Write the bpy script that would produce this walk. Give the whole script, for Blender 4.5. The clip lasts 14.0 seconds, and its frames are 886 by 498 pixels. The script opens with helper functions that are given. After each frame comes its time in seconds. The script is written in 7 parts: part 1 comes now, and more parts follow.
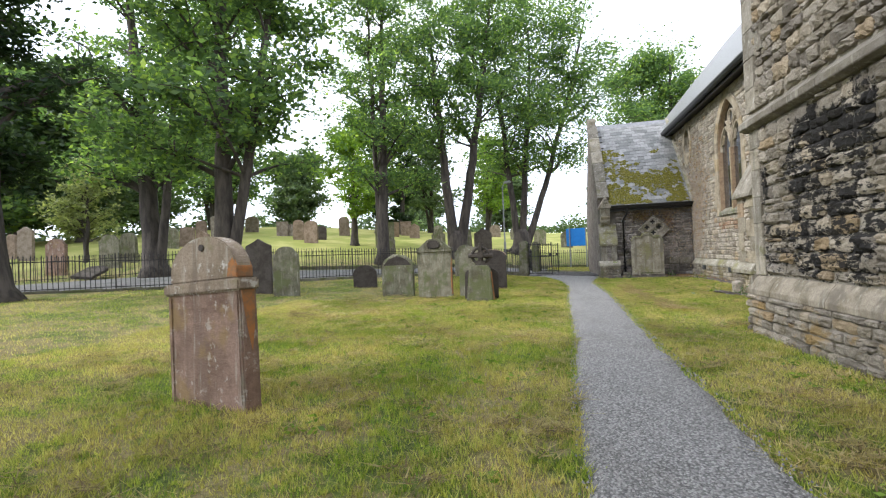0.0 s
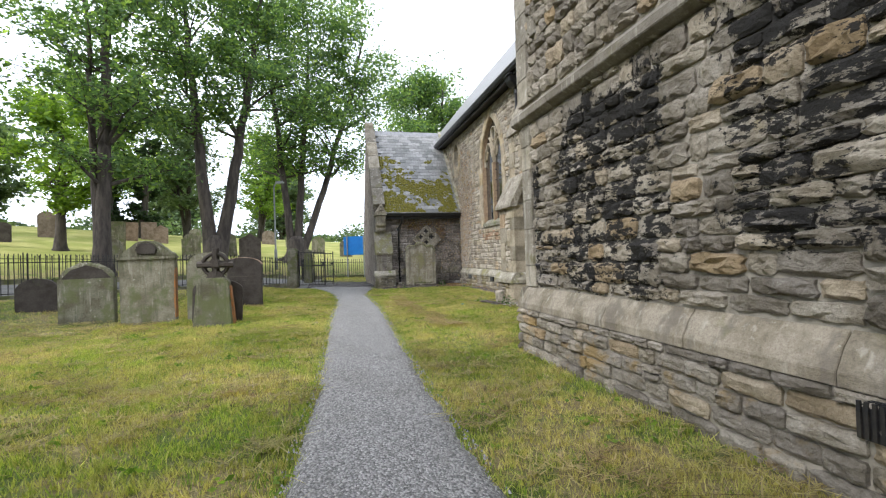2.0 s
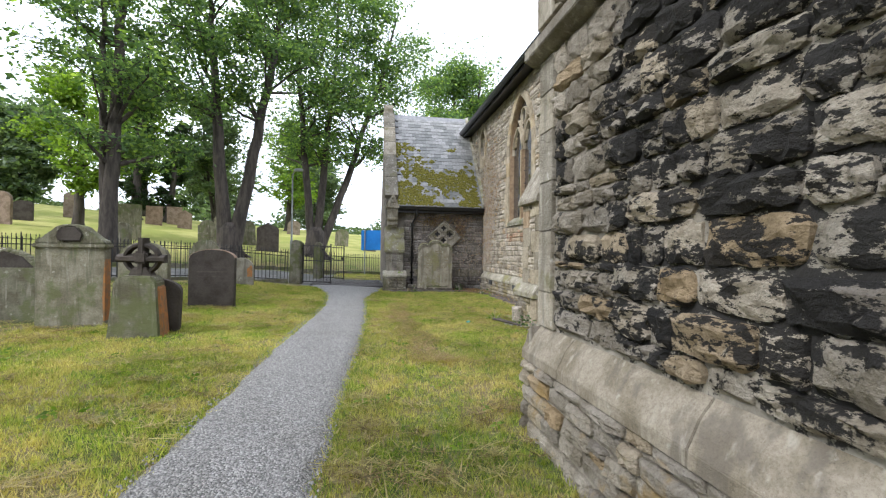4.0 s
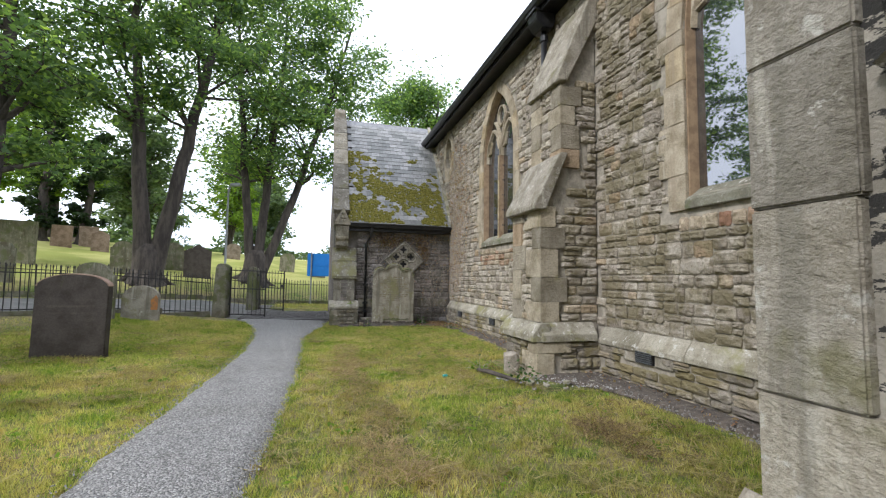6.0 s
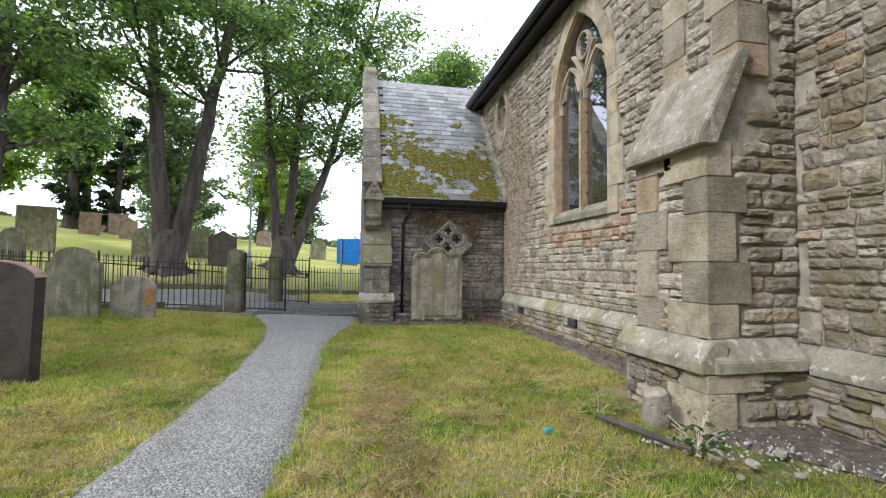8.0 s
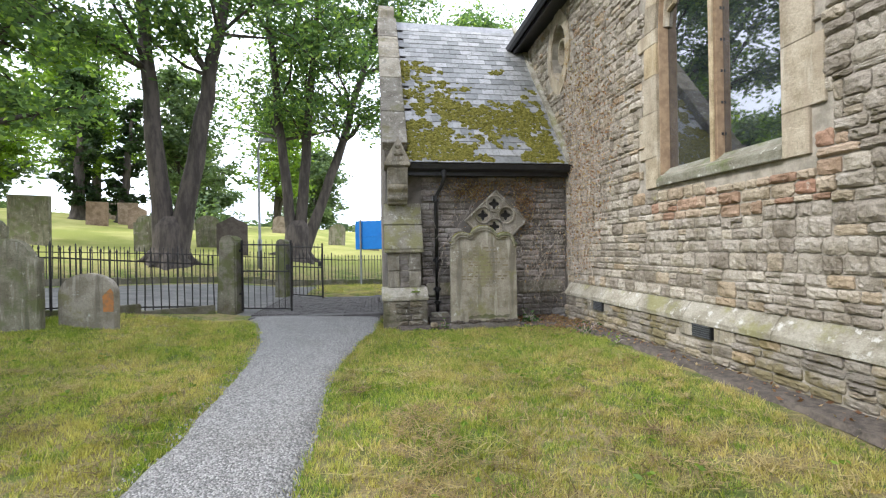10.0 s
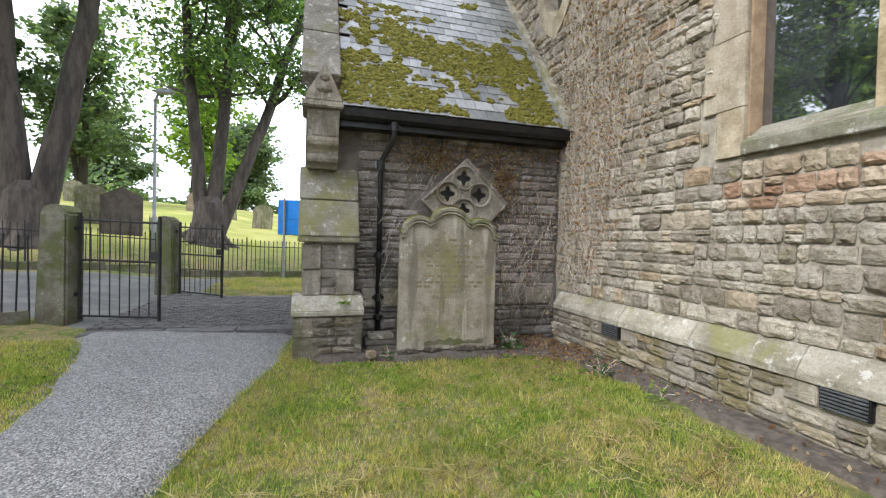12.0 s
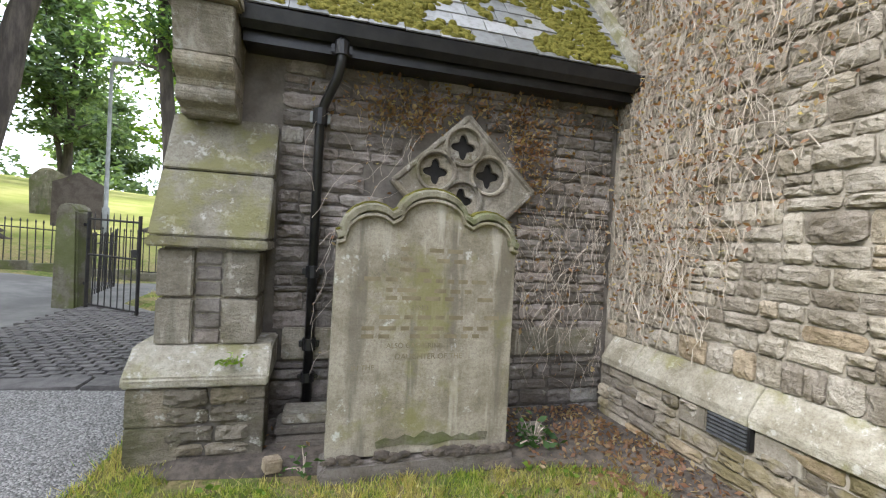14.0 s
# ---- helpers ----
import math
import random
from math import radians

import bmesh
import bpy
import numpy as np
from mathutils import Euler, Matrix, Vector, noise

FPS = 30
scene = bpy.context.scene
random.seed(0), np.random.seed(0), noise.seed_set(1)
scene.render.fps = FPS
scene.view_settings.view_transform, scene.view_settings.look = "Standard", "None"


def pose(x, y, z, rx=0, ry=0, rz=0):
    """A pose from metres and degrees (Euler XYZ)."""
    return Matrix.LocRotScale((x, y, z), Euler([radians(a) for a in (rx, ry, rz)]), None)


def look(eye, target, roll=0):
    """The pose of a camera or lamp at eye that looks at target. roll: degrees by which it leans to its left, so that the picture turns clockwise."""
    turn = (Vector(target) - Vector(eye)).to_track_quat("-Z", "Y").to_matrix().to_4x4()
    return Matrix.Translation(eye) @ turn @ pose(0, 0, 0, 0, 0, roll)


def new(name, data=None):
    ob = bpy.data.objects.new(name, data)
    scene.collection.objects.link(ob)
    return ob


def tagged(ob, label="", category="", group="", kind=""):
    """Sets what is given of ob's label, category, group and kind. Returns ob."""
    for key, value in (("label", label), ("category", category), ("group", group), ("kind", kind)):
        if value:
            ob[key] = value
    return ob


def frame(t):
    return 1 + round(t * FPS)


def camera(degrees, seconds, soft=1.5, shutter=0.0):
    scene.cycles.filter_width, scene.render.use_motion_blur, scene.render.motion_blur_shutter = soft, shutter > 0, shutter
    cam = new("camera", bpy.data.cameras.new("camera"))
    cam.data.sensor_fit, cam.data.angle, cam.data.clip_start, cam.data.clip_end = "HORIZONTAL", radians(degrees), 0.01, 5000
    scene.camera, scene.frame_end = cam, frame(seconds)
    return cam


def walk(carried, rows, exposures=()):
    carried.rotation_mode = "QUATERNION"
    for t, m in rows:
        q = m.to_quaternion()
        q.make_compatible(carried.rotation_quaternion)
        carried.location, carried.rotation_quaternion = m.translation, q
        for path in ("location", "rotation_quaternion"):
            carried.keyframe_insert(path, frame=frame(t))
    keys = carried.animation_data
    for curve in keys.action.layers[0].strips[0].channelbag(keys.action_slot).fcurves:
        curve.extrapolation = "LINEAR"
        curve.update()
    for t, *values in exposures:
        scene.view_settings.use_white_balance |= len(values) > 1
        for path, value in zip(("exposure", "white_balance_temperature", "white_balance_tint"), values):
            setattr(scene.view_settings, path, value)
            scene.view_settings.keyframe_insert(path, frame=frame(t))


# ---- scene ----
cam = camera(90.6, 14.0, 1.2)

PATH = [
    (0, (-5.931, -19.659, 1.307), (-6.381, -17.711, 1.33), -2.5),
    (0.5, (-5.894, -19.123, 1.275), (-6.187, -17.146, 1.356), -2.0),
    (1, (-5.822, -18.558, 1.28), (-5.937, -16.564, 1.37), -1.1),
    (1.5, (-5.705, -18.131, 1.286), (-5.234, -16.187, 1.268), -1.7),
    (2, (-5.458, -17.751, 1.256), (-4.951, -15.817, 1.284), -2.0),
    (2.2, (-5.337, -17.579, 1.268), (-4.914, -15.624, 1.28), 0.2),
    (4.3, (-4.246, -15.413, 1.375), (-3.932, -13.438, 1.395), 1.0),
    (4.5, (-4.214, -15.164, 1.369), (-3.963, -13.181, 1.436), 0.6),
    (5, (-4.136, -14.547, 1.386), (-3.994, -12.553, 1.452), 0.8),
    (5.5, (-4.112, -13.933, 1.368), (-3.674, -11.985, 1.481), 0.4),
    (6, (-4.074, -13.392, 1.356), (-3.525, -11.474, 1.496), 0.7),
    (6.5, (-4.06, -12.755, 1.398), (-3.486, -10.843, 1.505), 0.9),
    (7, (-4.032, -12.127, 1.368), (-3.273, -10.277, 1.366), -0.5),
    (7.5, (-4.005, -11.484, 1.336), (-3.499, -9.55, 1.306), -0.3),
    (8, (-3.903, -10.85, 1.346), (-3.495, -8.894, 1.428), 0.5),
    (8.2, (-3.883, -10.601, 1.335), (-3.454, -8.648, 1.36), 0.7),
    (10.3, (-3.854, -7.939, 1.419), (-3.563, -5.961, 1.413), -0.7),
    (10.5, (-3.858, -7.675, 1.428), (-3.56, -5.698, 1.4), 0.4),
    (11, (-3.873, -6.993, 1.38), (-3.254, -5.092, 1.425), 0.2),
    (11.5, (-3.71, -6.389, 1.341), (-3.037, -4.506, 1.373), 0.5),
    (12, (-3.51, -5.764, 1.415), (-2.935, -3.849, 1.373), 1.4),
    (12.5, (-3.302, -5.11, 1.443), (-2.565, -3.251, 1.391), 0.7),
    (13, (-3.012, -4.523, 1.449), (-2.49, -2.592, 1.439), 2.1),
    (13.5, (-2.784, -3.991, 1.461), (-2.272, -2.058, 1.494), 3.9),
    (14, (-2.621, -3.539, 1.466), (-2.083, -1.613, 1.438), 3.1),
]
walk(cam, [(t, look(eye, target, roll)) for t, eye, target, roll in PATH],
     [(0, 0.44, 5950, 12), (1.5, 0.42, 5950, 12), (5, 0.48, 5900, 12), (6.5, 0.24, 5900, 12), (8, 0.5, 5900, 12), (10.5, 0.8, 5900, 12), (12.5, 0.8, 5950, 12), (14, 1.13, 5950, 12)])

# ---- light ----
SUN_AZ, SUN_EL = 242.8, 39.3
world = bpy.data.worlds.new("sky")
scene.world = world
world.use_nodes = True
wn, wl = world.node_tree.nodes, world.node_tree.links
wn.clear()
w_out, w_bg, w_mix = wn.new("ShaderNodeOutputWorld"), wn.new("ShaderNodeBackground"), wn.new("ShaderNodeMix")
w_sky, w_noise, w_ramp = wn.new("ShaderNodeTexSky"), wn.new("ShaderNodeTexNoise"), wn.new("ShaderNodeValToRGB")
w_sky.sky_type, w_sky.sun_disc = "NISHITA", False
w_sky.sun_elevation, w_sky.sun_rotation = radians(SUN_EL), radians(SUN_AZ)
w_noise.inputs["Scale"].default_value, w_noise.inputs["Detail"].default_value = 2.2, 6
w_ramp.color_ramp.elements[0].position, w_ramp.color_ramp.elements[0].color = 0.3, (15.0, 15.8, 17.5, 1)
w_ramp.color_ramp.elements[1].position, w_ramp.color_ramp.elements[1].color = 0.7, (22.0, 22.2, 22.6, 1)
w_mix.data_type = "RGBA"
w_mix.inputs[0].default_value = 0.88
wl.new(w_noise.outputs[0], w_ramp.inputs[0])
wl.new(w_sky.outputs[0], w_mix.inputs[6])
wl.new(w_ramp.outputs[0], w_mix.inputs[7])
wl.new(w_mix.outputs[2], w_bg.inputs[0])
wl.new(w_bg.outputs[0], w_out.inputs[0])
w_bg.inputs[1].default_value = 0.1
sun = new("sun", bpy.data.lights.new("sun", "SUN"))
sun.data.energy, sun.data.angle, sun.data.color = 3.0, radians(12), (1.0, 0.95, 0.86)
sun.matrix_world = look((-18.5, -9.5, 17), (0, 0, 0))
scene.view_settings.exposure = 0.0

# ---- materials ----


def nodes_of(name):
    m = bpy.data.materials.new(name)
    m.use_nodes = True
    nt = m.node_tree
    return m, nt, nt.nodes["Principled BSDF"]


def mix(nt, fac, a, b, mode="MIX"):
    n = nt.nodes.new("ShaderNodeMix")
    n.data_type, n.blend_type = "RGBA", mode
    for i, v in ((0, fac), (6, a), (7, b)):
        if isinstance(v, bpy.types.NodeSocket):
            nt.links.new(v, n.inputs[i])
        else:
            n.inputs[i].default_value = v if i == 0 else (*v, 1)
    return n.outputs[2]


def calc(nt, op, a, b=0.0, c=0.0):
    n = nt.nodes.new("ShaderNodeMath")
    n.operation = op
    for i, v in enumerate((a, b, c)):
        if isinstance(v, bpy.types.NodeSocket):
            nt.links.new(v, n.inputs[i])
        else:
            n.inputs[i].default_value = v
    return n.outputs[0]


def tex(nt, scale, detail=4.0, rough=0.6, stretch=None):
    g = nt.nodes.new("ShaderNodeNewGeometry")
    n = nt.nodes.new("ShaderNodeTexNoise")
    n.inputs["Scale"].default_value, n.inputs["Detail"].default_value, n.inputs["Roughness"].default_value = scale, detail, rough
    if stretch:
        mp = nt.nodes.new("ShaderNodeMapping")
        mp.inputs["Scale"].default_value = stretch
        nt.links.new(g.outputs["Position"], mp.inputs[0])
        nt.links.new(mp.outputs[0], n.inputs["Vector"])
    else:
        nt.links.new(g.outputs["Position"], n.inputs["Vector"])
    return n.outputs["Fac"]


def step(nt, v, lo, hi):
    n = nt.nodes.new("ShaderNodeMapRange")
    n.interpolation_type = "SMOOTHSTEP"
    nt.links.new(v, n.inputs[0])
    n.inputs[1].default_value, n.inputs[2].default_value = lo, hi
    return n.outputs[0]


def piece_random(nt):
    a, b = nt.nodes.new("ShaderNodeObjectInfo"), nt.nodes.new("ShaderNodeNewGeometry")
    return calc(nt, "FRACT", calc(nt, "ADD", a.outputs["Random"], b.outputs["Random Per Island"]))


def ramp(nt, v, stops):
    n = nt.nodes.new("ShaderNodeValToRGB")
    el = n.color_ramp.elements
    while len(el) < len(stops):
        el.new(0.5)
    for e, (p, c) in zip(el, stops):
        e.position, e.color = p, (*c, 1)
    nt.links.new(v, n.inputs[0])
    return n.outputs[0]


def bump(nt, bsdf, height, strength, distance):
    n = nt.nodes.new("ShaderNodeBump")
    n.inputs["Strength"].default_value, n.inputs["Distance"].default_value = strength, distance
    nt.links.new(height, n.inputs["Height"])
    nt.links.new(n.outputs[0], bsdf.inputs["Normal"])


def xyz(nt):
    g, s = nt.nodes.new("ShaderNodeNewGeometry"), nt.nodes.new("ShaderNodeSeparateXYZ")
    nt.links.new(g.outputs["Position"], s.inputs[0])
    return s.outputs


def sooted(nt, col, patches):
    """Black crust in patches (y, z, half width, half height, cover), with a ragged edge and pale flakes where it has come off."""
    p = xyz(nt)
    edge = calc(nt, "ADD", calc(nt, "MULTIPLY", calc(nt, "SUBTRACT", tex(nt, 2.6, 5, 0.7), 0.5), 1.5), calc(nt, "MULTIPLY", calc(nt, "SUBTRACT", tex(nt, 13, 4, 0.7), 0.5), 0.8))
    flake = calc(nt, "ADD", tex(nt, 7.5, 6, 0.72, (1, 0.75, 1.7)), calc(nt, "MULTIPLY", calc(nt, "SUBTRACT", tex(nt, 30, 4, 0.7, (1, 0.6, 1.6)), 0.5), 0.35))
    flake = calc(nt, "ADD", flake, calc(nt, "MULTIPLY", calc(nt, "SUBTRACT", piece_random(nt), 0.5), 0.1))
    for y, z, hy, hz, cover in patches:
        dy = calc(nt, "ABSOLUTE", calc(nt, "MULTIPLY", calc(nt, "ADD", p[1], -y), 1 / hy))
        dz = calc(nt, "ABSOLUTE", calc(nt, "MULTIPLY", calc(nt, "ADD", p[2], -z), 1 / hz))
        inside = calc(nt, "SUBTRACT", 1.0, step(nt, calc(nt, "ADD", calc(nt, "MAXIMUM", dy, dz), edge), 0.95, 1.03))
        off = calc(nt, "SUBTRACT", flake, calc(nt, "MULTIPLY", step(nt, p[2], z + hz * 0.45, z + hz * 0.85), 0.16))
        crust = calc(nt, "MULTIPLY", inside, calc(nt, "SUBTRACT", 1.0, step(nt, off, cover, cover + 0.035)))
        col = mix(nt, calc(nt, "MULTIPLY", crust, 0.96), col, (0.016, 0.015, 0.014))
    return col


SOOT = ((-14.27, 1.78, 0.72, 0.88, 0.51), (-16.25, 1.98, 0.75, 0.72, 0.475), (-12.86, 1.5, 0.12, 0.75, 0.46), (-13.5, 1.12, 0.55, 0.28, 0.42))


def stone_mat(name, stops, rough=0.9, streak=None, lichen=(0.36, 0.34, 0.28), lichen_amount=0.62, algae=None, soot=(), relief=0.02, grain=30, algae_at=0.56, blotch=(0.62, 0.6, 0.55)):
    """Weathered sandstone: a tone a block, blotches, grain, pale lichen, green algae, and soot in patches (y, z, half width, half height)."""
    m, nt, b = nodes_of(name)
    col = ramp(nt, piece_random(nt), stops)
    col = mix(nt, step(nt, tex(nt, 3.5, 5), 0.38, 0.66), col, mix(nt, 1.0, col, blotch, "MULTIPLY"))
    col = mix(nt, calc(nt, "MULTIPLY", step(nt, tex(nt, grain, 6, 0.75), 0.35, 0.7), 0.55), col, mix(nt, 1.0, col, (0.5, 0.48, 0.45), "MULTIPLY"))
    col = mix(nt, calc(nt, "MULTIPLY", step(nt, tex(nt, grain * 2.6, 3, 0.8), 0.48, 0.72), 0.5), col, mix(nt, 1.0, col, (0.4, 0.38, 0.35), "MULTIPLY"))
    col = mix(nt, calc(nt, "MULTIPLY", step(nt, tex(nt, 9, 6, 0.7), lichen_amount, lichen_amount + 0.08), 0.7), col, lichen)
    if streak:
        col = mix(nt, calc(nt, "MULTIPLY", step(nt, tex(nt, 7, 4, 0.6, (1, 1, 0.09)), 0.52, 0.66), 0.7), col, streak)
        col = mix(nt, calc(nt, "MULTIPLY", step(nt, tex(nt, 11, 4, 0.6, (1, 1, 0.12)), 0.56, 0.7), 0.45), col, (0.46, 0.43, 0.36))
    if algae:
        col = mix(nt, calc(nt, "MULTIPLY", step(nt, tex(nt, 2.3, 5, 0.65), algae_at, algae_at + 0.14), 0.75), col, algae)
    if soot:
        col = sooted(nt, col, soot)
    nt.links.new(col, b.inputs["Base Color"])
    b.inputs["Roughness"].default_value = rough
    b.inputs["Specular IOR Level"].default_value = 0.25
    h = calc(nt, "ADD", calc(nt, "MULTIPLY", tex(nt, 14, 6, 0.7, (1, 1, 1.8)), 1.0), calc(nt, "MULTIPLY", tex(nt, 60, 4, 0.75), 0.4))
    bump(nt, b, h, 1.0, relief)
    return m


def plain_mat(name, c1, c2, scale, rough, relief=0.004, metal=0.0, detail_scale=None, stretch=None, spec=0.4, soot=()):
    m, nt, b = nodes_of(name)
    col = mix(nt, step(nt, tex(nt, scale, 5, 0.65, stretch), 0.35, 0.65), c1, c2)
    r = piece_random(nt)
    col = mix(nt, calc(nt, "MULTIPLY", r, 0.35), col, mix(nt, 1.0, col, (0.6, 0.6, 0.6), "MULTIPLY"))
    if soot:
        col = sooted(nt, col, soot)
    nt.links.new(col, b.inputs["Base Color"])
    b.inputs["Roughness"].default_value, b.inputs["Metallic"].default_value = rough, metal
    b.inputs["Specular IOR Level"].default_value = spec
    bump(nt, b, tex(nt, detail_scale or scale * 6, 5, 0.7, stretch), 0.8, relief)
    return m


def leaf_mat(name, stops, dry=None):
    """Thin leaves that let light through; dry: the colour of parched patches, in the same places as the turf's."""
    m, nt, b = nodes_of(name)
    col = ramp(nt, piece_random(nt), stops)
    if dry:
        col = mix(nt, calc(nt, "MULTIPLY", step(nt, tex(nt, 0.9, 6, 0.72), 0.4, 0.54), 0.9), col, ramp(nt, piece_random(nt), dry))
        col = mix(nt, calc(nt, "MULTIPLY", step(nt, tex(nt, 3.2, 6, 0.78), 0.51, 0.58), 0.75), col, ramp(nt, piece_random(nt), stops))
        col = mix(nt, calc(nt, "MULTIPLY", step(nt, tex(nt, 5.5, 6, 0.8), 0.54, 0.62), 0.85), col, (0.5, 0.38, 0.2))
        col = mix(nt, calc(nt, "MULTIPLY", step(nt, tex(nt, 22, 5, 0.8), 0.5, 0.6), 0.75), col, mix(nt, 1.0, col, (0.45, 0.52, 0.4), "MULTIPLY"))
        col = mix(nt, calc(nt, "MULTIPLY", step(nt, tex(nt, 16, 5, 0.8), 0.56, 0.64), 0.7), col, (0.56, 0.5, 0.2))
    col = mix(nt, step(nt, tex(nt, 0.5, 3), 0.35, 0.65), col, mix(nt, 1.0, col, (0.7, 0.75, 0.6), "MULTIPLY"))
    tr, sh = nt.nodes.new("ShaderNodeBsdfTranslucent"), nt.nodes.new("ShaderNodeMixShader")
    nt.links.new(col, b.inputs["Base Color"])
    nt.links.new(mix(nt, 1.0, col, (1.5, 1.6, 0.7), "MULTIPLY"), tr.inputs[0])
    b.inputs["Roughness"].default_value = 0.5
    b.inputs["Specular IOR Level"].default_value = 0.3
    sh.inputs[0].default_value = 0.56
    nt.links.new(b.outputs[0], sh.inputs[1])
    nt.links.new(tr.outputs[0], sh.inputs[2])
    nt.links.new(sh.outputs[0], nt.nodes["Material Output"].inputs[0])
    return m


GREY_BROWN = [(0.0, (0.31, 0.27, 0.222)), (0.3, (0.41, 0.365, 0.305)), (0.6, (0.465, 0.42, 0.355)), (0.88, (0.52, 0.465, 0.38)), (0.97, (0.43, 0.345, 0.24)), (1.0, (0.4, 0.29, 0.19))]
GREY = [(0.0, (0.22, 0.195, 0.165)), (0.35, (0.34, 0.305, 0.255)), (0.7, (0.43, 0.385, 0.315)), (0.88, (0.47, 0.4, 0.3)), (1.0, (0.4, 0.3, 0.18))]
M_WALL = stone_mat("nave_stone", GREY_BROWN, algae=(0.22, 0.2, 0.08), algae_at=0.63, relief=0.04)
# Nave stone again, browner: damp stains plus the recess's shade in the colour.
M_WALL_DAMP_SHADE = stone_mat("damp_and_shade_wall_stone", GREY_BROWN, algae=(0.16, 0.135, 0.075), algae_at=0.43, relief=0.04)
M_WALL_FOOT = stone_mat("mossy_foot_stone", GREY, relief=0.04, algae=(0.17, 0.14, 0.06), algae_at=0.44)
M_NEAR = stone_mat("sooty_stone", GREY, soot=SOOT, relief=0.05, algae=(0.25, 0.19, 0.075), algae_at=0.64)
M_NEAR_FOOT = stone_mat("ochre_stained_stone", GREY, relief=0.05, algae=(0.3, 0.2, 0.07), algae_at=0.54)
M_NEAR_TRIM = stone_mat("grey_dressed_stone", [(0, (0.2, 0.18, 0.15)), (0.6, (0.28, 0.255, 0.215)), (1, (0.33, 0.285, 0.215))], streak=(0.13, 0.112, 0.09), relief=0.012, grain=40, algae=(0.15, 0.14, 0.07), algae_at=0.6)
M_FOOT_MOSSY = stone_mat("mossy_buttress_foot", [(0, (0.15, 0.132, 0.105)), (0.6, (0.23, 0.205, 0.165)), (1, (0.3, 0.26, 0.2))], relief=0.03, algae=(0.085, 0.085, 0.04), algae_at=0.48, lichen=(0.5, 0.49, 0.45), lichen_amount=0.57)
M_VESTRY = stone_mat("vestry_stone", [(0, (0.18, 0.16, 0.145)), (0.5, (0.25, 0.225, 0.205)), (0.85, (0.3, 0.26, 0.235)), (1, (0.38, 0.355, 0.325))])
M_ASHLAR = stone_mat("ashlar", [(0, (0.22, 0.2, 0.165)), (0.5, (0.32, 0.29, 0.24)), (1, (0.41, 0.365, 0.285))], relief=0.02, grain=32, streak=(0.16, 0.145, 0.115), lichen_amount=0.57, lichen=(0.44, 0.42, 0.37), algae=(0.125, 0.115, 0.05), algae_at=0.55)
M_PALE = stone_mat("pale_dressed_stone", [(0, (0.36, 0.31, 0.235)), (0.6, (0.45, 0.39, 0.295)), (1, (0.46, 0.37, 0.235))], relief=0.012, grain=36, streak=(0.27, 0.22, 0.16), lichen_amount=0.68)
M_QUOIN = stone_mat("tan_corner_stone", [(0, (0.24, 0.215, 0.17)), (0.4, (0.36, 0.315, 0.24)), (0.75, (0.46, 0.4, 0.3)), (1, (0.36, 0.27, 0.18))], relief=0.022, grain=32, algae=(0.17, 0.15, 0.07), algae_at=0.6)
M_SILL = stone_mat("mossy_sill_stone", [(0, (0.17, 0.165, 0.13)), (1, (0.25, 0.24, 0.19))], relief=0.016, grain=40, algae=(0.1, 0.115, 0.04), algae_at=0.5, lichen=(0.5, 0.49, 0.44), lichen_amount=0.58)
M_PLINTH = stone_mat("plinth_stone", [(0, (0.27, 0.25, 0.2)), (0.5, (0.35, 0.325, 0.265)), (1, (0.42, 0.39, 0.32))], relief=0.02, grain=34, lichen=(0.52, 0.5, 0.46), lichen_amount=0.56, algae=(0.19, 0.18, 0.07), algae_at=0.5)
M_RED = stone_mat("red_patch_stone", [(0, (0.3, 0.17, 0.115)), (0.25, (0.36, 0.25, 0.175)), (0.55, (0.4, 0.325, 0.24)), (1, (0.43, 0.37, 0.28))])
M_MORTAR = plain_mat("mortar", (0.34, 0.305, 0.25), (0.2, 0.178, 0.142), 6, 0.95, 0.012)
M_MORTAR_NEAR = plain_mat("sooty_mortar", (0.32, 0.29, 0.24), (0.2, 0.18, 0.145), 6, 0.95, 0.012, soot=SOOT)
M_MORTAR_DARK = plain_mat("dark_mortar", (0.16, 0.14, 0.12), (0.1, 0.088, 0.075), 6, 0.95, 0.01)
M_TOMB_GREEN = stone_mat("mossy_gravestone", streak=(0.085, 0.085, 0.05), stops= [(0, (0.2, 0.19, 0.135)), (1, (0.3, 0.28, 0.21))], relief=0.018, algae=(0.115, 0.13, 0.05), algae_at=0.48, grain=34, lichen=(0.46, 0.45, 0.38), lichen_amount=0.6)
M_TOMB_DARK = stone_mat("dark_gravestone", [(0, (0.075, 0.064, 0.055)), (1, (0.1, 0.085, 0.073))], relief=0.006, algae=(0.07, 0.075, 0.035), algae_at=0.62, grain=40, lichen=(0.16, 0.15, 0.12), lichen_amount=0.68)
M_TOMB_RED = stone_mat("red_sandstone_gravestone", [(0, (0.27, 0.18, 0.14)), (1, (0.34, 0.225, 0.17))], streak=(0.17, 0.115, 0.085), relief=0.012, algae=(0.24, 0.16, 0.07), algae_at=0.52, grain=40, lichen=(0.5, 0.46, 0.4), lichen_amount=0.58)
M_TOMB_TAN = stone_mat("tan_gravestone", streak=(0.12, 0.105, 0.08), stops= [(0, (0.29, 0.262, 0.205)), (1, (0.34, 0.31, 0.25))], relief=0.007, lichen=(0.5, 0.5, 0.46), lichen_amount=0.6, algae=(0.17, 0.16, 0.06), algae_at=0.5, grain=50)
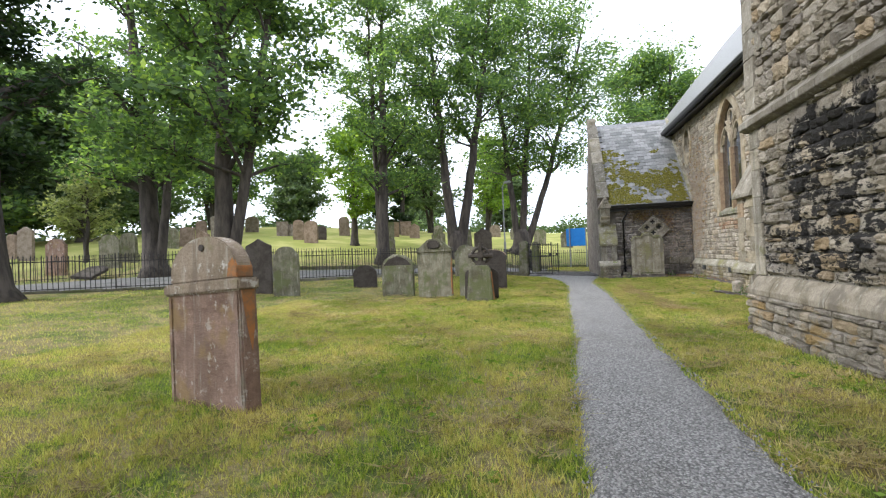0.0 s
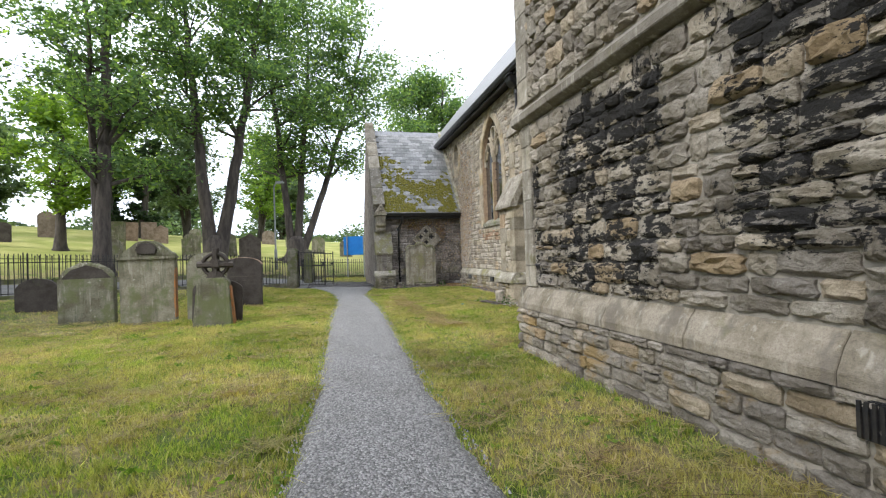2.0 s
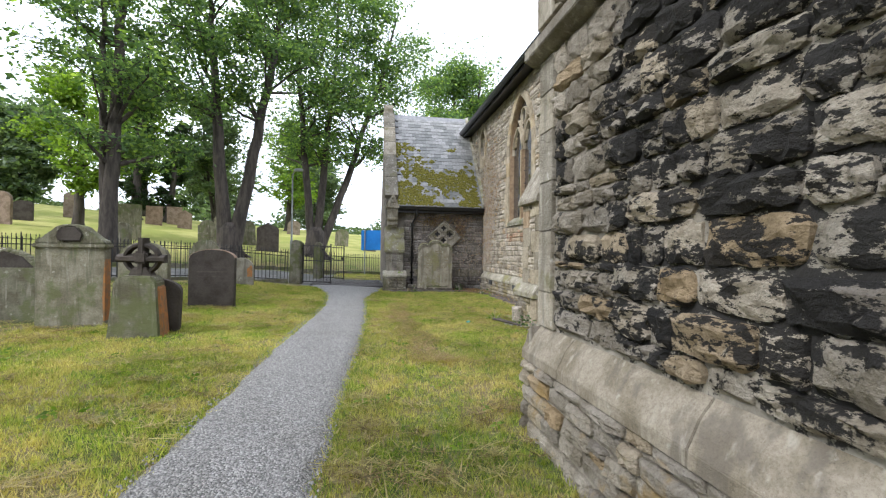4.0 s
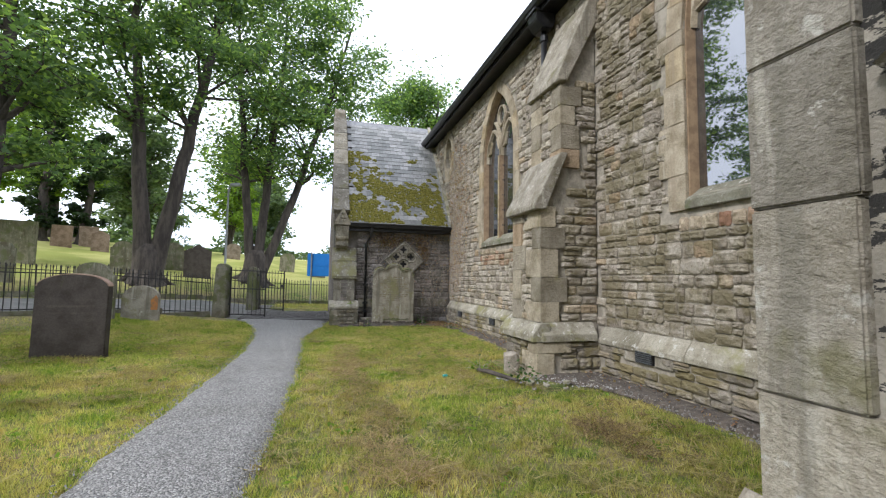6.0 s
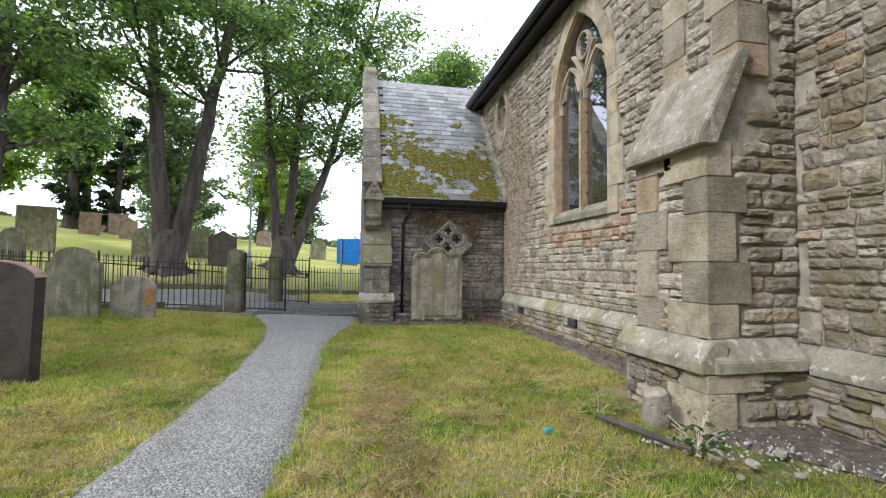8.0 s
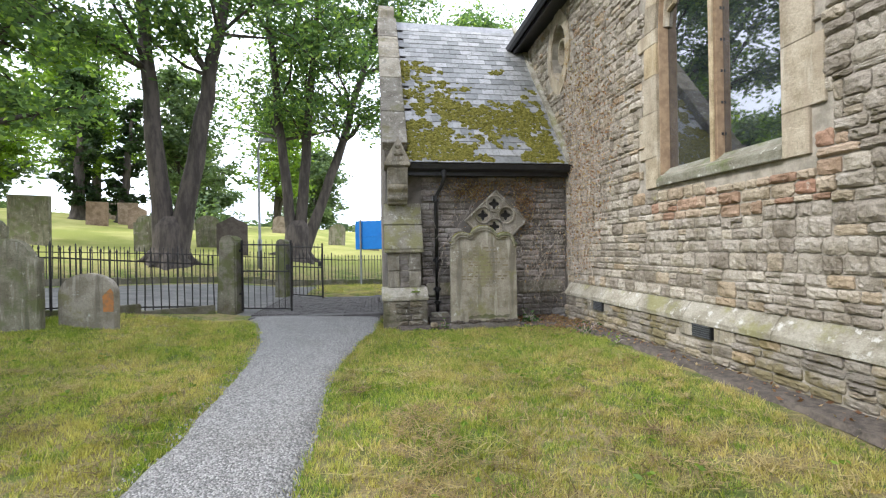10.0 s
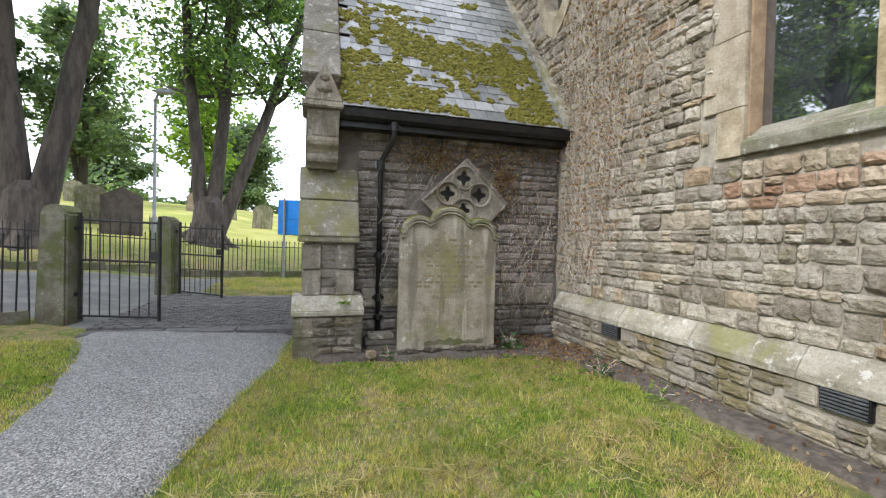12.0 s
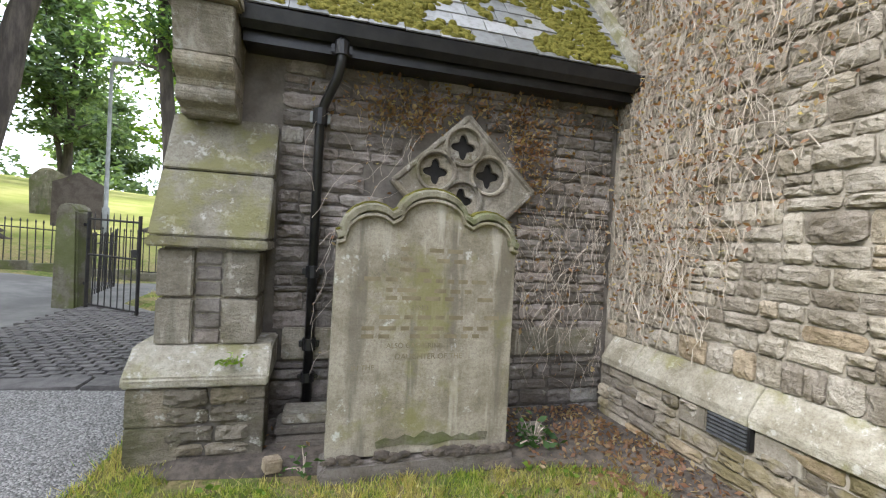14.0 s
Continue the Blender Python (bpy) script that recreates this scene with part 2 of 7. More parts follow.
M_TOMB_PINK = stone_mat("pinkish_gravestone", [(0, (0.31, 0.23, 0.18)), (1, (0.36, 0.27, 0.21))], relief=0.006, grain=30)
M_TOMB_BROWN = stone_mat("brown_lichened_gravestone", [(0, (0.25, 0.195, 0.145)), (1, (0.33, 0.26, 0.19))], streak=(0.15, 0.11, 0.08), relief=0.012, algae=(0.2, 0.17, 0.09), algae_at=0.52, grain=40, lichen=(0.6, 0.57, 0.5), lichen_amount=0.57)
M_TOMB_FAR = stone_mat("pale_gravestone", [(0, (0.3, 0.25, 0.2)), (0.5, (0.34, 0.24, 0.18)), (1, (0.36, 0.33, 0.29))], relief=0.006, grain=30)
M_LICHEN = plain_mat("orange_lichen", (0.42, 0.17, 0.05), (0.24, 0.14, 0.07), 12, 0.95)
M_SLATE = None
M_IRON = plain_mat("black_painted_iron", (0.012, 0.012, 0.013), (0.03, 0.026, 0.023), 14, 0.5, 0.002)
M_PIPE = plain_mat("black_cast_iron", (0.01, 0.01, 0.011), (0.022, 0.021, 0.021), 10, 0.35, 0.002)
M_VENT = plain_mat("dull_vent_metal", (0.05, 0.053, 0.058), (0.09, 0.095, 0.1), 20, 0.5)
M_LEAD = plain_mat("lead", (0.2, 0.2, 0.21), (0.28, 0.28, 0.28), 8, 0.6)
M_BARK = plain_mat("bark", (0.095, 0.079, 0.066), (0.042, 0.035, 0.03), 5, 0.95, 0.05, detail_scale=9, stretch=(1, 1, 0.22))
M_BLUE = plain_mat("blue_paint", (0.01, 0.16, 0.5), (0.012, 0.19, 0.56), 3, 0.45)
M_GALV = plain_mat("grey_metal", (0.2, 0.21, 0.2), (0.27, 0.28, 0.27), 5, 0.5)
M_WOODPOST = stone_mat("gatepost_stone", [(0, (0.15, 0.14, 0.105)), (1, (0.21, 0.195, 0.15))], relief=0.012, algae=(0.08, 0.095, 0.025), algae_at=0.45)
M_FRAME = plain_mat("brown_frame", (0.21, 0.14, 0.085), (0.31, 0.22, 0.135), 9, 0.8)
M_TWIG = plain_mat("dry_vine", (0.55, 0.49, 0.41), (0.36, 0.29, 0.23), 12, 0.95)
M_DEAD = leaf_mat("dead_leaf", [(0, (0.2, 0.1, 0.075)), (0.5, (0.31, 0.17, 0.12)), (1, (0.44, 0.34, 0.24))])
M_LEAF = leaf_mat("tree_leaf", [(0, (0.068, 0.118, 0.064)), (0.5, (0.125, 0.195, 0.092)), (0.85, (0.205, 0.3, 0.105)), (1, (0.35, 0.45, 0.11))])
M_LEAF_BRIGHT = leaf_mat("young_leaf", [(0, (0.1, 0.17, 0.03)), (1, (0.24, 0.34, 0.05))])
# Distant leaves, greyer: haze is put into their colour.
M_LEAF_HAZE = leaf_mat("far_haze_leaf", [(0, (0.07, 0.105, 0.07)), (0.6, (0.12, 0.165, 0.1)), (1, (0.19, 0.24, 0.14))])
M_LEAF_PALE = leaf_mat("silvery_leaf", [(0, (0.2, 0.22, 0.13)), (0.6, (0.3, 0.32, 0.18)), (1, (0.4, 0.41, 0.24))])
M_LEAF_DARK = leaf_mat("yew_leaf", [(0, (0.022, 0.042, 0.024)), (1, (0.055, 0.085, 0.04))])
M_BLADE = leaf_mat("grass_blade", [(0, (0.17, 0.25, 0.045)), (0.45, (0.31, 0.365, 0.075)), (0.85, (0.44, 0.45, 0.12)), (1, (0.6, 0.54, 0.24))], dry=[(0, (0.38, 0.3, 0.14)), (0.6, (0.59, 0.48, 0.24)), (1, (0.7, 0.59, 0.33))])
M_HAY = leaf_mat("brown_hay", [(0, (0.12, 0.08, 0.05)), (0.5, (0.27, 0.19, 0.12)), (1, (0.5, 0.38, 0.24))])
M_TRODDEN = leaf_mat("trodden_grass", [(0, (0.2, 0.14, 0.085)), (0.5, (0.36, 0.26, 0.16)), (1, (0.52, 0.4, 0.25))])
M_STRAW = leaf_mat("cut_grass", [(0, (0.26, 0.2, 0.11)), (0.6, (0.42, 0.34, 0.19)), (1, (0.55, 0.45, 0.27))])
M_PEBBLE = plain_mat("gravel_stone", (0.22, 0.214, 0.203), (0.37, 0.357, 0.335), 30, 0.9)
M_GRIT = plain_mat("dark_grit", (0.12, 0.112, 0.105), (0.24, 0.225, 0.21), 30, 0.9)
M_MOSS = plain_mat("moss", (0.12, 0.115, 0.025), (0.22, 0.195, 0.045), 16, 1.0, 0.02, detail_scale=90, spec=0.05)
M_IVY = leaf_mat("ivy_leaf", [(0, (0.03, 0.07, 0.02)), (1, (0.08, 0.15, 0.05))])


def slate_mat():
    m, nt, b = nodes_of("mossy_slate")
    col = ramp(nt, piece_random(nt), [(0, (0.13, 0.132, 0.125)), (0.5, (0.21, 0.21, 0.2)), (1, (0.31, 0.305, 0.295))])
    col = mix(nt, step(nt, tex(nt, 12, 5, 0.7), 0.45, 0.7), col, mix(nt, 1.0, col, (0.6, 0.58, 0.55), "MULTIPLY"))
    nt.links.new(col, b.inputs["Base Color"])
    b.inputs["Roughness"].default_value = 0.55
    bump(nt, b, tex(nt, 30, 5, 0.7), 0.6, 0.004)
    return m


def turf_mat():
    m, nt, b = nodes_of("turf")
    patch = step(nt, tex(nt, 0.9, 6, 0.72), 0.4, 0.54)
    col = mix(nt, patch, (0.115, 0.15, 0.045), (0.29, 0.235, 0.12))
    col = mix(nt, step(nt, tex(nt, 3.2, 6, 0.75), 0.5, 0.6), col, (0.16, 0.2, 0.05))
    col = mix(nt, calc(nt, "MULTIPLY", step(nt, tex(nt, 5.5, 6, 0.8), 0.55, 0.66), 0.8), col, (0.42, 0.33, 0.18))
    col = mix(nt, calc(nt, "MULTIPLY", step(nt, tex(nt, 4.6, 6, 0.8), 0.58, 0.66), 0.55), col, (0.24, 0.17, 0.095))
    col = mix(nt, calc(nt, "MULTIPLY", step(nt, tex(nt, 60, 4, 0.8), 0.4, 0.7), 0.6), col, mix(nt, 1.0, col, (0.42, 0.45, 0.4), "MULTIPLY"))
    col = mix(nt, calc(nt, "MULTIPLY", step(nt, tex(nt, 22, 5, 0.8), 0.5, 0.6), 0.75), col, mix(nt, 1.0, col, (0.45, 0.52, 0.4), "MULTIPLY"))
    col = mix(nt, calc(nt, "MULTIPLY", step(nt, tex(nt, 16, 5, 0.8), 0.56, 0.64), 0.6), col, (0.5, 0.44, 0.18))
    p = xyz(nt)
    b1 = calc(nt, "ADD", calc(nt, "MULTIPLY", calc(nt, "ADD", p[0], 10.8), -0.54), calc(nt, "MULTIPLY", calc(nt, "ADD", p[1], -8.0), 0.84))
    b2 = calc(nt, "ADD", calc(nt, "MULTIPLY", calc(nt, "ADD", p[0], 10.8), -0.312), calc(nt, "MULTIPLY", calc(nt, "ADD", p[1], -8.0), 0.95))
    beyond = calc(nt, "MAXIMUM", b1, b2)
    # Slope beyond the railings: dry grass, paler with sunshine put into its colour.
    hay = mix(nt, step(nt, tex(nt, 0.35, 5, 0.6), 0.4, 0.65), (0.27, 0.29, 0.08), (0.4, 0.38, 0.14))
    col = mix(nt, step(nt, calc(nt, "ADD", beyond, calc(nt, "MULTIPLY", tex(nt, 0.8, 4), 3.0)), 2.0, 7.0), col, hay)
    nt.links.new(col, b.inputs["Base Color"])
    b.inputs["Roughness"].default_value = 1.0
    b.inputs["Specular IOR Level"].default_value = 0.05
    bump(nt, b, calc(nt, "ADD", tex(nt, 45, 5, 0.8), calc(nt, "MULTIPLY", tex(nt, 7, 4), 1.5)), 0.9, 0.03)
    return m


def gravel_mat():
    m, nt, b = nodes_of("gravel")
    g, v = nt.nodes.new("ShaderNodeNewGeometry"), nt.nodes.new("ShaderNodeTexVoronoi")
    v.inputs["Scale"].default_value = 75
    nt.links.new(g.outputs["Position"], v.inputs["Vector"])
    bw = nt.nodes.new("ShaderNodeRGBToBW")
    nt.links.new(v.outputs["Color"], bw.inputs[0])
    col = ramp(nt, bw.outputs[0], [(0.15, (0.13, 0.127, 0.12)), (0.5, (0.24, 0.233, 0.22)), (0.85, (0.39, 0.377, 0.355))])
    col = mix(nt, step(nt, v.outputs["Distance"], 0.35, 0.75), col, mix(nt, 1.0, col, (0.55, 0.54, 0.54), "MULTIPLY"))
    col = mix(nt, calc(nt, "MULTIPLY", step(nt, tex(nt, 1.3, 5, 0.6), 0.45, 0.7), 0.5), col, mix(nt, 1.0, col, (0.72, 0.7, 0.66), "MULTIPLY"))
    nt.links.new(col, b.inputs["Base Color"])
    b.inputs["Roughness"].default_value = 0.9
    bump(nt, b, calc(nt, "SUBTRACT", 1.0, v.outputs["Distance"]), 1.0, 0.012)
    return m


def glass_mat():
    m, nt, b = nodes_of("leaded_glass")
    col = mix(nt, step(nt, tex(nt, 2, 4), 0.4, 0.6), (0.012, 0.014, 0.016), (0.03, 0.033, 0.037))
    nt.links.new(col, b.inputs["Base Color"])
    b.inputs["Roughness"].default_value = 0.02
    b.inputs["Specular IOR Level"].default_value = 0.9
    b.inputs["IOR"].default_value = 2.3
    bump(nt, b, tex(nt, 2.5, 2), 0.05, 0.01)
    return m


M_SLATE, M_TURF, M_GRAVEL, M_GLASS = slate_mat(), turf_mat(), gravel_mat(), glass_mat()
M_ROAD = plain_mat("worn_asphalt", (0.11, 0.107, 0.101), (0.18, 0.174, 0.163), 1.5, 0.9, 0.008, detail_scale=60)
M_SETTS = plain_mat("dark_setts", (0.075, 0.07, 0.068), (0.13, 0.12, 0.115), 8, 0.85, 0.008)
M_SOIL = plain_mat("soil_and_litter", (0.065, 0.054, 0.045), (0.14, 0.115, 0.092), 14, 1.0, 0.03, detail_scale=50)

# ---- building helpers ----
Z = Vector((0, 0, 1))


def hill(x, y):
    """The height of the ground: a lawn rising to the back, and beyond the far railings a grassy slope."""
    s = min(1.0, max(0.0, (-x - 3) / 4))
    g = 0.1 * s * s * (3 - 2 * s)
    g += 0.04 * min(14, max(0, -x - 9.3)) + 0.035 * min(7.5, max(0, y + 7)) * min(1.0, max(0.0, (-x - 6.9) / 2.0))
    d = max((x + 10.8) * -0.54 + (y - 8) * 0.84, (x + 10.8) * -0.312 + (y - 8) * 0.95)
    if d > 0:
        g += 5.2 * (1 - math.exp(-d / 30)) + 1.2 * math.exp(-((x + 38) ** 2 + (y - 26) ** 2) / 242)
    return g


def mesh_from(name, bm):
    me = bpy.data.meshes.new(name)
    bm.to_mesh(me)
    bm.free()
    return me


def part(name, bm, material, parent=None, label="", smooth=False):
    me = bm if isinstance(bm, bpy.types.Mesh) else mesh_from(name, bm)
    if not me.materials:
        me.materials.append(material)
    if smooth:
        me.shade_smooth()
    ob = new(name, me)
    if parent:
        ob.parent = parent
    if label:
        ob["label"] = label
    return ob


def structure(ob, label, category):
    return tagged(ob, label, category, kind="structure")


def box(bm, x0, x1, y0, y1, z0, z1, bevel=0.0):
    r = bmesh.ops.create_cube(bm, size=1.0)
    for v in r["verts"]:
        v.co = Vector(((x0 + x1) / 2 + v.co.x * (x1 - x0), (y0 + y1) / 2 + v.co.y * (y1 - y0), (z0 + z1) / 2 + v.co.z * (z1 - z0)))
    if bevel:
        es = list({e for v in r["verts"] for e in v.link_edges})
        bmesh.ops.bevel(bm, geom=es, offset=bevel, segments=2, affect="EDGES")
    return bm


def boxed(*a, bevel=0.0):
    return box(bmesh.new(), *a, bevel=bevel)


def prism(profile, axis, a, b, bevel=0.0):
    """A closed profile of (u, v) pushed along x, y or z from a to b. x: (y, z); y: (x, z); z: (x, y)."""
    bm = bmesh.new()
    put = {"x": lambda u, v, w: (w, u, v), "y": lambda u, v, w: (u, w, v), "z": lambda u, v, w: (u, v, w)}[axis]
    lo, hi = [bm.verts.new(put(u, v, a)) for u, v in profile], [bm.verts.new(put(u, v, b)) for u, v in profile]
    n = len(profile)
    bm.faces.new(lo)
    bm.faces.new(hi[::-1])
    for i in range(n):
        bm.faces.new((lo[i], lo[(i + 1) % n], hi[(i + 1) % n], hi[i]))
    bmesh.ops.recalc_face_normals(bm, faces=bm.faces)
    if bevel:
        bmesh.ops.bevel(bm, geom=list(bm.edges), offset=bevel, segments=2, affect="EDGES")
    return bm


def tube(bm, pts, radii, sides=8, cap=True):
    """A tube along a line of points with a radius at each."""
    rings, pts = [], [Vector(p) for p in pts]
    for i, p in enumerate(pts):
        d = (pts[min(i + 1, len(pts) - 1)] - pts[max(i - 1, 0)]).normalized()
        a = d.cross(Vector((0.31, 0.95, 0.05)) if abs(d.z) > 0.5 else Z).normalized()
        b = d.cross(a)
        r = radii[i] if isinstance(radii, (list, tuple)) else radii
        rings.append([bm.verts.new(p + (a * math.cos(k * math.tau / sides) + b * math.sin(k * math.tau / sides)) * r) for k in range(sides)])
    for r0, r1 in zip(rings, rings[1:]):
        for k in range(sides):
            bm.faces.new((r0[k], r0[(k + 1) % sides], r1[(k + 1) % sides], r1[k]))
    if cap:
        bm.faces.new(rings[0][::-1])
        bm.faces.new(rings[-1])
    return bm


def bar(bm, pts, n, width, depth):
    """A square bar along points in a plane with normal n."""
    rings, pts, n = [], [Vector(p) for p in pts], Vector(n)
    for i, p in enumerate(pts):
        d = (pts[min(i + 1, len(pts) - 1)] - pts[max(i - 1, 0)]).normalized()
        s = d.cross(n).normalized() * width / 2
        c = s * 0.45
        rings.append([bm.verts.new(q) for q in (p - s - n * depth / 2, p + s - n * depth / 2, p + s, p + c + n * depth / 2, p - c + n * depth / 2, p - s)])
    for r0, r1 in zip(rings, rings[1:]):
        for k in range(6):
            bm.faces.new((r0[k], r0[(k + 1) % 6], r1[(k + 1) % 6], r1[k]))
    bm.faces.new(rings[0][::-1])
    bm.faces.new(rings[-1])
    return bm


# Rough blocks of stone, one unit wide, deep and high, in several shapes.
rs = random.Random(5)


def rough_block(rough):
    """A stone with a split face: a grid of points broken along level beds, and an uneven outline."""
    nu, nv = 7, 5
    v, f = [], []
    seed = rs.uniform(0, 90)
    for j in range(nv):
        for i in range(nu):
            a, c = i / (nu - 1) - 0.5, j / (nv - 1) - 0.5
            rim = i in (0, nu - 1) or j in (0, nv - 1)
            bed = noise.noise((a * 2.6 + seed, c * 3.2, 0)) * 0.55 + noise.noise((a * 7 + seed, c * 7, 3)) * 0.4
            d = (0.62 if rim else 1.0) + bed * rough * (0.55 if rim else 1.0)
            wa, wc = rs.uniform(-1, 1) * 0.03 * rough, rs.uniform(-1, 1) * 0.05 * rough
            if i in (0, nu - 1):
                wa = rs.uniform(-1, 0.3) * math.copysign(0.05, a) * rough
            if j in (0, nv - 1):
                wc = rs.uniform(-1, 0.4) * math.copysign(0.1, c) * rough
            if i in (0, nu - 1) and j in (0, nv - 1):
                wa -= math.copysign(0.04, a) * rough
                wc -= math.copysign(0.07, c) * rough
            v.append((a + wa, max(0.1, d), c + wc))
    for j in range(nv - 1):
        for i in range(nu - 1):
            k = j * nu + i
            f.append((k, k + 1, k + nu + 1, k + nu))
    ring = list(range(nu)) + [j * nu + nu - 1 for j in range(1, nv)] + [(nv - 1) * nu + i for i in range(nu - 2, -1, -1)] + [j * nu for j in range(nv - 2, 0, -1)]
    back = len(v)
    v += [(v[k][0], 0.0, v[k][2]) for k in ring]
    n = len(ring)
    for i in range(n):
        f.append((ring[(i + 1) % n], ring[i], back + i, back + (i + 1) % n))
    return v, f


BLOCKS = [rough_block(0.75) for _ in range(16)]
ROUGH = [rough_block(1.0) for _ in range(14)]


def courses(length, z0, z1, hmin, hmax, lmin, lmax, rnd, keep=None):
    """Rows of stones on a wall: (u, z, width, height)."""
    out, z = [], z0
    if z1 - z0 > 0.9 and length > 1.4:
        while z < z1 - 0.02:
            band = min(rnd.uniform(0.3, 0.62), z1 - z)
            if z1 - z - band < 0.25:
                band = z1 - z
            u = 0.0
            while u < length - 0.02:
                w = rnd.uniform(0.5, 1.5)
                if length - u - w < 0.4:
                    w = length - u
                out += [(a + u, b, c, d) for a, b, c, d in courses(w, z, z + band, hmin, hmax, lmin, lmax, rnd) if True]
                u += w
            z += band
        return [s for s in out if keep is None or keep(*s)]
    while z < z1 - 0.02:
        h = min(rnd.uniform(hmin, hmax), z1 - z)
        if z1 - z - h < hmin * 0.5:
            h = z1 - z
        u = -rnd.uniform(0, lmin) if length > 1.6 else 0.0
        while u < length:
            w = rnd.uniform(lmin, lmax)
            a, b = max(u, 0), min(u + w, length)
            if length - b < lmin * 0.6:
                b, w = length, length - u + 1
            if b - a > 0.04:
                if h > hmin * 1.25 and w < lmin * 1.6 and rnd.random() < 0.18:
                    out += [((a + b) / 2, z + h * 0.25, b - a, h * 0.5), ((a + b) / 2, z + h * 0.75, b - a, h * 0.5)]
                else:
                    out.append(((a + b) / 2, z + h / 2, b - a, h))
            u += w
        z += h
    return [s for s in out if keep is None or keep(*s)]


def lay(parent, name, stones, start, along, out, material, depth, joint, rnd, near=None, blocks=BLOCKS, label=""):
    """Lays stones on a wall: those that near() picks as pieces of their own, at most 300, the rest as one mesh."""
    start, along, out = Vector(start), Vector(along), Vector(out)
    shared = {}
    vs, fs, made = [], [], 0
    for u, z, w, h in stones:
        k = rnd.randrange(len(blocks))
        d = depth * rnd.uniform(0.65, 1.3)
        m = Matrix((along * (w - joint), out * d, Z * (h - joint))).transposed().to_4x4()
        m.translation = start + along * u + Z * z - out * depth * 0.25
        if rnd.random() < 0.5:
            m = m @ Matrix.Diagonal((-1, 1, -1, 1))
        if made < 300 and (near is None or near(u, z)):
            if k not in shared:
                me = bpy.data.meshes.new(name)
                me.from_pydata(blocks[k][0], [], blocks[k][1])
                me.materials.append(material)
                shared[k] = me
            ob = new(name, shared[k])
            ob.parent = parent
            ob.matrix_basis = m
            made += 1
        else:
            o = len(vs)
            vs += [tuple(m @ Vector(c)) for c in blocks[k][0]]
            fs += [tuple(o + i for i in f) for f in blocks[k][1]]
    if vs:
        me = bpy.data.meshes.new(name + "work")
        me.from_pydata(vs, [], fs)
        me.materials.append(material)
        ob = new(name + "work", me)
        ob.parent = parent
        tagged(ob, label, kind="stuff")


def arch_half(z, hw, spring):
    """Half the width of a pointed arch at a height: two arcs, each struck from the far springing."""
    if z <= spring:
        return hw
    q = 4 * hw * hw - (z - spring) ** 2
    return math.sqrt(q) - hw if q > hw * hw else -1.0


def arch_line(yc, hw, sill, spring, n=10):
    """The outline of a pointed opening in (y, z), from the foot of one jamb to that of the other."""
    a = [(yc - hw, sill), (yc - hw, spring)]
    for i in range(1, n + 1):
        t = math.radians(60) * i / n
        a.append((yc + hw - 2 * hw * math.cos(t), spring + 2 * hw * math.sin(t)))
    return a + [(2 * yc - y, z) for y, z in a[-2::-1]]

# ---- ground, path and lane ----


def spaced(lo, hi, dense_lo, dense_hi, fine, grow=1.22):
    v, s = list(np.arange(dense_lo, dense_hi + 1e-6, fine)), fine
    a = dense_lo
    while a > lo:
        s *= grow
        a -= s
        v.insert(0, a)
    s, b = fine, dense_hi
    while b < hi:
        s *= grow
        b += s
        v.append(b)
    return v


gx, gy = spaced(-900, 900, -40, 2, 0.4), spaced(-900, 900, -26, 45, 0.5)
gv = [(x, y, hill(x, y) + (noise.noise((x * 0.6, y * 0.6, 0)) * 0.035 if -40 < x < 2 and y < 45 else 0)) for y in gy for x in gx]
nx = len(gx)
gf = [(j * nx + i, j * nx + i + 1, (j + 1) * nx + i + 1, (j + 1) * nx + i) for j in range(len(gy) - 1) for i in range(nx - 1)]
me = bpy.data.meshes.new("ground")
me.from_pydata(gv, [], gf)
me.materials.append(M_TURF)
me.shade_smooth()
structure(new("ground", me), "mown churchyard lawn with dry straw-coloured patches", "lawn")

LEFT = [(-5.95, -30), (-5.85, -19), (-5.75, -16), (-5.58, -13.2), (-5.5, -10), (-5.36, -7.5), (-5.27, -5), (-5.36, -3), (-5.55, -1.5), (-5.85, -0.4), (-6.3, 0.8)]
RIGHT = [(-4.9, -30), (-4.78, -19), (-4.66, -16), (-4.58, -13.2), (-4.42, -10), (-4.3, -7.5), (-4.3, -5), (-4.32, -3.4), (-4.15, -2), (-3.85, -0.7), (-3.72, 0.8)]


def edge_at(line, y):
    for (x0, y0), (x1, y1) in zip(line, line[1:]):
        if y0 <= y <= y1:
            return x0 + (x1 - x0) * (y - y0) / (y1 - y0)
    return line[0][0] if y < line[0][1] else line[-1][0]


def strip(name, ys, left, right, lift, across, material):
    v, f = [], []
    for y in ys:
        a, b = left(y), right(y)
        for k in range(across + 1):
            x = a + (b - a) * k / across
            rim = 0.0 if 0 < k < across else -0.05
            v.append((x, y, hill(x, y) + lift + rim + 0.012 * math.sin(math.pi * k / across)))
    for j in range(len(ys) - 1):
        for k in range(across):
            i = j * (across + 1) + k
            f.append((i, i + 1, i + across + 2, i + across + 1))
    me = bpy.data.meshes.new(name)
    me.from_pydata(v, [], f)
    me.materials.append(material)
    me.shade_smooth()
    return new(name, me)


def wob(y, s):
    return noise.noise((y * 1.7, s, 0)) * 0.06 + noise.noise((y * 6, s, 2)) * 0.025


path_ys = list(np.arange(-30, 0.81, 0.1))
structure(strip("path", path_ys, lambda y: edge_at(LEFT, y) + wob(y, 1), lambda y: edge_at(RIGHT, y) + wob(y, 9), 0.045, 12, M_GRAVEL), "grey loose gravel footpath winding through the lawn", "path")
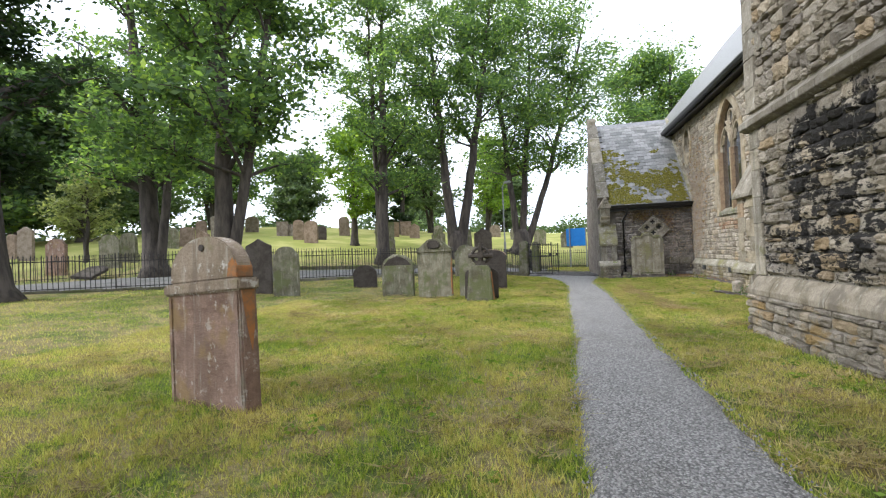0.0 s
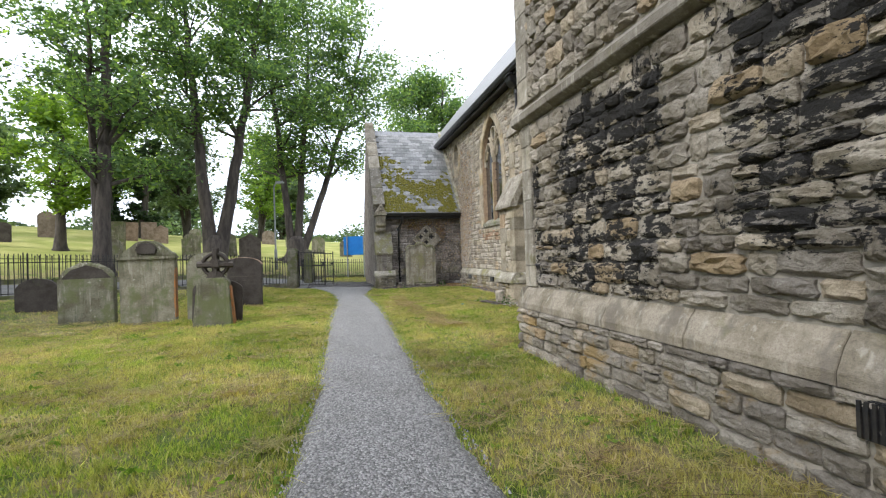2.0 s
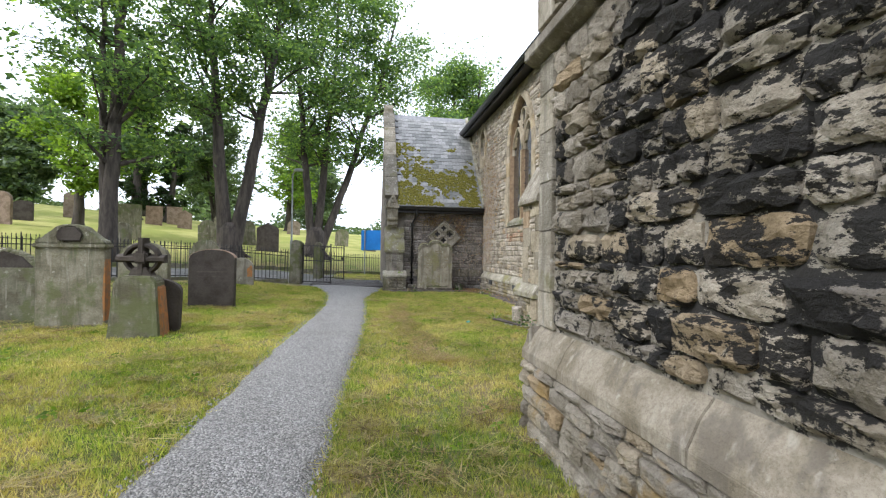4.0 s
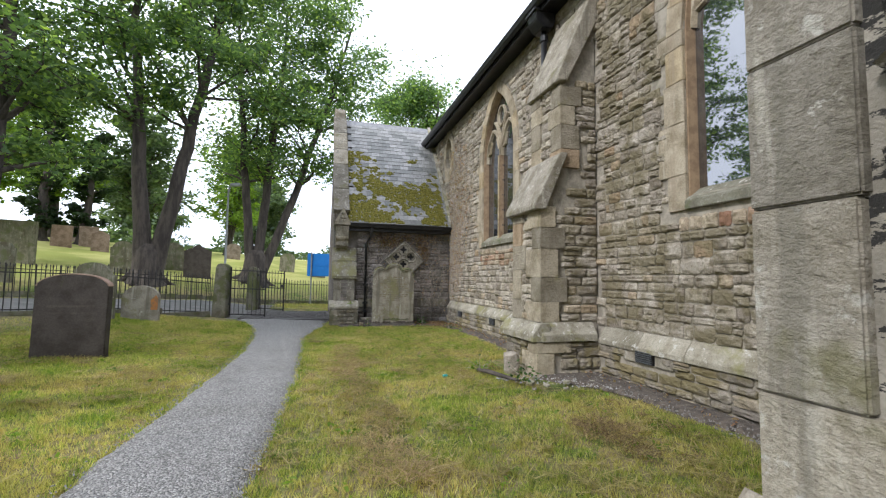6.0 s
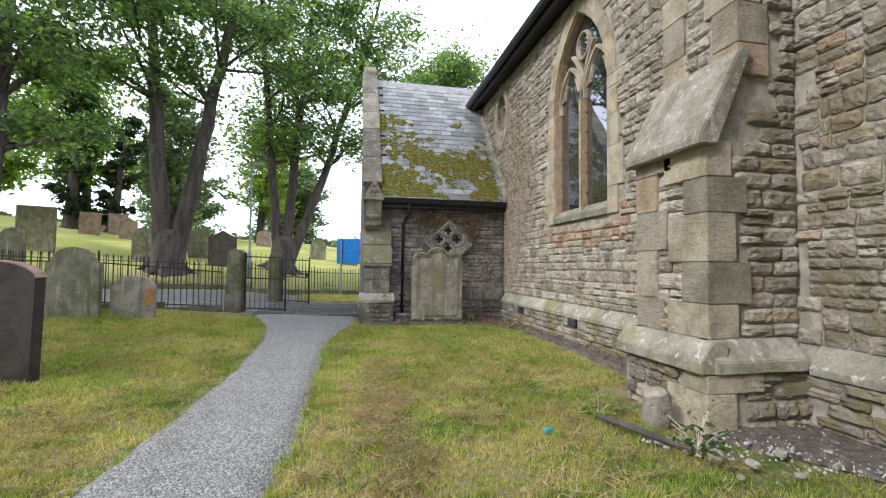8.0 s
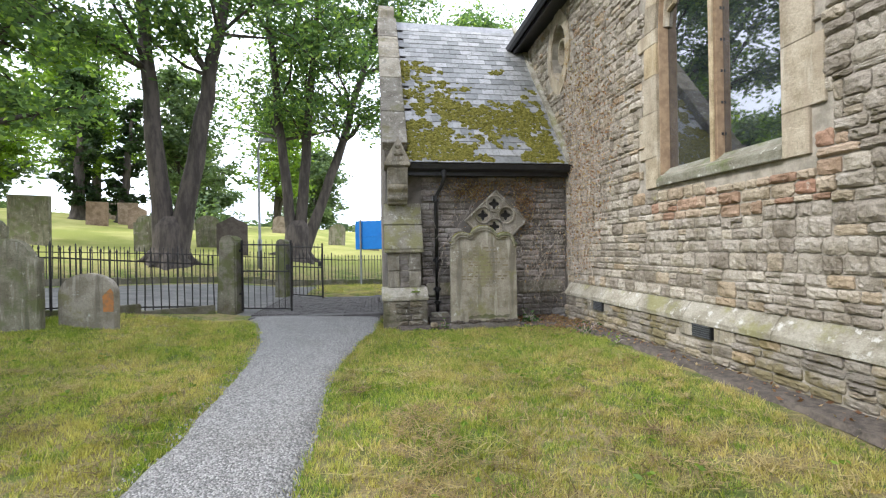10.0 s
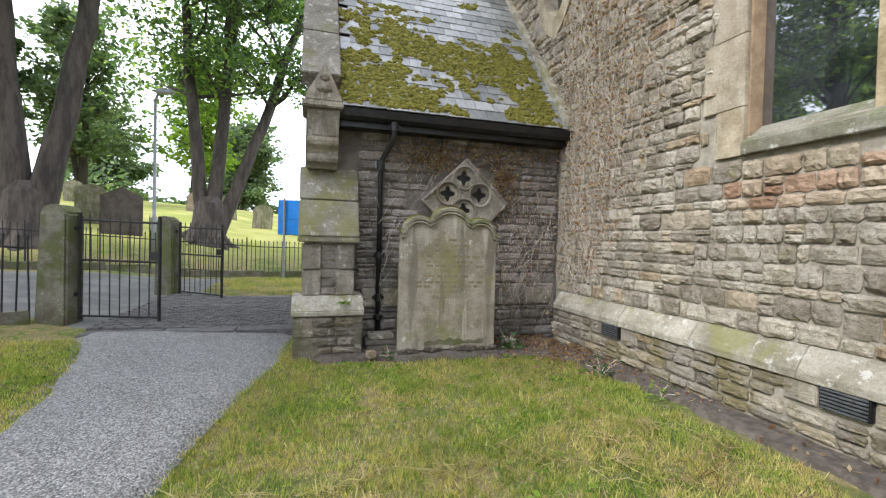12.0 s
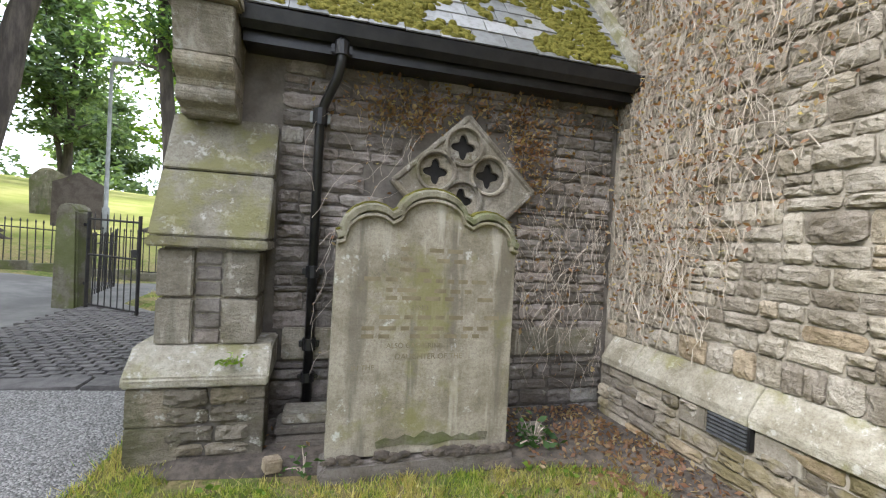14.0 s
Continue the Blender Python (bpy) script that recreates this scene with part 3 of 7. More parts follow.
lane_xs = list(np.arange(-70, 12, 0.6))


def near_edge(x):
    return 0.95 if x > -6.5 else min(0.95 + (-6.5 - x), 1.9 + (x + 6.9) * 0.72)


def far_edge(x):
    return min(7.6 + (x + 10.8) * 0.643, 7.6 + (x + 10.8) * 0.328)


lv, lf = [], []
for x in lane_xs:
    for k in range(9):
        y = near_edge(x) + (far_edge(x) - near_edge(x)) * k / 8
        lv.append((x, y, hill(x, y) + 0.03 - (0.06 if k in (0, 8) else 0)))
lf = [(j * 9 + k, j * 9 + k + 1, j * 9 + k + 10, j * 9 + k + 9) for j in range(len(lane_xs) - 1) for k in range(8)]
me = bpy.data.meshes.new("road")
me.from_pydata(lv, [], [f[::-1] for f in lf])
me.materials.append(M_ROAD)
structure(new("road", me), "grey worn asphalt lane behind the railings", "lane")
VERGE = [(-5.95, 5.2), (-5.3, 4.55), (-4.3, 4.75), (-3.4, 5.6), (-2.7, 7.2), (-2.9, 9.0), (-4.3, 8.5), (-5.5, 7.7), (-6.0, 6.5)]
bm = bmesh.new()
vm = bm.verts.new((-4.4, 6.6, hill(-4.4, 6.6) + 0.12))
vr = [bm.verts.new((x, y, hill(x, y) - 0.02)) for x, y in VERGE]
vi = [bm.verts.new((x * 0.88 - 0.528, y * 0.88 + 0.792, hill(x, y) + 0.09)) for x, y in VERGE]
for i in range(len(vr)):
    j = (i + 1) % len(vr)
    bm.faces.new((vr[i], vr[j], vi[j], vi[i]))
    bm.faces.new((vi[i], vi[j], vm))
structure(part("verge", bm, M_TURF), "small grass verge in the bend of the lane", "verge")
flags = new("pavement")
structure(flags, "dark stone setts and flags in the gateway", "paving")
rp = random.Random(3)
for x0, x1 in ((-6.3, -5.4), (-5.38, -4.5), (-4.48, -3.75)):
    part("flagstone", boxed(x0, x1, 0.72, 1.02, 0.02, 0.115, bevel=0.008), M_SETTS, flags)
sett = boxed(-0.075, 0.075, -0.05, 0.05, -0.05, 0.0, bevel=0.008)
sett_me = mesh_from("sett", sett)
sett_me.materials.append(M_SETTS)
for i in range(17):
    for j in range(17):
        ob = new("sett", sett_me)
        ob.parent = flags
        x, y = -6.25 + i * 0.16 + (j % 2) * 0.08, 1.1 + j * 0.11
        ob.matrix_basis = pose(x, y, hill(x, y) + 0.058 + rp.uniform(-0.004, 0.004), rp.uniform(-2, 2), rp.uniform(-2, 2), rp.uniform(-3, 3))

bm = bmesh.new()
for i in range(21):
    for j in range(17, 34):
        x, y = -6.25 + i * 0.16 + (j % 2) * 0.08, 1.1 + j * 0.11
        if x < -3.7 and not (y > 4.4 and x > -6.0):
            box(bm, x - 0.073, x + 0.073, y - 0.048, y + 0.048, hill(x, y), hill(x, y) + 0.058 + rp.uniform(-0.005, 0.004))
tagged(part("setts", bm, M_SETTS, flags), "dark stone setts beyond the gateway", kind="stuff")

# ---- church: nave wall with two windows ----
NEAR_Y = -12.55
W_HW, W_SILL, W_SPRING = 0.92, 2.35, 4.35
WINDOWS = (-10.29, -3.83)
VES = (0.22, 5.42, 0.36, 0.55)  # y, z, half width, half height of the pointed oval light


def in_window(y, z, margin):
    for c in WINDOWS:
        if z > W_SILL - min(margin, 0.17) and abs(y - c) < arch_half(z, W_HW, W_SPRING) + margin:
            return True
    return False


def in_oval(y, z, margin):
    return ((y - VES[0]) / (VES[2] + margin)) ** 2 + ((z - VES[1]) / (VES[3] + margin)) ** 2 < 1


def wall_sheet(thick, y0, y1, z0, z1):
    """A wall in the plane x = 0 with the two arched openings cut through it."""
    bm = bmesh.new()
    cuts = sorted({y0, y1, *[round(y, 4) for c in WINDOWS for y, z in arch_line(c, W_HW, W_SILL, W_SPRING)], *[VES[0] + VES[2] * k / 4 for k in range(-4, 5)]})

    def quad(ya, yb, za, zb, zc, zd):
        vs = [bm.verts.new((0, y, z)) for y, z in ((ya, za), (yb, zb), (yb, zc), (ya, zd))]
        bm.faces.new(vs)

    def top(y, c):
        a = abs(y - c)
        return W_SPRING + math.sqrt(max(0, 4 * W_HW ** 2 - (a + W_HW) ** 2))

    for a, b in zip(cuts, cuts[1:]):
        mid = (a + b) / 2
        c = next((c for c in WINDOWS if abs(mid - c) < W_HW), None)
        if c is not None:
            quad(a, b, z0, z0, W_SILL, W_SILL)
            quad(a, b, top(a, c), top(b, c), z1, z1)
        elif abs(mid - VES[0]) < VES[2]:
            e = lambda y: VES[3] * math.sqrt(max(0, 1 - ((y - VES[0]) / VES[2]) ** 2))
            quad(a, b, z0, z0, VES[1] - e(b), VES[1] - e(a))
            quad(a, b, VES[1] + e(a), VES[1] + e(b), z1, z1)
        else:
            quad(a, b, z0, z0, z1, z1)
    bmesh.ops.remove_doubles(bm, verts=bm.verts, dist=1e-3)
    r = bmesh.ops.extrude_face_region(bm, geom=list(bm.faces))
    bmesh.ops.translate(bm, verts=[v for v in r["geom"] if isinstance(v, bmesh.types.BMVert)], vec=(thick, 0, 0))
    bmesh.ops.recalc_face_normals(bm, faces=bm.faces)
    return bm


EAVE = 6.35
nave = structure(part("wall_nave", wall_sheet(0.7, NEAR_Y, 9.0, -0.3, EAVE), M_MORTAR), "coursed brown sandstone church wall", "church wall")
inner = structure(part("wall_inner", boxed(3.2, 3.3, NEAR_Y, 9, -0.3, EAVE), M_MORTAR_DARK), "dark plain inner wall", "wall")
structure(part("floor_nave", boxed(0.7, 3.2, NEAR_Y, 9, -0.3, 0.2), M_MORTAR_DARK), "dark stone church floor", "floor")
# plinth course: a sloped band of long dressed blocks, and the wall foot below it
plinth = structure(new("plinth_nave"), "sloping pale stone plinth course of the church", "plinth")
part("foot", boxed(-0.085, -0.005, NEAR_Y, -0.085, -0.3, 0.5), M_MORTAR, plinth)
PL = [(-0.004, 0.71), (-0.07, 0.63), (-0.135, 0.53), (-0.135, 0.47), (-0.004, 0.47)]
rq = random.Random(11)


def plinth_run(parent, a, b, profile, axis, bevel=0.004, material=None):
    y = a
    while y < b - 0.05:
        w = min(rq.uniform(0.7, 1.25), b - y)
        if b - y - w < 0.3:
            w = b - y
        part("plinth_block", prism(profile, axis, y + 0.0025, y + w - 0.0025, bevel), material or M_PLINTH, parent)
        y += w


plinth_run(plinth, -6.645, -0.14, PL, "y")
plinth_run(plinth, NEAR_Y, -7.845, PL, "y")

# eaves, gutter and roof
roof = structure(part("roof_nave", prism([(-0.42, EAVE + 0.03), (5.0, EAVE + 6.6), (5.0, EAVE + 6.75), (-0.42, EAVE + 0.17)], "y", NEAR_Y - 0.5, 9.3), M_SLATE), "grey slate church roof", "roof")
part("fascia", boxed(-0.36, -0.3, NEAR_Y, 9.2, EAVE - 0.16, EAVE + 0.06), M_PIPE, roof, "black timber fascia")
part("soffit", boxed(-0.3, 0.0, NEAR_Y, 9.2, EAVE - 0.1, EAVE - 0.06), M_PIPE, roof)
part("gutter", prism([(-0.50, EAVE + 0.06), (-0.365, EAVE + 0.06), (-0.365, EAVE - 0.06), (-0.42, EAVE - 0.09), (-0.48, EAVE - 0.04)], "y", NEAR_Y, 9.2), M_PIPE, roof, "black cast iron gutter")


def church_window(yc, name, label):
    """Two-light pointed window: surround of dressed blocks, mullion, tracery, glass, sloping sill."""
    win = structure(new(name), label, "church window")
    line = arch_line(yc, W_HW, W_SILL, W_SPRING, 6)

    def outward(y, z, d):
        if z <= W_SPRING:
            return (y + math.copysign(d, y - yc), z)
        o = yc + math.copysign(W_HW, yc - y)
        l = math.hypot(y - o, z - W_SPRING)
        return (o + (y - o) * (l + d) / l, W_SPRING + (z - W_SPRING) * (l + d) / l)

    # jamb blocks, long and short in turn
    for sgn in (-1, 1):
        z, k = W_SILL - 0.16, 0
        while z < W_SPRING - 0.05:
            h = min((0.42, 0.62, 0.5)[k % 3], W_SPRING - z)
            wd = (0.26, 0.4, 0.3)[k % 3]
            a, b = sorted((yc + sgn * (W_HW - 0.008), yc + sgn * (W_HW + wd)))
            part("jamb_block", boxed(-0.032, 0.25, a, b, z + 0.0015, z + h - 0.0015, bevel=0.005), M_PALE, win)
            z, k = z + h, k + 1
    # arch stones
    for i in range(1, len(line) - 2):
        (ya, za), (yb, zb) = line[i], line[i + 1]
        apex = len(line) // 2
        oa, ob_ = outward(ya, za, 0.24), outward(yb, zb, 0.24)
        if i + 1 == apex:
            ob_ = (yc, zb + 0.3)
        if i == apex:
            oa = (yc, za + 0.3)
        part("arch_stone", prism([outward(ya, za, -0.008), outward(yb, zb, -0.008), ob_, oa], "x", -0.034, 0.25, 0.005), M_PALE, win)
    # inner chamfered order, mullion and tracery
    inner_line = [(0.105, y + (yc - y) * 0.025, z - (0.03 if z > W_SPRING + 1.2 else 0)) for y, z in line]
    part("inner_order", bar(bmesh.new(), inner_line, (-1, 0, 0), 0.045, 0.2), M_FRAME, win)
    part("mullion", boxed(0.035, 0.24, yc - 0.05, yc + 0.05, W_SILL - 0.02, W_SPRING, bevel=0.012), M_FRAME, win, "brown stained mullion")
    part("mullion_nose", boxed(0.012, 0.034, yc - 0.032, yc + 0.032, W_SILL - 0.02, W_SPRING, bevel=0.006), M_PALE, win)
    for k in range(5):
        for s in (-1, 1):
            part("fixing", boxed(0.1, 0.125, yc + s * 0.051 - 0.004, yc + s * 0.051 + 0.004, W_SILL + 0.3 + 0.36 * k, W_SILL + 0.33 + 0.36 * k), M_PIPE, win)
    for s in (-1, 1):
        c, hw = yc + s * W_HW / 2, W_HW / 2
        ln = [(0.15, y, z) for y, z in arch_line(c, hw - 0.03, W_SPRING - 0.05, W_SPRING, 8)[1:-1]]
        part("light_arch", bar(bmesh.new(), ln, (-1, 0, 0), 0.1, 0.18), M_PALE, win)
        for k in (-1, 1):
            cusp = [(0.15, c + k * (hw - 0.08), W_SPRING + 0.2), (0.15, c + k * (hw - 0.2), W_SPRING + 0.24), (0.15, c + k * (hw - 0.24), W_SPRING + 0.36), (0.15, c + k * (hw - 0.3), W_SPRING + 0.5)]
            part("cusp", bar(bmesh.new(), cusp, (-1, 0, 0), 0.06, 0.12), M_PALE, win)
        # the mullion's branch sweeping to the arch
        br = [(0.15, yc + s * (W_HW - W_HW * math.cos(t)) * 0.98, W_SPRING + 2 * W_HW * math.sin(t) * 0.62) for t in np.linspace(0.03, 0.95, 8)]
        part("branch", bar(bmesh.new(), br, (-1, 0, 0), 0.09, 0.18), M_PALE, win)
    ring = [(0.15, yc + 0.2 * math.cos(t), W_SPRING + 0.98 + 0.24 * math.sin(t)) for t in np.linspace(0, math.tau, 17)]
    part("eyelet", bar(bmesh.new(), ring, (-1, 0, 0), 0.07, 0.16), M_PALE, win)
    # glass: a pane each side of the mullion, and the head
    for s in (-1, 1):
        a, b = sorted((yc + s * 0.06, yc + s * (W_HW - 0.02)))
        part("pane", boxed(0.13, 0.136, a, b, W_SILL, W_SPRING), M_GLASS, win, "dark reflecting glass")
    head = [(y + (yc - y) * 0.02, z) for y, z in arch_line(yc, W_HW, W_SPRING + 0.002, W_SPRING + 0.003, 8)]
    part("pane", prism(head, "x", 0.13, 0.136), M_GLASS, win)
    sill = [(-0.06, W_SILL - 0.16), (-0.06, W_SILL - 0.06), (0.2, W_SILL + 0.15), (0.26, W_SILL + 0.15), (0.26, W_SILL - 0.16)]
    bm = prism(sill, "y", yc - W_HW + 0.003, yc + W_HW - 0.003, 0.008)
    part("sill", bm, M_SILL, win, "sloping mossy lichen-covered stone sill")
    return win


church_window(WINDOWS[0], "window_1", "pointed two-light church window with dark glass")
church_window(WINDOWS[1], "window_2", "pointed two-light church window with stone tracery")

# small pointed oval light
oval = structure(new("window_3"), "small pointed oval church window with carved stone", "church window")


def vesica(s, n=9):
    w, h = VES[2] * s, VES[3] * s * 1.12
    r = (w * w + h * h) / (2 * w)
    a = math.asin(h / r)
    one = [(VES[0] + w - r + r * math.cos(t), VES[1] + r * math.sin(t)) for t in np.linspace(-a, a, n)]
    return one + [(2 * VES[0] - y, 2 * VES[1] - z) for y, z in one[1:-1]]


o1, o0 = vesica(1.5), vesica(1.0)
for i in range(0, len(o1), 2):
    j = (i + 2) % len(o1)
    mid = (i + 1) % len(o1)
    part("arch_stone", prism([o0[i], o0[mid], o0[j], o1[j], o1[mid], o1[i]], "x", -0.032, 0.2), M_PALE, oval)
part("pane", prism(vesica(1.0), "x", 0.2, 0.206), M_GLASS, oval)
part("tracery", bar(bmesh.new(), [(0.12, VES[0] + 0.17 * math.cos(t), VES[1] + 0.26 * math.sin(t)) for t in np.linspace(0, math.tau, 15)], (-1, 0, 0), 0.07, 0.14), M_PALE, oval)

# rainwater head and downpipe beside the buttress
npipe = tagged(new("downpipe"), "black cast iron downpipe with a box-shaped rainwater head", "downpipe")
part("rainwater_head", prism([(-0.47, EAVE - 0.1), (-0.06, EAVE - 0.1), (-0.06, EAVE - 0.3), (-0.13, EAVE - 0.44), (-0.32, EAVE - 0.44), (-0.44, EAVE - 0.3)], "y", -6.6, -6.26, 0.015), M_PIPE, npipe)
part("head_rim", boxed(-0.49, -0.05, -6.62, -6.24, EAVE - 0.16, EAVE - 0.1, bevel=0.01), M_PIPE, npipe)
part("pipe_run", tube(bmesh.new(), [(-0.2, -6.43, EAVE - 0.44), (-0.2, -6.43, 0.08)], 0.055, 12), M_PIPE, npipe, smooth=True)
for z in (EAVE - 0.62, 4.2, 2.4, 0.8):
    part("collar", tube(bmesh.new(), [(-0.2, -6.43, z), (-0.2, -6.43, z + 0.1)], 0.075, 12), M_PIPE, npipe)

# ---- buttress between the windows ----
B0, B1 = -7.72, -6.77


def stepped(profile_pts, a, b):
    return prism(profile_pts, "y", a, b)


butt = tagged(new("buttress"), "stepped sandstone buttress with sloping capstones", "buttress")
part("core", stepped([(-0.94, -0.3), (-0.94, 2.38), (-0.61, 3.02), (-0.61, 4.38), (-0.1, 5.55), (-0.02, 5.55), (-0.02, -0.3)], B0 + 0.05, B1 - 0.05), M_MORTAR, butt)
part("lower_capstone", prism([(-1.09, 2.39), (-1.09, 2.47), (-0.67, 3.26), (-0.55, 3.26), (-0.92, 2.39)], "y", B0 - 0.05, B1 + 0.05, 0.012), M_ASHLAR, butt, "sloping grey capstone")
part("upper_capstone", prism([(-0.7, 4.36), (-0.7, 4.44), (-0.14, 5.76), (-0.02, 5.76), (-0.02, 5.4), (-0.55, 4.36)], "y", B0 - 0.04, B1 + 0.04, 0.012), M_ASHLAR, butt, "sloping grey capstone")
for (x0, x1, ya, yb, z0, z1) in ((-1.02, -0.02, B0 - 0.08, B1 + 0.08, 0.0, 0.0),):
    pl = [(-1.04, 0.76), (-1.16, 0.6), (-1.16, 0.5), (-0.9, 0.5), (-0.9, 0.76)]
    part("plinth_block", prism(pl, "y", B0 - 0.1, B1 + 0.1, 0.008), M_PLINTH, butt)
    for yy, sg in ((B0, -1), (B1, 1)):
        sp = [(yy, 0.76), (yy + sg * 0.13, 0.6), (yy + sg * 0.13, 0.5), (yy - sg * 0.1, 0.5), (yy - sg * 0.1, 0.76)]
        part("plinth_block", prism(sp, "x", -1.03, -0.14, 0.008), M_PLINTH, butt)
    part("foot", boxed(-1.06, -0.1, B0 - 0.06, B1 + 0.06, -0.3, 0.5), M_MORTAR, butt)
rb = random.Random(21)


def quoins(parent, x, y, sx, sy, z0, z1, material, rnd, d=0.045, long=(0.36, 0.5), short=(0.2, 0.28)):
    """Corner stones, long one way and short the other in turn, standing at the corner (x, y) of a wall to the sides sx, sy."""
    z, k = z0, 0
    while z < z1 - 0.08:
        h = min(rnd.uniform(0.26, 0.46), z1 - z)
        a, b = (rnd.uniform(*long), rnd.uniform(*short)) if k % 2 else (rnd.uniform(*short), rnd.uniform(*long))
        xa, xb = sorted((x - sx * d, x + sx * a))
        ya, yb = sorted((y - sy * d, y + sy * b))
        part("corner_stone", boxed(xa, xb, ya, yb, z + 0.0015, z + h - 0.0015, bevel=0.006), material, parent)
        z, k = z + h, k + 1


quoins(butt, -0.94, B0 + 0.05, 1, 1, 0.76, 2.45, M_QUOIN, rb)
quoins(butt, -0.94, B1 - 0.05, 1, -1, 0.76, 2.45, M_QUOIN, rb)
quoins(butt, -0.6, B0 + 0.05, 1, 1, 3.05, 4.37, M_QUOIN, rb, long=(0.24, 0.34))
quoins(butt, -0.6, B1 - 0.05, 1, -1, 3.05, 4.37, M_QUOIN, rb, long=(0.24, 0.34))
quoins(butt, -1.06, B0 - 0.06, 1, 1, 0.0, 0.49, M_QUOIN, rb)

# ---- near block with the sooty wall ----
NX = -2.96
block = structure(part("wall_near", boxed(NX, 0.0, -30, NEAR_Y, -0.3, 9.0), M_MORTAR_NEAR), "sooty rough sandstone church wall", "church wall")
NPL = [(NX - 0.003, 0.82), (NX - 0.07, 0.74), (NX - 0.13, 0.62), (NX - 0.13, 0.55), (NX - 0.003, 0.55)]
nplinth = structure(new("plinth_near"), "sloping grey stone plinth course", "plinth")
plinth_run(nplinth, -30, NEAR_Y + 0.1, NPL, "y", 0.004, M_NEAR_TRIM)
part("foot", boxed(NX - 0.1, NX - 0.004, -30, NEAR_Y + 0.07, -0.3, 0.56), M_MORTAR, nplinth)
part("plinth_end", prism([(NEAR_Y + 0.003, 0.82), (NEAR_Y + 0.07, 0.74), (NEAR_Y + 0.13, 0.62), (NEAR_Y + 0.13, 0.55), (NEAR_Y + 0.003, 0.55)], "x", NX - 0.1, -0.14, 0.006), M_NEAR_TRIM, nplinth)
part("foot_end", boxed(NX - 0.09, -0.09, NEAR_Y + 0.004, NEAR_Y + 0.09, -0.3, 0.56), M_MORTAR, nplinth)
string = structure(new("trim"), "projecting sloped stone string course", "string course")
y = -30.0
while y < NEAR_Y:
    w = min(rq.uniform(0.7, 1.2), NEAR_Y + 0.12 - y)
    part("string_stone", prism([(NX + 0.02, 3.12), (NX - 0.13, 2.98), (NX - 0.13, 2.9), (NX - 0.05, 2.86), (NX + 0.02, 2.86)], "y", y + 0.0025, y + w - 0.0025, 0.006), M_NEAR_TRIM, string)
    y += w
quoins(block, NX, NEAR_Y, 1, -1, 0.82, 2.86, M_ASHLAR, rb, d=0.03, long=(0.2, 0.28), short=(0.18, 0.24))
quoins(block, NX, NEAR_Y, 1, -1, 3.12, 6.6, M_ASHLAR, rb, d=0.05)
grate = tagged(new("air_grate"), "rusty black iron air grate in the wall foot", "grate")


def air_vent(y0, y1, z0, z1, x, thing, bars=6):
    part("frame", boxed(x - 0.012, x + 0.05, y0, y1, z0, z1, bevel=0.004), M_PIPE, thing)
    for k in range(bars):
        z = z0 + (k + 0.6) * (z1 - z0) / (bars + 0.2)
        part("louvre", boxed(x - 0.026, x - 0.008, y0 + 0.015, y1 - 0.015, z - 0.006, z + 0.006), M_VENT, thing)


part("frame", boxed(NX - 0.14, NX - 0.05, -16.62, -16.24, 0.34, 0.53, bevel=0.004), M_PIPE, grate)
for k in range(12):
    part("rib", boxed(NX - 0.156, NX - 0.138, -16.61 + k * 0.031, -16.595 + k * 0.031, 0.35, 0.52), M_IRON, grate)
for y0, z0 in ((-8.9, 0.34), (-3.93, 0.32), (-1.56, 0.32)):
    v = tagged(new("air_vent"), "dark louvred metal air vent set low in the wall", "vent", group="air vents in the church wall")
    air_vent(y0, y0 + 0.3, z0, z0 + 0.155, -0.115, v)
# soil rim along the wall foot
soil = strip("soil_rim", list(np.arange(-12.4, -0.02, 0.06)), lambda y: -0.42 + wob(y, 4) * 2 - (0.75 * math.exp(-((y + 7.4) / 1.0) ** 2)) - 0.5 * math.exp(-((y + 0.3) / 0.9) ** 2) - 2.75 * min(1.0, max(0.0, (y + 0.98) / 0.3)), lambda y: -0.05, 0.05, 16, M_SOIL)
structure(soil, "strip of bare soil, leaf litter and grit at the wall foot", "soil")

# ---- vestry ----
VX = -3.6
RY, RZ = 2.85, 7.1
VE = 2.98
vest = structure(part("wall_vestry", boxed(VX, -0.005, 0.0, 0.5, -0.3, VE), M_MORTAR_DARK), "dark coursed stone vestry wall with a small carved window", "vestry wall")
gable = prism([(0.505, -0.3), (5.6, -0.3), (5.6, VE), (RY, RZ - 0.15), (0.505, VE + 0.55)], "x", VX, VX + 0.35)
structure(part("wall_gable", gable, M_VESTRY), "dark stone gable wall of the vestry", "vestry wall")
structure(part("wall_back", boxed(VX + 0.35, 0, 5.3, 5.6, -0.3, VE), M_MORTAR_DARK), "plain back wall of the vestry", "vestry wall")
SL = math.atan2(RZ - VE, RY + 0.3)
roofv = structure(new("roof_vestry"), "mossy grey slate roof of the vestry", "roof")
part("deck", prism([(-0.28, VE), (RY, RZ - 0.03), (5.95, VE), (5.7, VE - 0.05), (RY, RZ - 0.25), (0.0, VE - 0.05)], "x", VX + 0.36, -0.004), M_MORTAR_DARK, roofv)
part("ridge_tile", prism([(RY - 0.16, RZ - 0.14), (RY, RZ + 0.1), (RY + 0.16, RZ - 0.14)], "x", VX + 0.3, -0.004), M_LEAD, roofv, "pale lead ridge")
part("flashing", prism([(-0.3, VE + 0.05), (RY, RZ + 0.02), (RY, RZ + 0.17), (-0.3, VE + 0.2)], "x", -0.12, -0.006), M_PLINTH, roofv, "stone flashing course against the church wall")
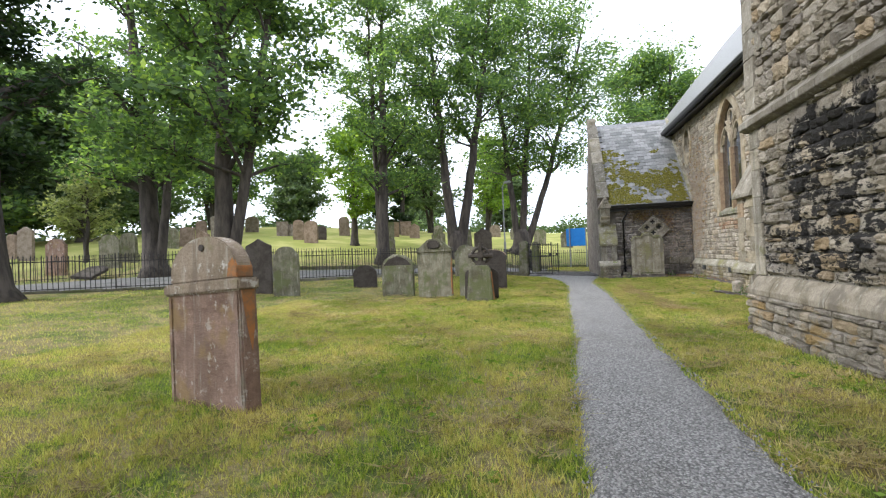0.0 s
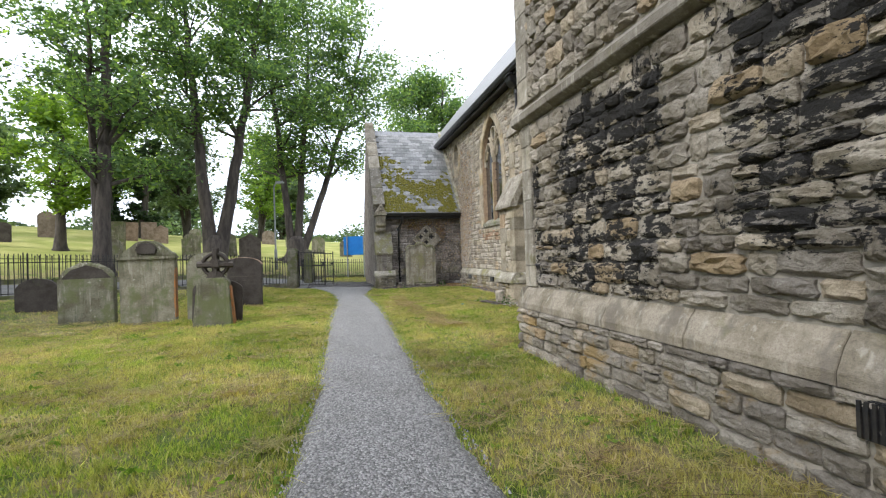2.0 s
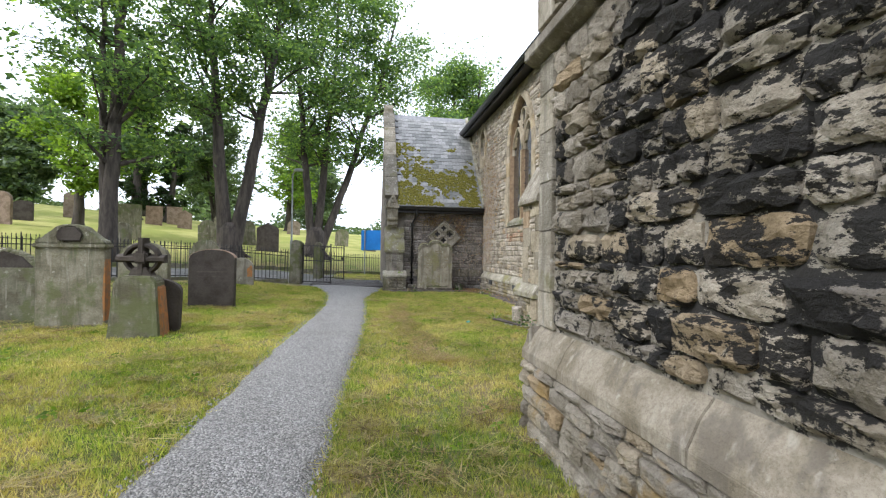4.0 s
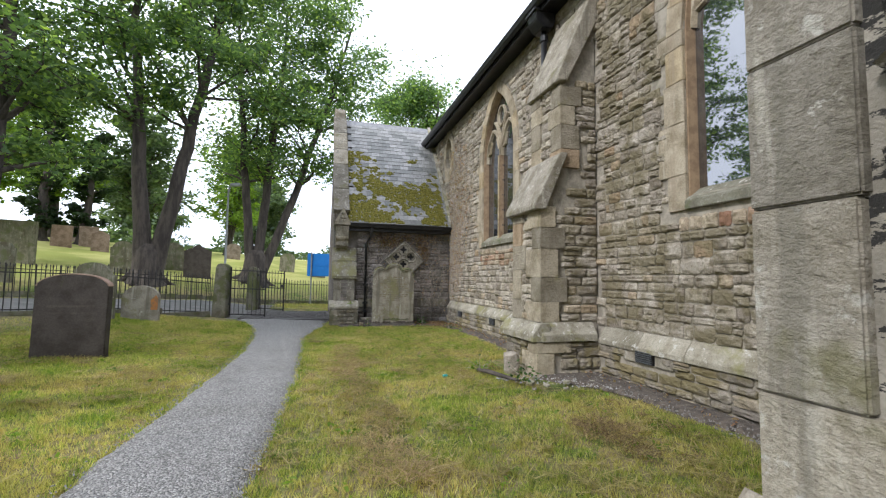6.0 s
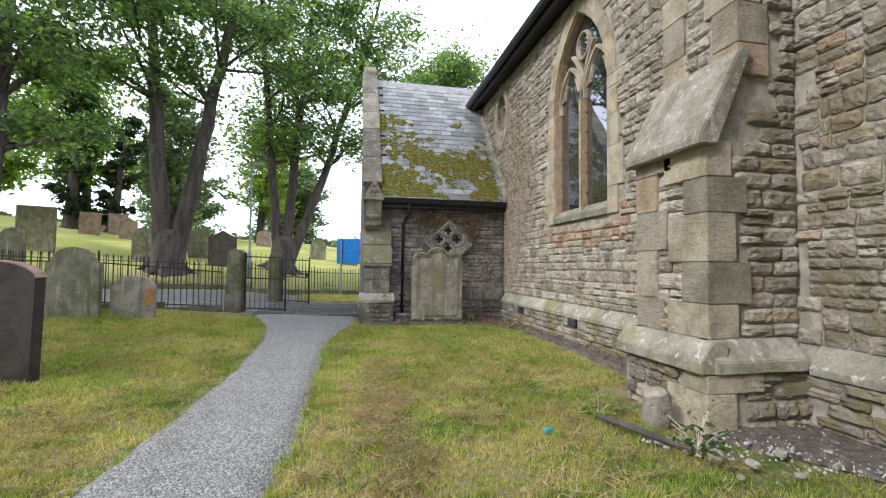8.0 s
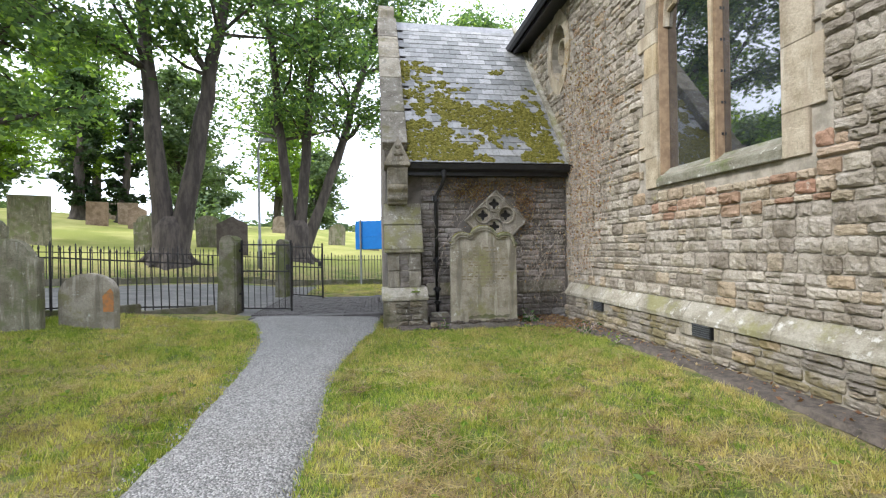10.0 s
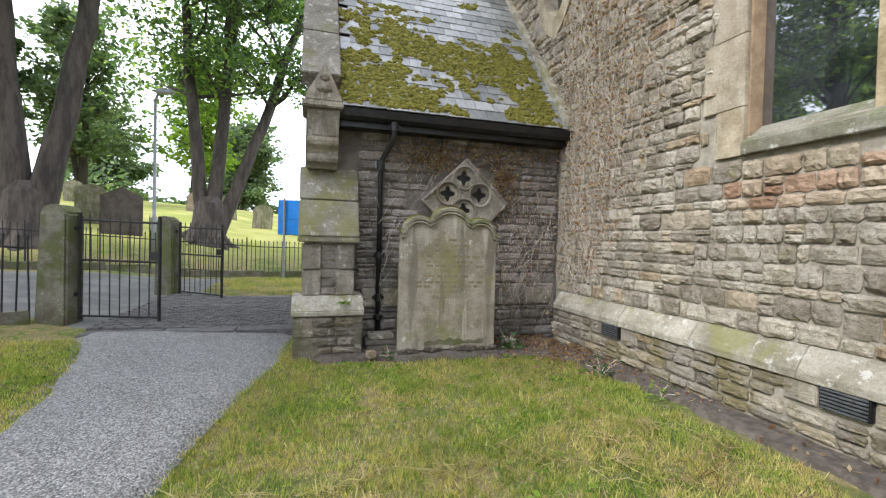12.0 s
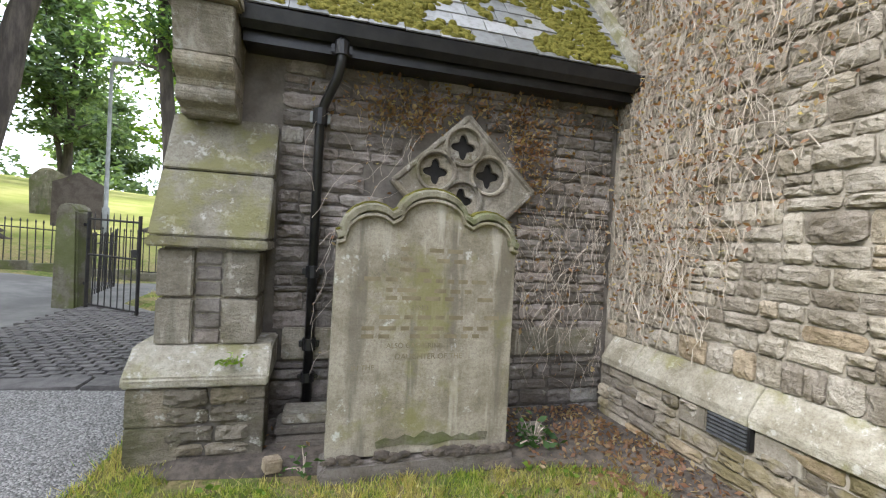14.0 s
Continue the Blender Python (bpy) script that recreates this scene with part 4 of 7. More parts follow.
# coping of the gable, in slabs
cop = structure(new("coping"), "lichened stone coping slabs on the vestry gable", "coping")
up = Vector((0, math.cos(SL), math.sin(SL)))
nrm = Vector((0, -math.sin(SL), math.cos(SL)))
L = (RY + 0.3) / math.cos(SL)
k, s = 0, 0.35
while s < L - 0.1:
    w = min((0.95, 1.2, 0.8)[k % 3], L - s)
    p0, p1 = Vector((0, -0.3, VE)) + up * (s + 0.005), Vector((0, -0.3, VE)) + up * (s + w - 0.005)
    q = [(p0.y, p0.z), (p1.y, p1.z), (p1.y + nrm.y * 0.2, p1.z + nrm.z * 0.2), (p0.y + nrm.y * 0.2, p0.z + nrm.z * 0.2)]
    part("coping_slab", prism(q, "x", VX - 0.06, VX + 0.4, 0.012), M_ASHLAR, cop)
    s, k = s + w, k + 1
for q in ([(RY - 0.14, RZ), (RY + 0.14, RZ), (RY + 0.14, RZ + 0.3), (RY, RZ + 0.5), (RY - 0.14, RZ + 0.3)],):
    part("finial", prism(q, "x", VX - 0.03, VX + 0.36, 0.015), M_ASHLAR, cop)
# kneeler: gableted block over stepped corbels
kn = structure(new("kneeler"), "carved gableted kneeler stone on stepped corbels", "kneeler")
part("gablet", prism([(VX - 0.01, VE + 0.0), (VX + 0.4, VE + 0.0), (VX + 0.4, VE + 0.05), (VX + 0.21, VE + 0.45), (VX - 0.01, VE + 0.05)], "y", -0.5, 0.1, 0.012), M_ASHLAR, kn)
part("cap", boxed(VX - 0.04, VX + 0.42, -0.53, 0.1, VE - 0.075, VE - 0.002, bevel=0.014), M_ASHLAR, kn)
# trefoil hollows on the gablet's face, and three hollow-moulded corbels
for dx, dz in ((-0.07, 0.09), (0.07, 0.09), (0.0, 0.2)):
    part("carved_leaf", tube(bmesh.new(), [(VX + 0.205 + dx, -0.515, VE + 0.03 + dz), (VX + 0.205 + dx * 0.6, -0.5, VE + 0.05 + dz)], [0.02, 0.06], 9), M_ASHLAR, kn)
for z0, z1, y, yb in ((2.6, 2.9, -0.46, -0.38), (2.41, 2.596, -0.4, -0.29), (2.25, 2.406, -0.32, -0.18)):
    q = [(0.0, z0), (yb, z0), (yb - 0.01, z0 + 0.04), (y + 0.02, z1 - 0.09), (y, z1 - 0.05), (y, z1), (0.0, z1)]
    part("corbel", prism(q, "x", VX + 0.02, VX + 0.38, 0.008), M_ASHLAR, kn)
# corner buttress
vb = tagged(new("buttress"), "stone corner buttress with a long sloping cap", "buttress")
part("core", prism([(-0.36, 0.0), (-0.36, 1.4), (-0.01, 2.2), (-0.01, 0.0)], "x", VX + 0.02, -3.03), M_ASHLAR, vb)
for za, zb, yo in ((1.42, 1.86, 0), (1.87, 2.28, 0)):
    f0, f1 = (za - 1.42) / 0.86, (zb - 1.42) / 0.86
    q = [(-0.44 + 0.42 * f0, za), (-0.44 + 0.42 * f1, zb), (-0.01, zb), (-0.01, za)]
    part("capstone", prism(q, "x", VX - 0.06, -2.96, 0.012), M_PLINTH, vb)
part("cap_lip", boxed(VX - 0.065, -2.955, -0.46, -0.02, 1.35, 1.415, bevel=0.012), M_PLINTH, vb)
rv = random.Random(8)
for z0, z1 in ((0.72, 1.02), (1.03, 1.34)):
    for x0, x1, dd in ((VX - 0.01, VX + 0.2, 0), (VX + 0.205, VX + 0.37, -0.012), (VX + 0.375, -3.01, 0)):
        if dd:
            for zz in np.linspace(z0, z1, 4)[:-1]:
                part("stone", boxed(x0, x1, -0.39 - dd, -0.3, zz + 0.004, zz + 0.096, bevel=0.012), M_VESTRY, vb)
        else:
            part("corner_stone", boxed(x0, x1, -0.4, -0.01, z0 + 0.003, z1 - 0.003, bevel=0.01), M_ASHLAR, vb)
part("plinth_block", prism([(-0.4, 0.72), (-0.58, 0.56), (-0.58, 0.5), (-0.01, 0.5), (-0.01, 0.72)], "x", VX - 0.12, -2.9, 0.012), M_PLINTH, vb)
part("foot", boxed(VX - 0.08, -2.94, -0.53, -0.01, -0.3, 0.5, bevel=0.01), M_MORTAR_DARK, vb)
quoins(vb, VX - 0.08, -0.53, 1, 1, -0.05, 0.49, M_FOOT_MOSSY, rv, d=0.02, long=(0.3, 0.4))
quoins(vb, -2.94, -0.53, -1, 1, -0.05, 0.49, M_FOOT_MOSSY, rv, d=0.02, long=(0.2, 0.3))
# band of pale blocks low on the vestry wall
band = structure(new("band"), "low band of dressed stones in the vestry wall", "stone band")
for x0, x1 in ((-2.87, -2.3), (-1.05, -0.55), (-0.545, -0.15)):
    part("stone", boxed(x0, x1, -0.05, 0.1, 0.52, 0.76, bevel=0.012), M_ASHLAR, band)
# eaves board and gutter
ev = structure(new("eaves"), "black eaves gutter along the mossy roof", "gutter")
part("board", boxed(VX + 0.4, -0.02, -0.24, -0.02, VE - 0.2, VE - 0.06), M_PIPE, ev)
part("gutter_run", prism([(-0.36, VE + 0.0), (-0.23, VE + 0.0), (-0.23, VE - 0.1), (-0.28, VE - 0.13), (-0.34, VE - 0.09)], "x", VX + 0.39, -0.02), M_PIPE, ev)
# downpipe
pipe = tagged(new("downpipe"), "black cast iron downpipe with swan neck", "downpipe")
tp = [(-2.54, -0.29, VE - 0.1), (-2.54, -0.29, 2.72), (-2.56, -0.24, 2.62), (-2.64, -0.11, 2.46), (-2.67, -0.08, 2.38), (-2.67, -0.08, 0.12)]
part("pipe_run", tube(bmesh.new(), tp, 0.036, 12), M_PIPE, pipe, smooth=True)
for x, y, z, r, h in ((-2.54, -0.29, 2.76, 0.052, 0.1), (-2.67, -0.08, 2.3, 0.055, 0.12), (-2.67, -0.08, 1.15, 0.05, 0.09), (-2.67, -0.08, 0.6, 0.05, 0.09), (-2.67, -0.08, 0.36, 0.05, 0.07)):
    collar = part("collar", tube(bmesh.new(), [(x, y, z), (x, y, z + h)], r, 12), M_PIPE, pipe)
    part("ear", boxed(x - 0.075, x + 0.075, y - 0.0, y + 0.03, z + 0.02, z + h - 0.02, bevel=0.005), M_GALV if z > 2.2 and z < 2.5 else M_PIPE, collar)
# quatrefoil window set in a diamond
QX, QZ = -1.49, 1.94
quat = structure(new("window_4"), "diamond-shaped carved stone window of four quatrefoils", "carved window")
QR = 0.62
FOILS = [(QX - 0.03 + dx, QZ + 0.105 + dz) for dx, dz in ((0, 0.222), (0.228, 0), (0, -0.222), (-0.228, 0))]


def pierced(outline, holes, y0, y1):
    """A plate in the plane of x and z with holes through it."""
    bm = bmesh.new()
    edges = []
    for loop in [outline, *holes]:
        vs = [bm.verts.new((x, y0, z)) for x, z in loop]
        edges += [bm.edges.new((vs[i], vs[(i + 1) % len(vs)])) for i in range(len(vs))]
    bmesh.ops.triangle_fill(bm, use_beauty=True, use_dissolve=False, edges=edges)
    r = bmesh.ops.extrude_face_region(bm, geom=list(bm.faces))
    bmesh.ops.translate(bm, verts=[v for v in r["geom"] if isinstance(v, bmesh.types.BMVert)], vec=(0, y1 - y0, 0))
    bmesh.ops.recalc_face_normals(bm, faces=bm.faces)
    return bm


def foil_line(cx, cz, r):
    return [(cx + (r + r * 0.3 * math.cos(4 * t)) * math.cos(t), cz + (r + r * 0.3 * math.cos(4 * t)) * math.sin(t)) for t in np.linspace(0, math.tau, 33)[:-1]]


diamond = [(QX - QR, QZ), (QX, QZ - QR), (QX + QR, QZ), (QX, QZ + QR * 0.96)]
rounds = [[(cx + 0.158 * math.cos(t), cz + 0.158 * math.sin(t)) for t in np.linspace(0, math.tau, 25)[:-1]] for cx, cz in FOILS]
part("plate", pierced(diamond, rounds, -0.02, -0.085), M_ASHLAR, quat)
# Black sheet stands in for the shade deep inside the openings.
part("dark_back", prism([(QX - 0.5, QZ + 0.1), (QX, QZ - 0.4), (QX + 0.5, QZ + 0.1), (QX, QZ + 0.56)], "y", -0.016, -0.006), M_PIPE, quat, "black sheet standing in for the shade behind the tracery")
for (cx, cz), rnd_line in zip(FOILS, rounds):
    part("foil", pierced([(cx + (x - cx) * 1.02, cz + (z - cz) * 1.02) for x, z in rnd_line], [foil_line(cx, cz, 0.082)], -0.018, -0.058), M_ASHLAR, quat)
    part("roundel", bar(bmesh.new(), [(cx + 0.158 * math.cos(t), -0.09, cz + 0.158 * math.sin(t)) for t in np.linspace(0, math.tau, 25)], (0, -1, 0), 0.034, 0.045), M_ASHLAR, quat)
for s in (-1, 1):
    for tz in (-1, 1):
        e0, e1 = (QX + s * QR * 0.97, QZ), (QX, QZ + tz * QR * (0.92 if tz > 0 else 0.97))
        part("rim", bar(bmesh.new(), [(e0[0], -0.086, e0[1]), (e1[0], -0.086, e1[1])], (0, -1, 0), 0.05, 0.03), M_ASHLAR, quat)

# ---- gravestones ----


def top_profile(style, w, h):
    """The outline of a headstone: (x, z), foot to foot."""
    a = w / 2
    if style == "round":
        s = h - a * 0.75
        arc = [(-a * math.cos(t), s + a * 0.75 * math.sin(t)) for t in np.linspace(0, math.pi, 13)]
    elif style == "segment":
        arc = [(-a * math.cos(t), h - 0.22 * w + 0.22 * w * math.sin(t)) for t in np.linspace(0, math.pi, 11)]
    elif style == "shoulder":
        arc = [(-a, h - 0.3 * w), (-a * 0.82, h - 0.3 * w), (-a * 0.78, h - 0.22 * w)] + [(-a * 0.7 * math.cos(t), h - 0.2 * w + 0.2 * w * math.sin(t)) for t in np.linspace(0.1, math.pi - 0.1, 9)] + [(a * 0.78, h - 0.22 * w), (a * 0.82, h - 0.3 * w), (a, h - 0.3 * w)]
    elif style == "peak":
        arc = [(-a, h - 0.28 * w), (-a * 0.5, h - 0.16 * w), (0, h), (a * 0.5, h - 0.16 * w), (a, h - 0.28 * w)]
    elif style == "square":
        arc = [(-a, h), (a, h)]
    else:  # three waves
        arc = [(-a, h - 0.3), (-a * 0.93, h - 0.285)]
        arc += [(-a * 0.66 - a * 0.27 * math.cos(t), h - 0.27 + 0.135 * math.sin(t) + 0.03 * (t / 2.6)) for t in np.linspace(0.15, 2.5, 7)]
        arc += [(-a * 0.36 * math.cos(t), h - 0.15 + 0.15 * math.sin(t)) for t in np.linspace(0.12, math.pi - 0.12, 11)]
        arc += [(-x, z) for x, z in arc[8:1:-1]] + [(a * 0.93, h - 0.285), (a, h - 0.3)]
    return [(-a, -0.25)] + arc + [(a, -0.25)]


def headstone(x, y, w, h, style, material, label, turn=-18, lean=0, tip=0, thick=0.14, lettering=0, group="", far=False):
    """An upright gravestone: slab, with a proud face border and worn lines of lettering where they show."""
    t = tagged(new("gravestone"), label, "gravestone", group)
    pr = top_profile(style, w, h)
    part("slab", prism(pr, "y", -thick / 2, thick / 2, 0.0 if far else 0.012), material, t)
    if lettering:
        for k in range(lettering):
            z = h * 0.78 - k * 0.075
            n = 2 if k % 3 else 1
            for i in range(n):
                hw = w * (0.3 if n == 1 else 0.16)
                cx = 0 if n == 1 else (-0.19 + 0.38 * i) * w
                part("worn_lettering", boxed(cx - hw, cx + hw, -thick / 2 - 0.0015, -thick / 2 + 0.004, z, z + 0.028), material, t)
    t.matrix_basis = pose(x, y, hill(x, y), lean, tip, turn)
    return t


# the red sandstone headstone nearest to the path's start
red = tagged(new("gravestone"), "tall red sandstone headstone with a rounded tympanum", "gravestone")
part("slab", boxed(-0.5, 0.5, -0.08, 0.08, -0.25, 0.98, bevel=0.015), M_TOMB_RED, red)
part("panel_border", boxed(-0.47, -0.435, -0.092, -0.07, 0.05, 0.95), M_TOMB_RED, red)
part("panel_border", boxed(0.435, 0.47, -0.092, -0.07, 0.05, 0.95), M_TOMB_RED, red)
part("ledge", boxed(-0.52, 0.52, -0.11, 0.1, 0.965, 1.07, bevel=0.018), M_TOMB_BROWN, red, "projecting brown stone ledge")
arc = [(-0.46, 1.07), (-0.46, 1.16)] + [(-0.46 * math.cos(t), 1.16 + 0.3 * math.sin(t)) for t in np.linspace(0.1, math.pi - 0.1, 13)] + [(0.46, 1.16), (0.46, 1.07)]
part("tympanum", prism(arc, "y", -0.075, 0.075, 0.012), M_TOMB_BROWN, red, "rounded brown top with pale lichen")
part("boss", tube(bmesh.new(), [(0.02, -0.09, 1.36), (0.02, -0.05, 1.36)], 0.03, 10), M_TOMB_DARK, red)
part("lichen_patch", prism([(0.33, 1.08), (0.465, 1.075), (0.465, 1.16), (0.42, 1.25), (0.36, 1.2)], "y", -0.079, 0.079, 0.006), M_LICHEN, red, "orange lichen")
part("lichen_streak", prism([(-0.07, 0.97), (0.05, 0.97), (0.045, 0.7), (0.01, 0.46), (-0.02, 0.62), (-0.05, 0.8)], "x", 0.499, 0.5035), M_LICHEN, red, "orange lichen down the side")
for k in range(5):
    part("worn_lettering", boxed(-0.3 + 0.04 * (k % 2), 0.3 - 0.03 * (k % 3), -0.0825, -0.075, 0.84 - k * 0.07, 0.862 - k * 0.07), M_TOMB_RED, red)
red.matrix_basis = pose(-8.75, -16.42, 0.09, -2, -3.5, -15)

# group beside the path
G = "old gravestones beside the path"
headstone(-12.0, -5.5, 0.81, 0.78, "round", M_TOMB_DARK, "small dark round-topped gravestone in the lawn", 8, group=G)
sk = headstone(-10.15, -7.4, 0.94, 0.9, "square", M_TOMB_GREEN, "mossy pale gravestone with a carved scrolled top", 4, thick=0.18, group=G)
rt = random.Random(4)
bm = bmesh.new()
for k in range(16):
    a = math.pi * k / 15
    bmesh.ops.create_icosphere(bm, subdivisions=1, radius=0.085, matrix=Matrix.Translation((-0.37 * math.cos(a), 0, 0.92 + 0.22 * math.sin(a))) @ Matrix.Diagonal((1.2, 0.8, rt.uniform(0.8, 1.3), 1)))
part("carved_top", bm, M_TOMB_GREEN, sk, "weathered carved scrollwork")
part("carved_core", prism([(-0.42, 0.9), (-0.26, 1.08), (0, 1.17), (0.26, 1.08), (0.42, 0.9)], "y", -0.07, 0.07, 0.01), M_TOMB_DARK, sk)
tall = headstone(-8.92, -7.8, 0.95, 1.3, "square", M_TOMB_GREEN, "tall mossy green gravestone with a pedimented top", 4, thick=0.2, lean=1, group=G)
part("lichen_strip", prism([(0.455, 0.1), (0.44, 0.5), (0.46, 1.0), (0.478, 1.1), (0.478, 0.1)], "y", -0.104, 0.08, 0.004), M_LICHEN, tall, "orange lichen down one edge")
part("cornice", boxed(-0.5, 0.5, -0.14, 0.14, 1.27, 1.34, bevel=0.015), M_TOMB_GREEN, tall)
ped = [(-0.48, 1.34), (-0.46, 1.39), (-0.38, 1.43), (-0.31, 1.5)] + [(-0.25 * math.cos(t), 1.52 + 0.13 * math.sin(t)) for t in np.linspace(0.2, math.pi - 0.2, 7)] + [(0.31, 1.5), (0.38, 1.43), (0.46, 1.39), (0.48, 1.34)]
part("pediment", prism(ped, "y", -0.12, 0.12, 0.012), M_TOMB_GREEN, tall)
part("urn", prism([(-0.17, 1.36), (-0.2, 1.5), (-0.1, 1.62), (0.1, 1.62), (0.2, 1.5), (0.17, 1.36)], "y", -0.15, -0.02, 0.03), M_TOMB_DARK, tall, "dark worn carved urn")
headstone(-7.85, -7.9, 0.72, 1.38, "round", M_TOMB_GREEN, "mossy round-topped gravestone behind the cross", 4, thick=0.14, group=G)
cr = tagged(new("gravestone"), "tapered mossy stone block carrying a ringed cross", "gravestone", G)
part("block", prism([(-0.38, -0.2), (-0.29, 0.82), (-0.2, 0.9), (0.17, 0.9), (0.24, 0.82), (0.32, -0.2)], "y", -0.2, 0.16, 0.02), M_TOMB_GREEN, cr)
part("side_slab", prism([(0.28, -0.2), (0.25, 0.3), (0.22, 0.76), (0.265, 0.74), (0.3, 0.4), (0.36, -0.2)], "y", -0.17, 0.13, 0.015), M_LICHEN, cr, "side stained with orange lichen")
part("cross_ring", bar(bmesh.new(), [(0.21 * math.cos(t), -0.02, 1.14 + 0.2 * math.sin(t)) for t in np.linspace(0, math.tau, 19)], (0, -1, 0), 0.07, 0.12), M_TOMB_DARK, cr)
for a in range(4):
    t = a * math.pi / 2
    dx, dz = math.cos(t), math.sin(t)
    part("cross_arm", bar(bmesh.new(), [(0.03 * dx, -0.02, 1.14 + 0.03 * dz), (0.18 * dx, -0.02, 1.14 + 0.18 * dz), (0.3 * dx, -0.02, 1.14 + 0.3 * dz)], (0, -1, 0), 0.12, 0.18), M_TOMB_DARK, cr)
part("cross_boss", boxed(-0.09, 0.09, -0.13, 0.08, 1.07, 1.25, bevel=0.03), M_TOMB_DARK, cr)
part("cross_foot", prism([(-0.16, 0.88), (-0.09, 1.02), (0.09, 1.02), (0.16, 0.88)], "y", -0.1, 0.1, 0.015), M_TOMB_DARK, cr)
cr.matrix_basis = pose(-7.52, -8.72, 0.09, 2, 1, 6)
rgh = headstone(-7.55, -8.45, 0.86, 0.84, "segment", M_TOMB_DARK, "low rough dark gravestone behind the cross block", 6, thick=0.16, tip=2, group=G)
dark = headstone(-7.62, -5.4, 0.93, 1.26, "segment", M_TOMB_DARK, "dark brown gravestone with a pale lichened arched top", 2, lean=-2, thick=0.17, group=G)
ar = [(-0.465 * math.cos(t), 1.055 + 0.205 * math.sin(t)) for t in np.linspace(0.12, math.pi - 0.12, 13)]
part("lichen_rim", bar(bmesh.new(), [(x, 0.0, z - 0.01) for x, z in ar], (0, -1, 0), 0.035, 0.165), M_TOMB_FAR, dark, "pale grey lichen along the top edge")
for k in range(4):
    part("worn_lettering", boxed(-0.3, 0.3, -0.0865, -0.08, 0.85 - k * 0.1, 0.88 - k * 0.1), M_TOMB_DARK, dark)
headstone(-9.28, -0.84, 0.98, 1.36, "shoulder", M_TOMB_GREEN, "mossy green shouldered gravestone by the railings", -4, group="gravestones by the railings")
lo = headstone(-8.32, -0.58, 0.84, 0.86, "round", M_TOMB_TAN, "small tan round-topped gravestone with orange lichen", -4, group="gravestones by the railings")
part("lichen_patch", prism([(0.25, 0.25), (0.405, 0.25), (0.405, 0.55), (0.36, 0.62), (0.24, 0.5)], "y", -0.076, -0.06, 0.004), M_LICHEN, lo, "orange lichen")
headstone(-14.7, -7.5, 0.78, 1.72, "peak", M_TOMB_DARK, "tall dark gravestone with an ornate pointed top", 14, group=G)
headstone(-13.4, -8.05, 0.74, 1.47, "shoulder", M_TOMB_GREEN, "mossy shouldered gravestone on the lawn", 16, group=G)

# the wide headstone against the vestry
big = tagged(new("gravestone"), "wide tan headstone with a wavy mossy moulded top", "gravestone")
pr = top_profile("wave", 1.19, 1.76)
slab = [(x, max(z, 0.12)) for x, z in pr]
part("slab", prism([(x, z) for x, z in slab], "y", -0.05, 0.07, 0.008), M_TOMB_TAN, big)
edge = [(x, z) for x, z in pr if z > 0.2]
part("moulding", bar(bmesh.new(), [(x, -0.04, z + 0.012) for x, z in edge], (0, -1, 0), 0.07, 0.1), M_TOMB_GREEN, big, "mossy moulded top edge")
part("moulding_lip", bar(bmesh.new(), [(x, -0.06, z - 0.03) for x, z in edge], (0, -1, 0), 0.03, 0.05), M_TOMB_TAN, big)
part("moss_edge", bar(bmesh.new(), [(x * 1.01, 0.0, z + 0.05) for x, z in edge], (0, -1, 0), 0.02, 0.1), M_MOSS, big, "yellow-green moss")
part("base_stone", prism([(-0.63, -0.1), (-0.63, 0.06), (-0.6, 0.1), (0.61, 0.12), (0.63, 0.07), (0.63, -0.1)], "y", -0.1, 0.14, 0.014), M_VESTRY, big)
rl = random.Random(12)
sp = [(-0.3 + 0.75 * k / 12, 0.21 + 0.07 * abs(noise.noise((k * 0.9, 3, 1))) + 0.02 * (k % 2)) for k in range(13)]
part("spalled_edge", prism(sp + [(0.44, 0.175), (0.2, 0.19), (0.05, 0.165), (-0.12, 0.185), (-0.29, 0.17)], "y", -0.0535, -0.04), M_WOODPOST, big, "dark hollow where the face has flaked")


def words(parent, text, x, z, size, material, depth=0.0516):
    cu = bpy.data.curves.new("lettering", "FONT")
    cu.body, cu.size, cu.extrude, cu.align_x = text, size, 0.0008, "CENTER"
    tmp = bpy.data.objects.new("lettering", cu)
    me = bpy.data.meshes.new_from_object(tmp)
    bpy.data.objects.remove(tmp)
    me.materials.clear()
    me.materials.append(material)
    ob = new("lettering", me)
    ob.parent = parent
    ob.matrix_basis = pose(x, -depth, z, 90, 0, 0)
    ob["label"] = "worn dark incised lettering"


M_INSCR = plain_mat("worn_inscription", (0.15, 0.125, 0.075), (0.21, 0.175, 0.11), 9, 0.95)
bm = bmesh.new()
for k in range(46):
    x = rl.choice((rl.uniform(-0.62, -0.1), rl.uniform(0.0, 0.62)))
    bmesh.ops.create_icosphere(bm, subdivisions=1, radius=rl.uniform(0.018, 0.04), matrix=Matrix.Translation((x, -0.07 - rl.random() * 0.03, 0.115 + rl.random() * 0.03)) @ Matrix.Diagonal((1.5, 0.7, 0.8, 1)))
tagged(part("moss", bm, M_SOIL, big), "brown moss and flaked stone along the foot", kind="stuff")
words(big, "DAUGHTER OF THE", 0.02, 0.72, 0.05, M_INSCR)
words(big, "ALSO CATHERINE", -0.08, 0.79, 0.045, M_INSCR)
words(big, "IN THE", -0.4, 0.655, 0.045, M_INSCR)
words(big, "32ND", -0.06, 1.03, 0.045, M_INSCR)
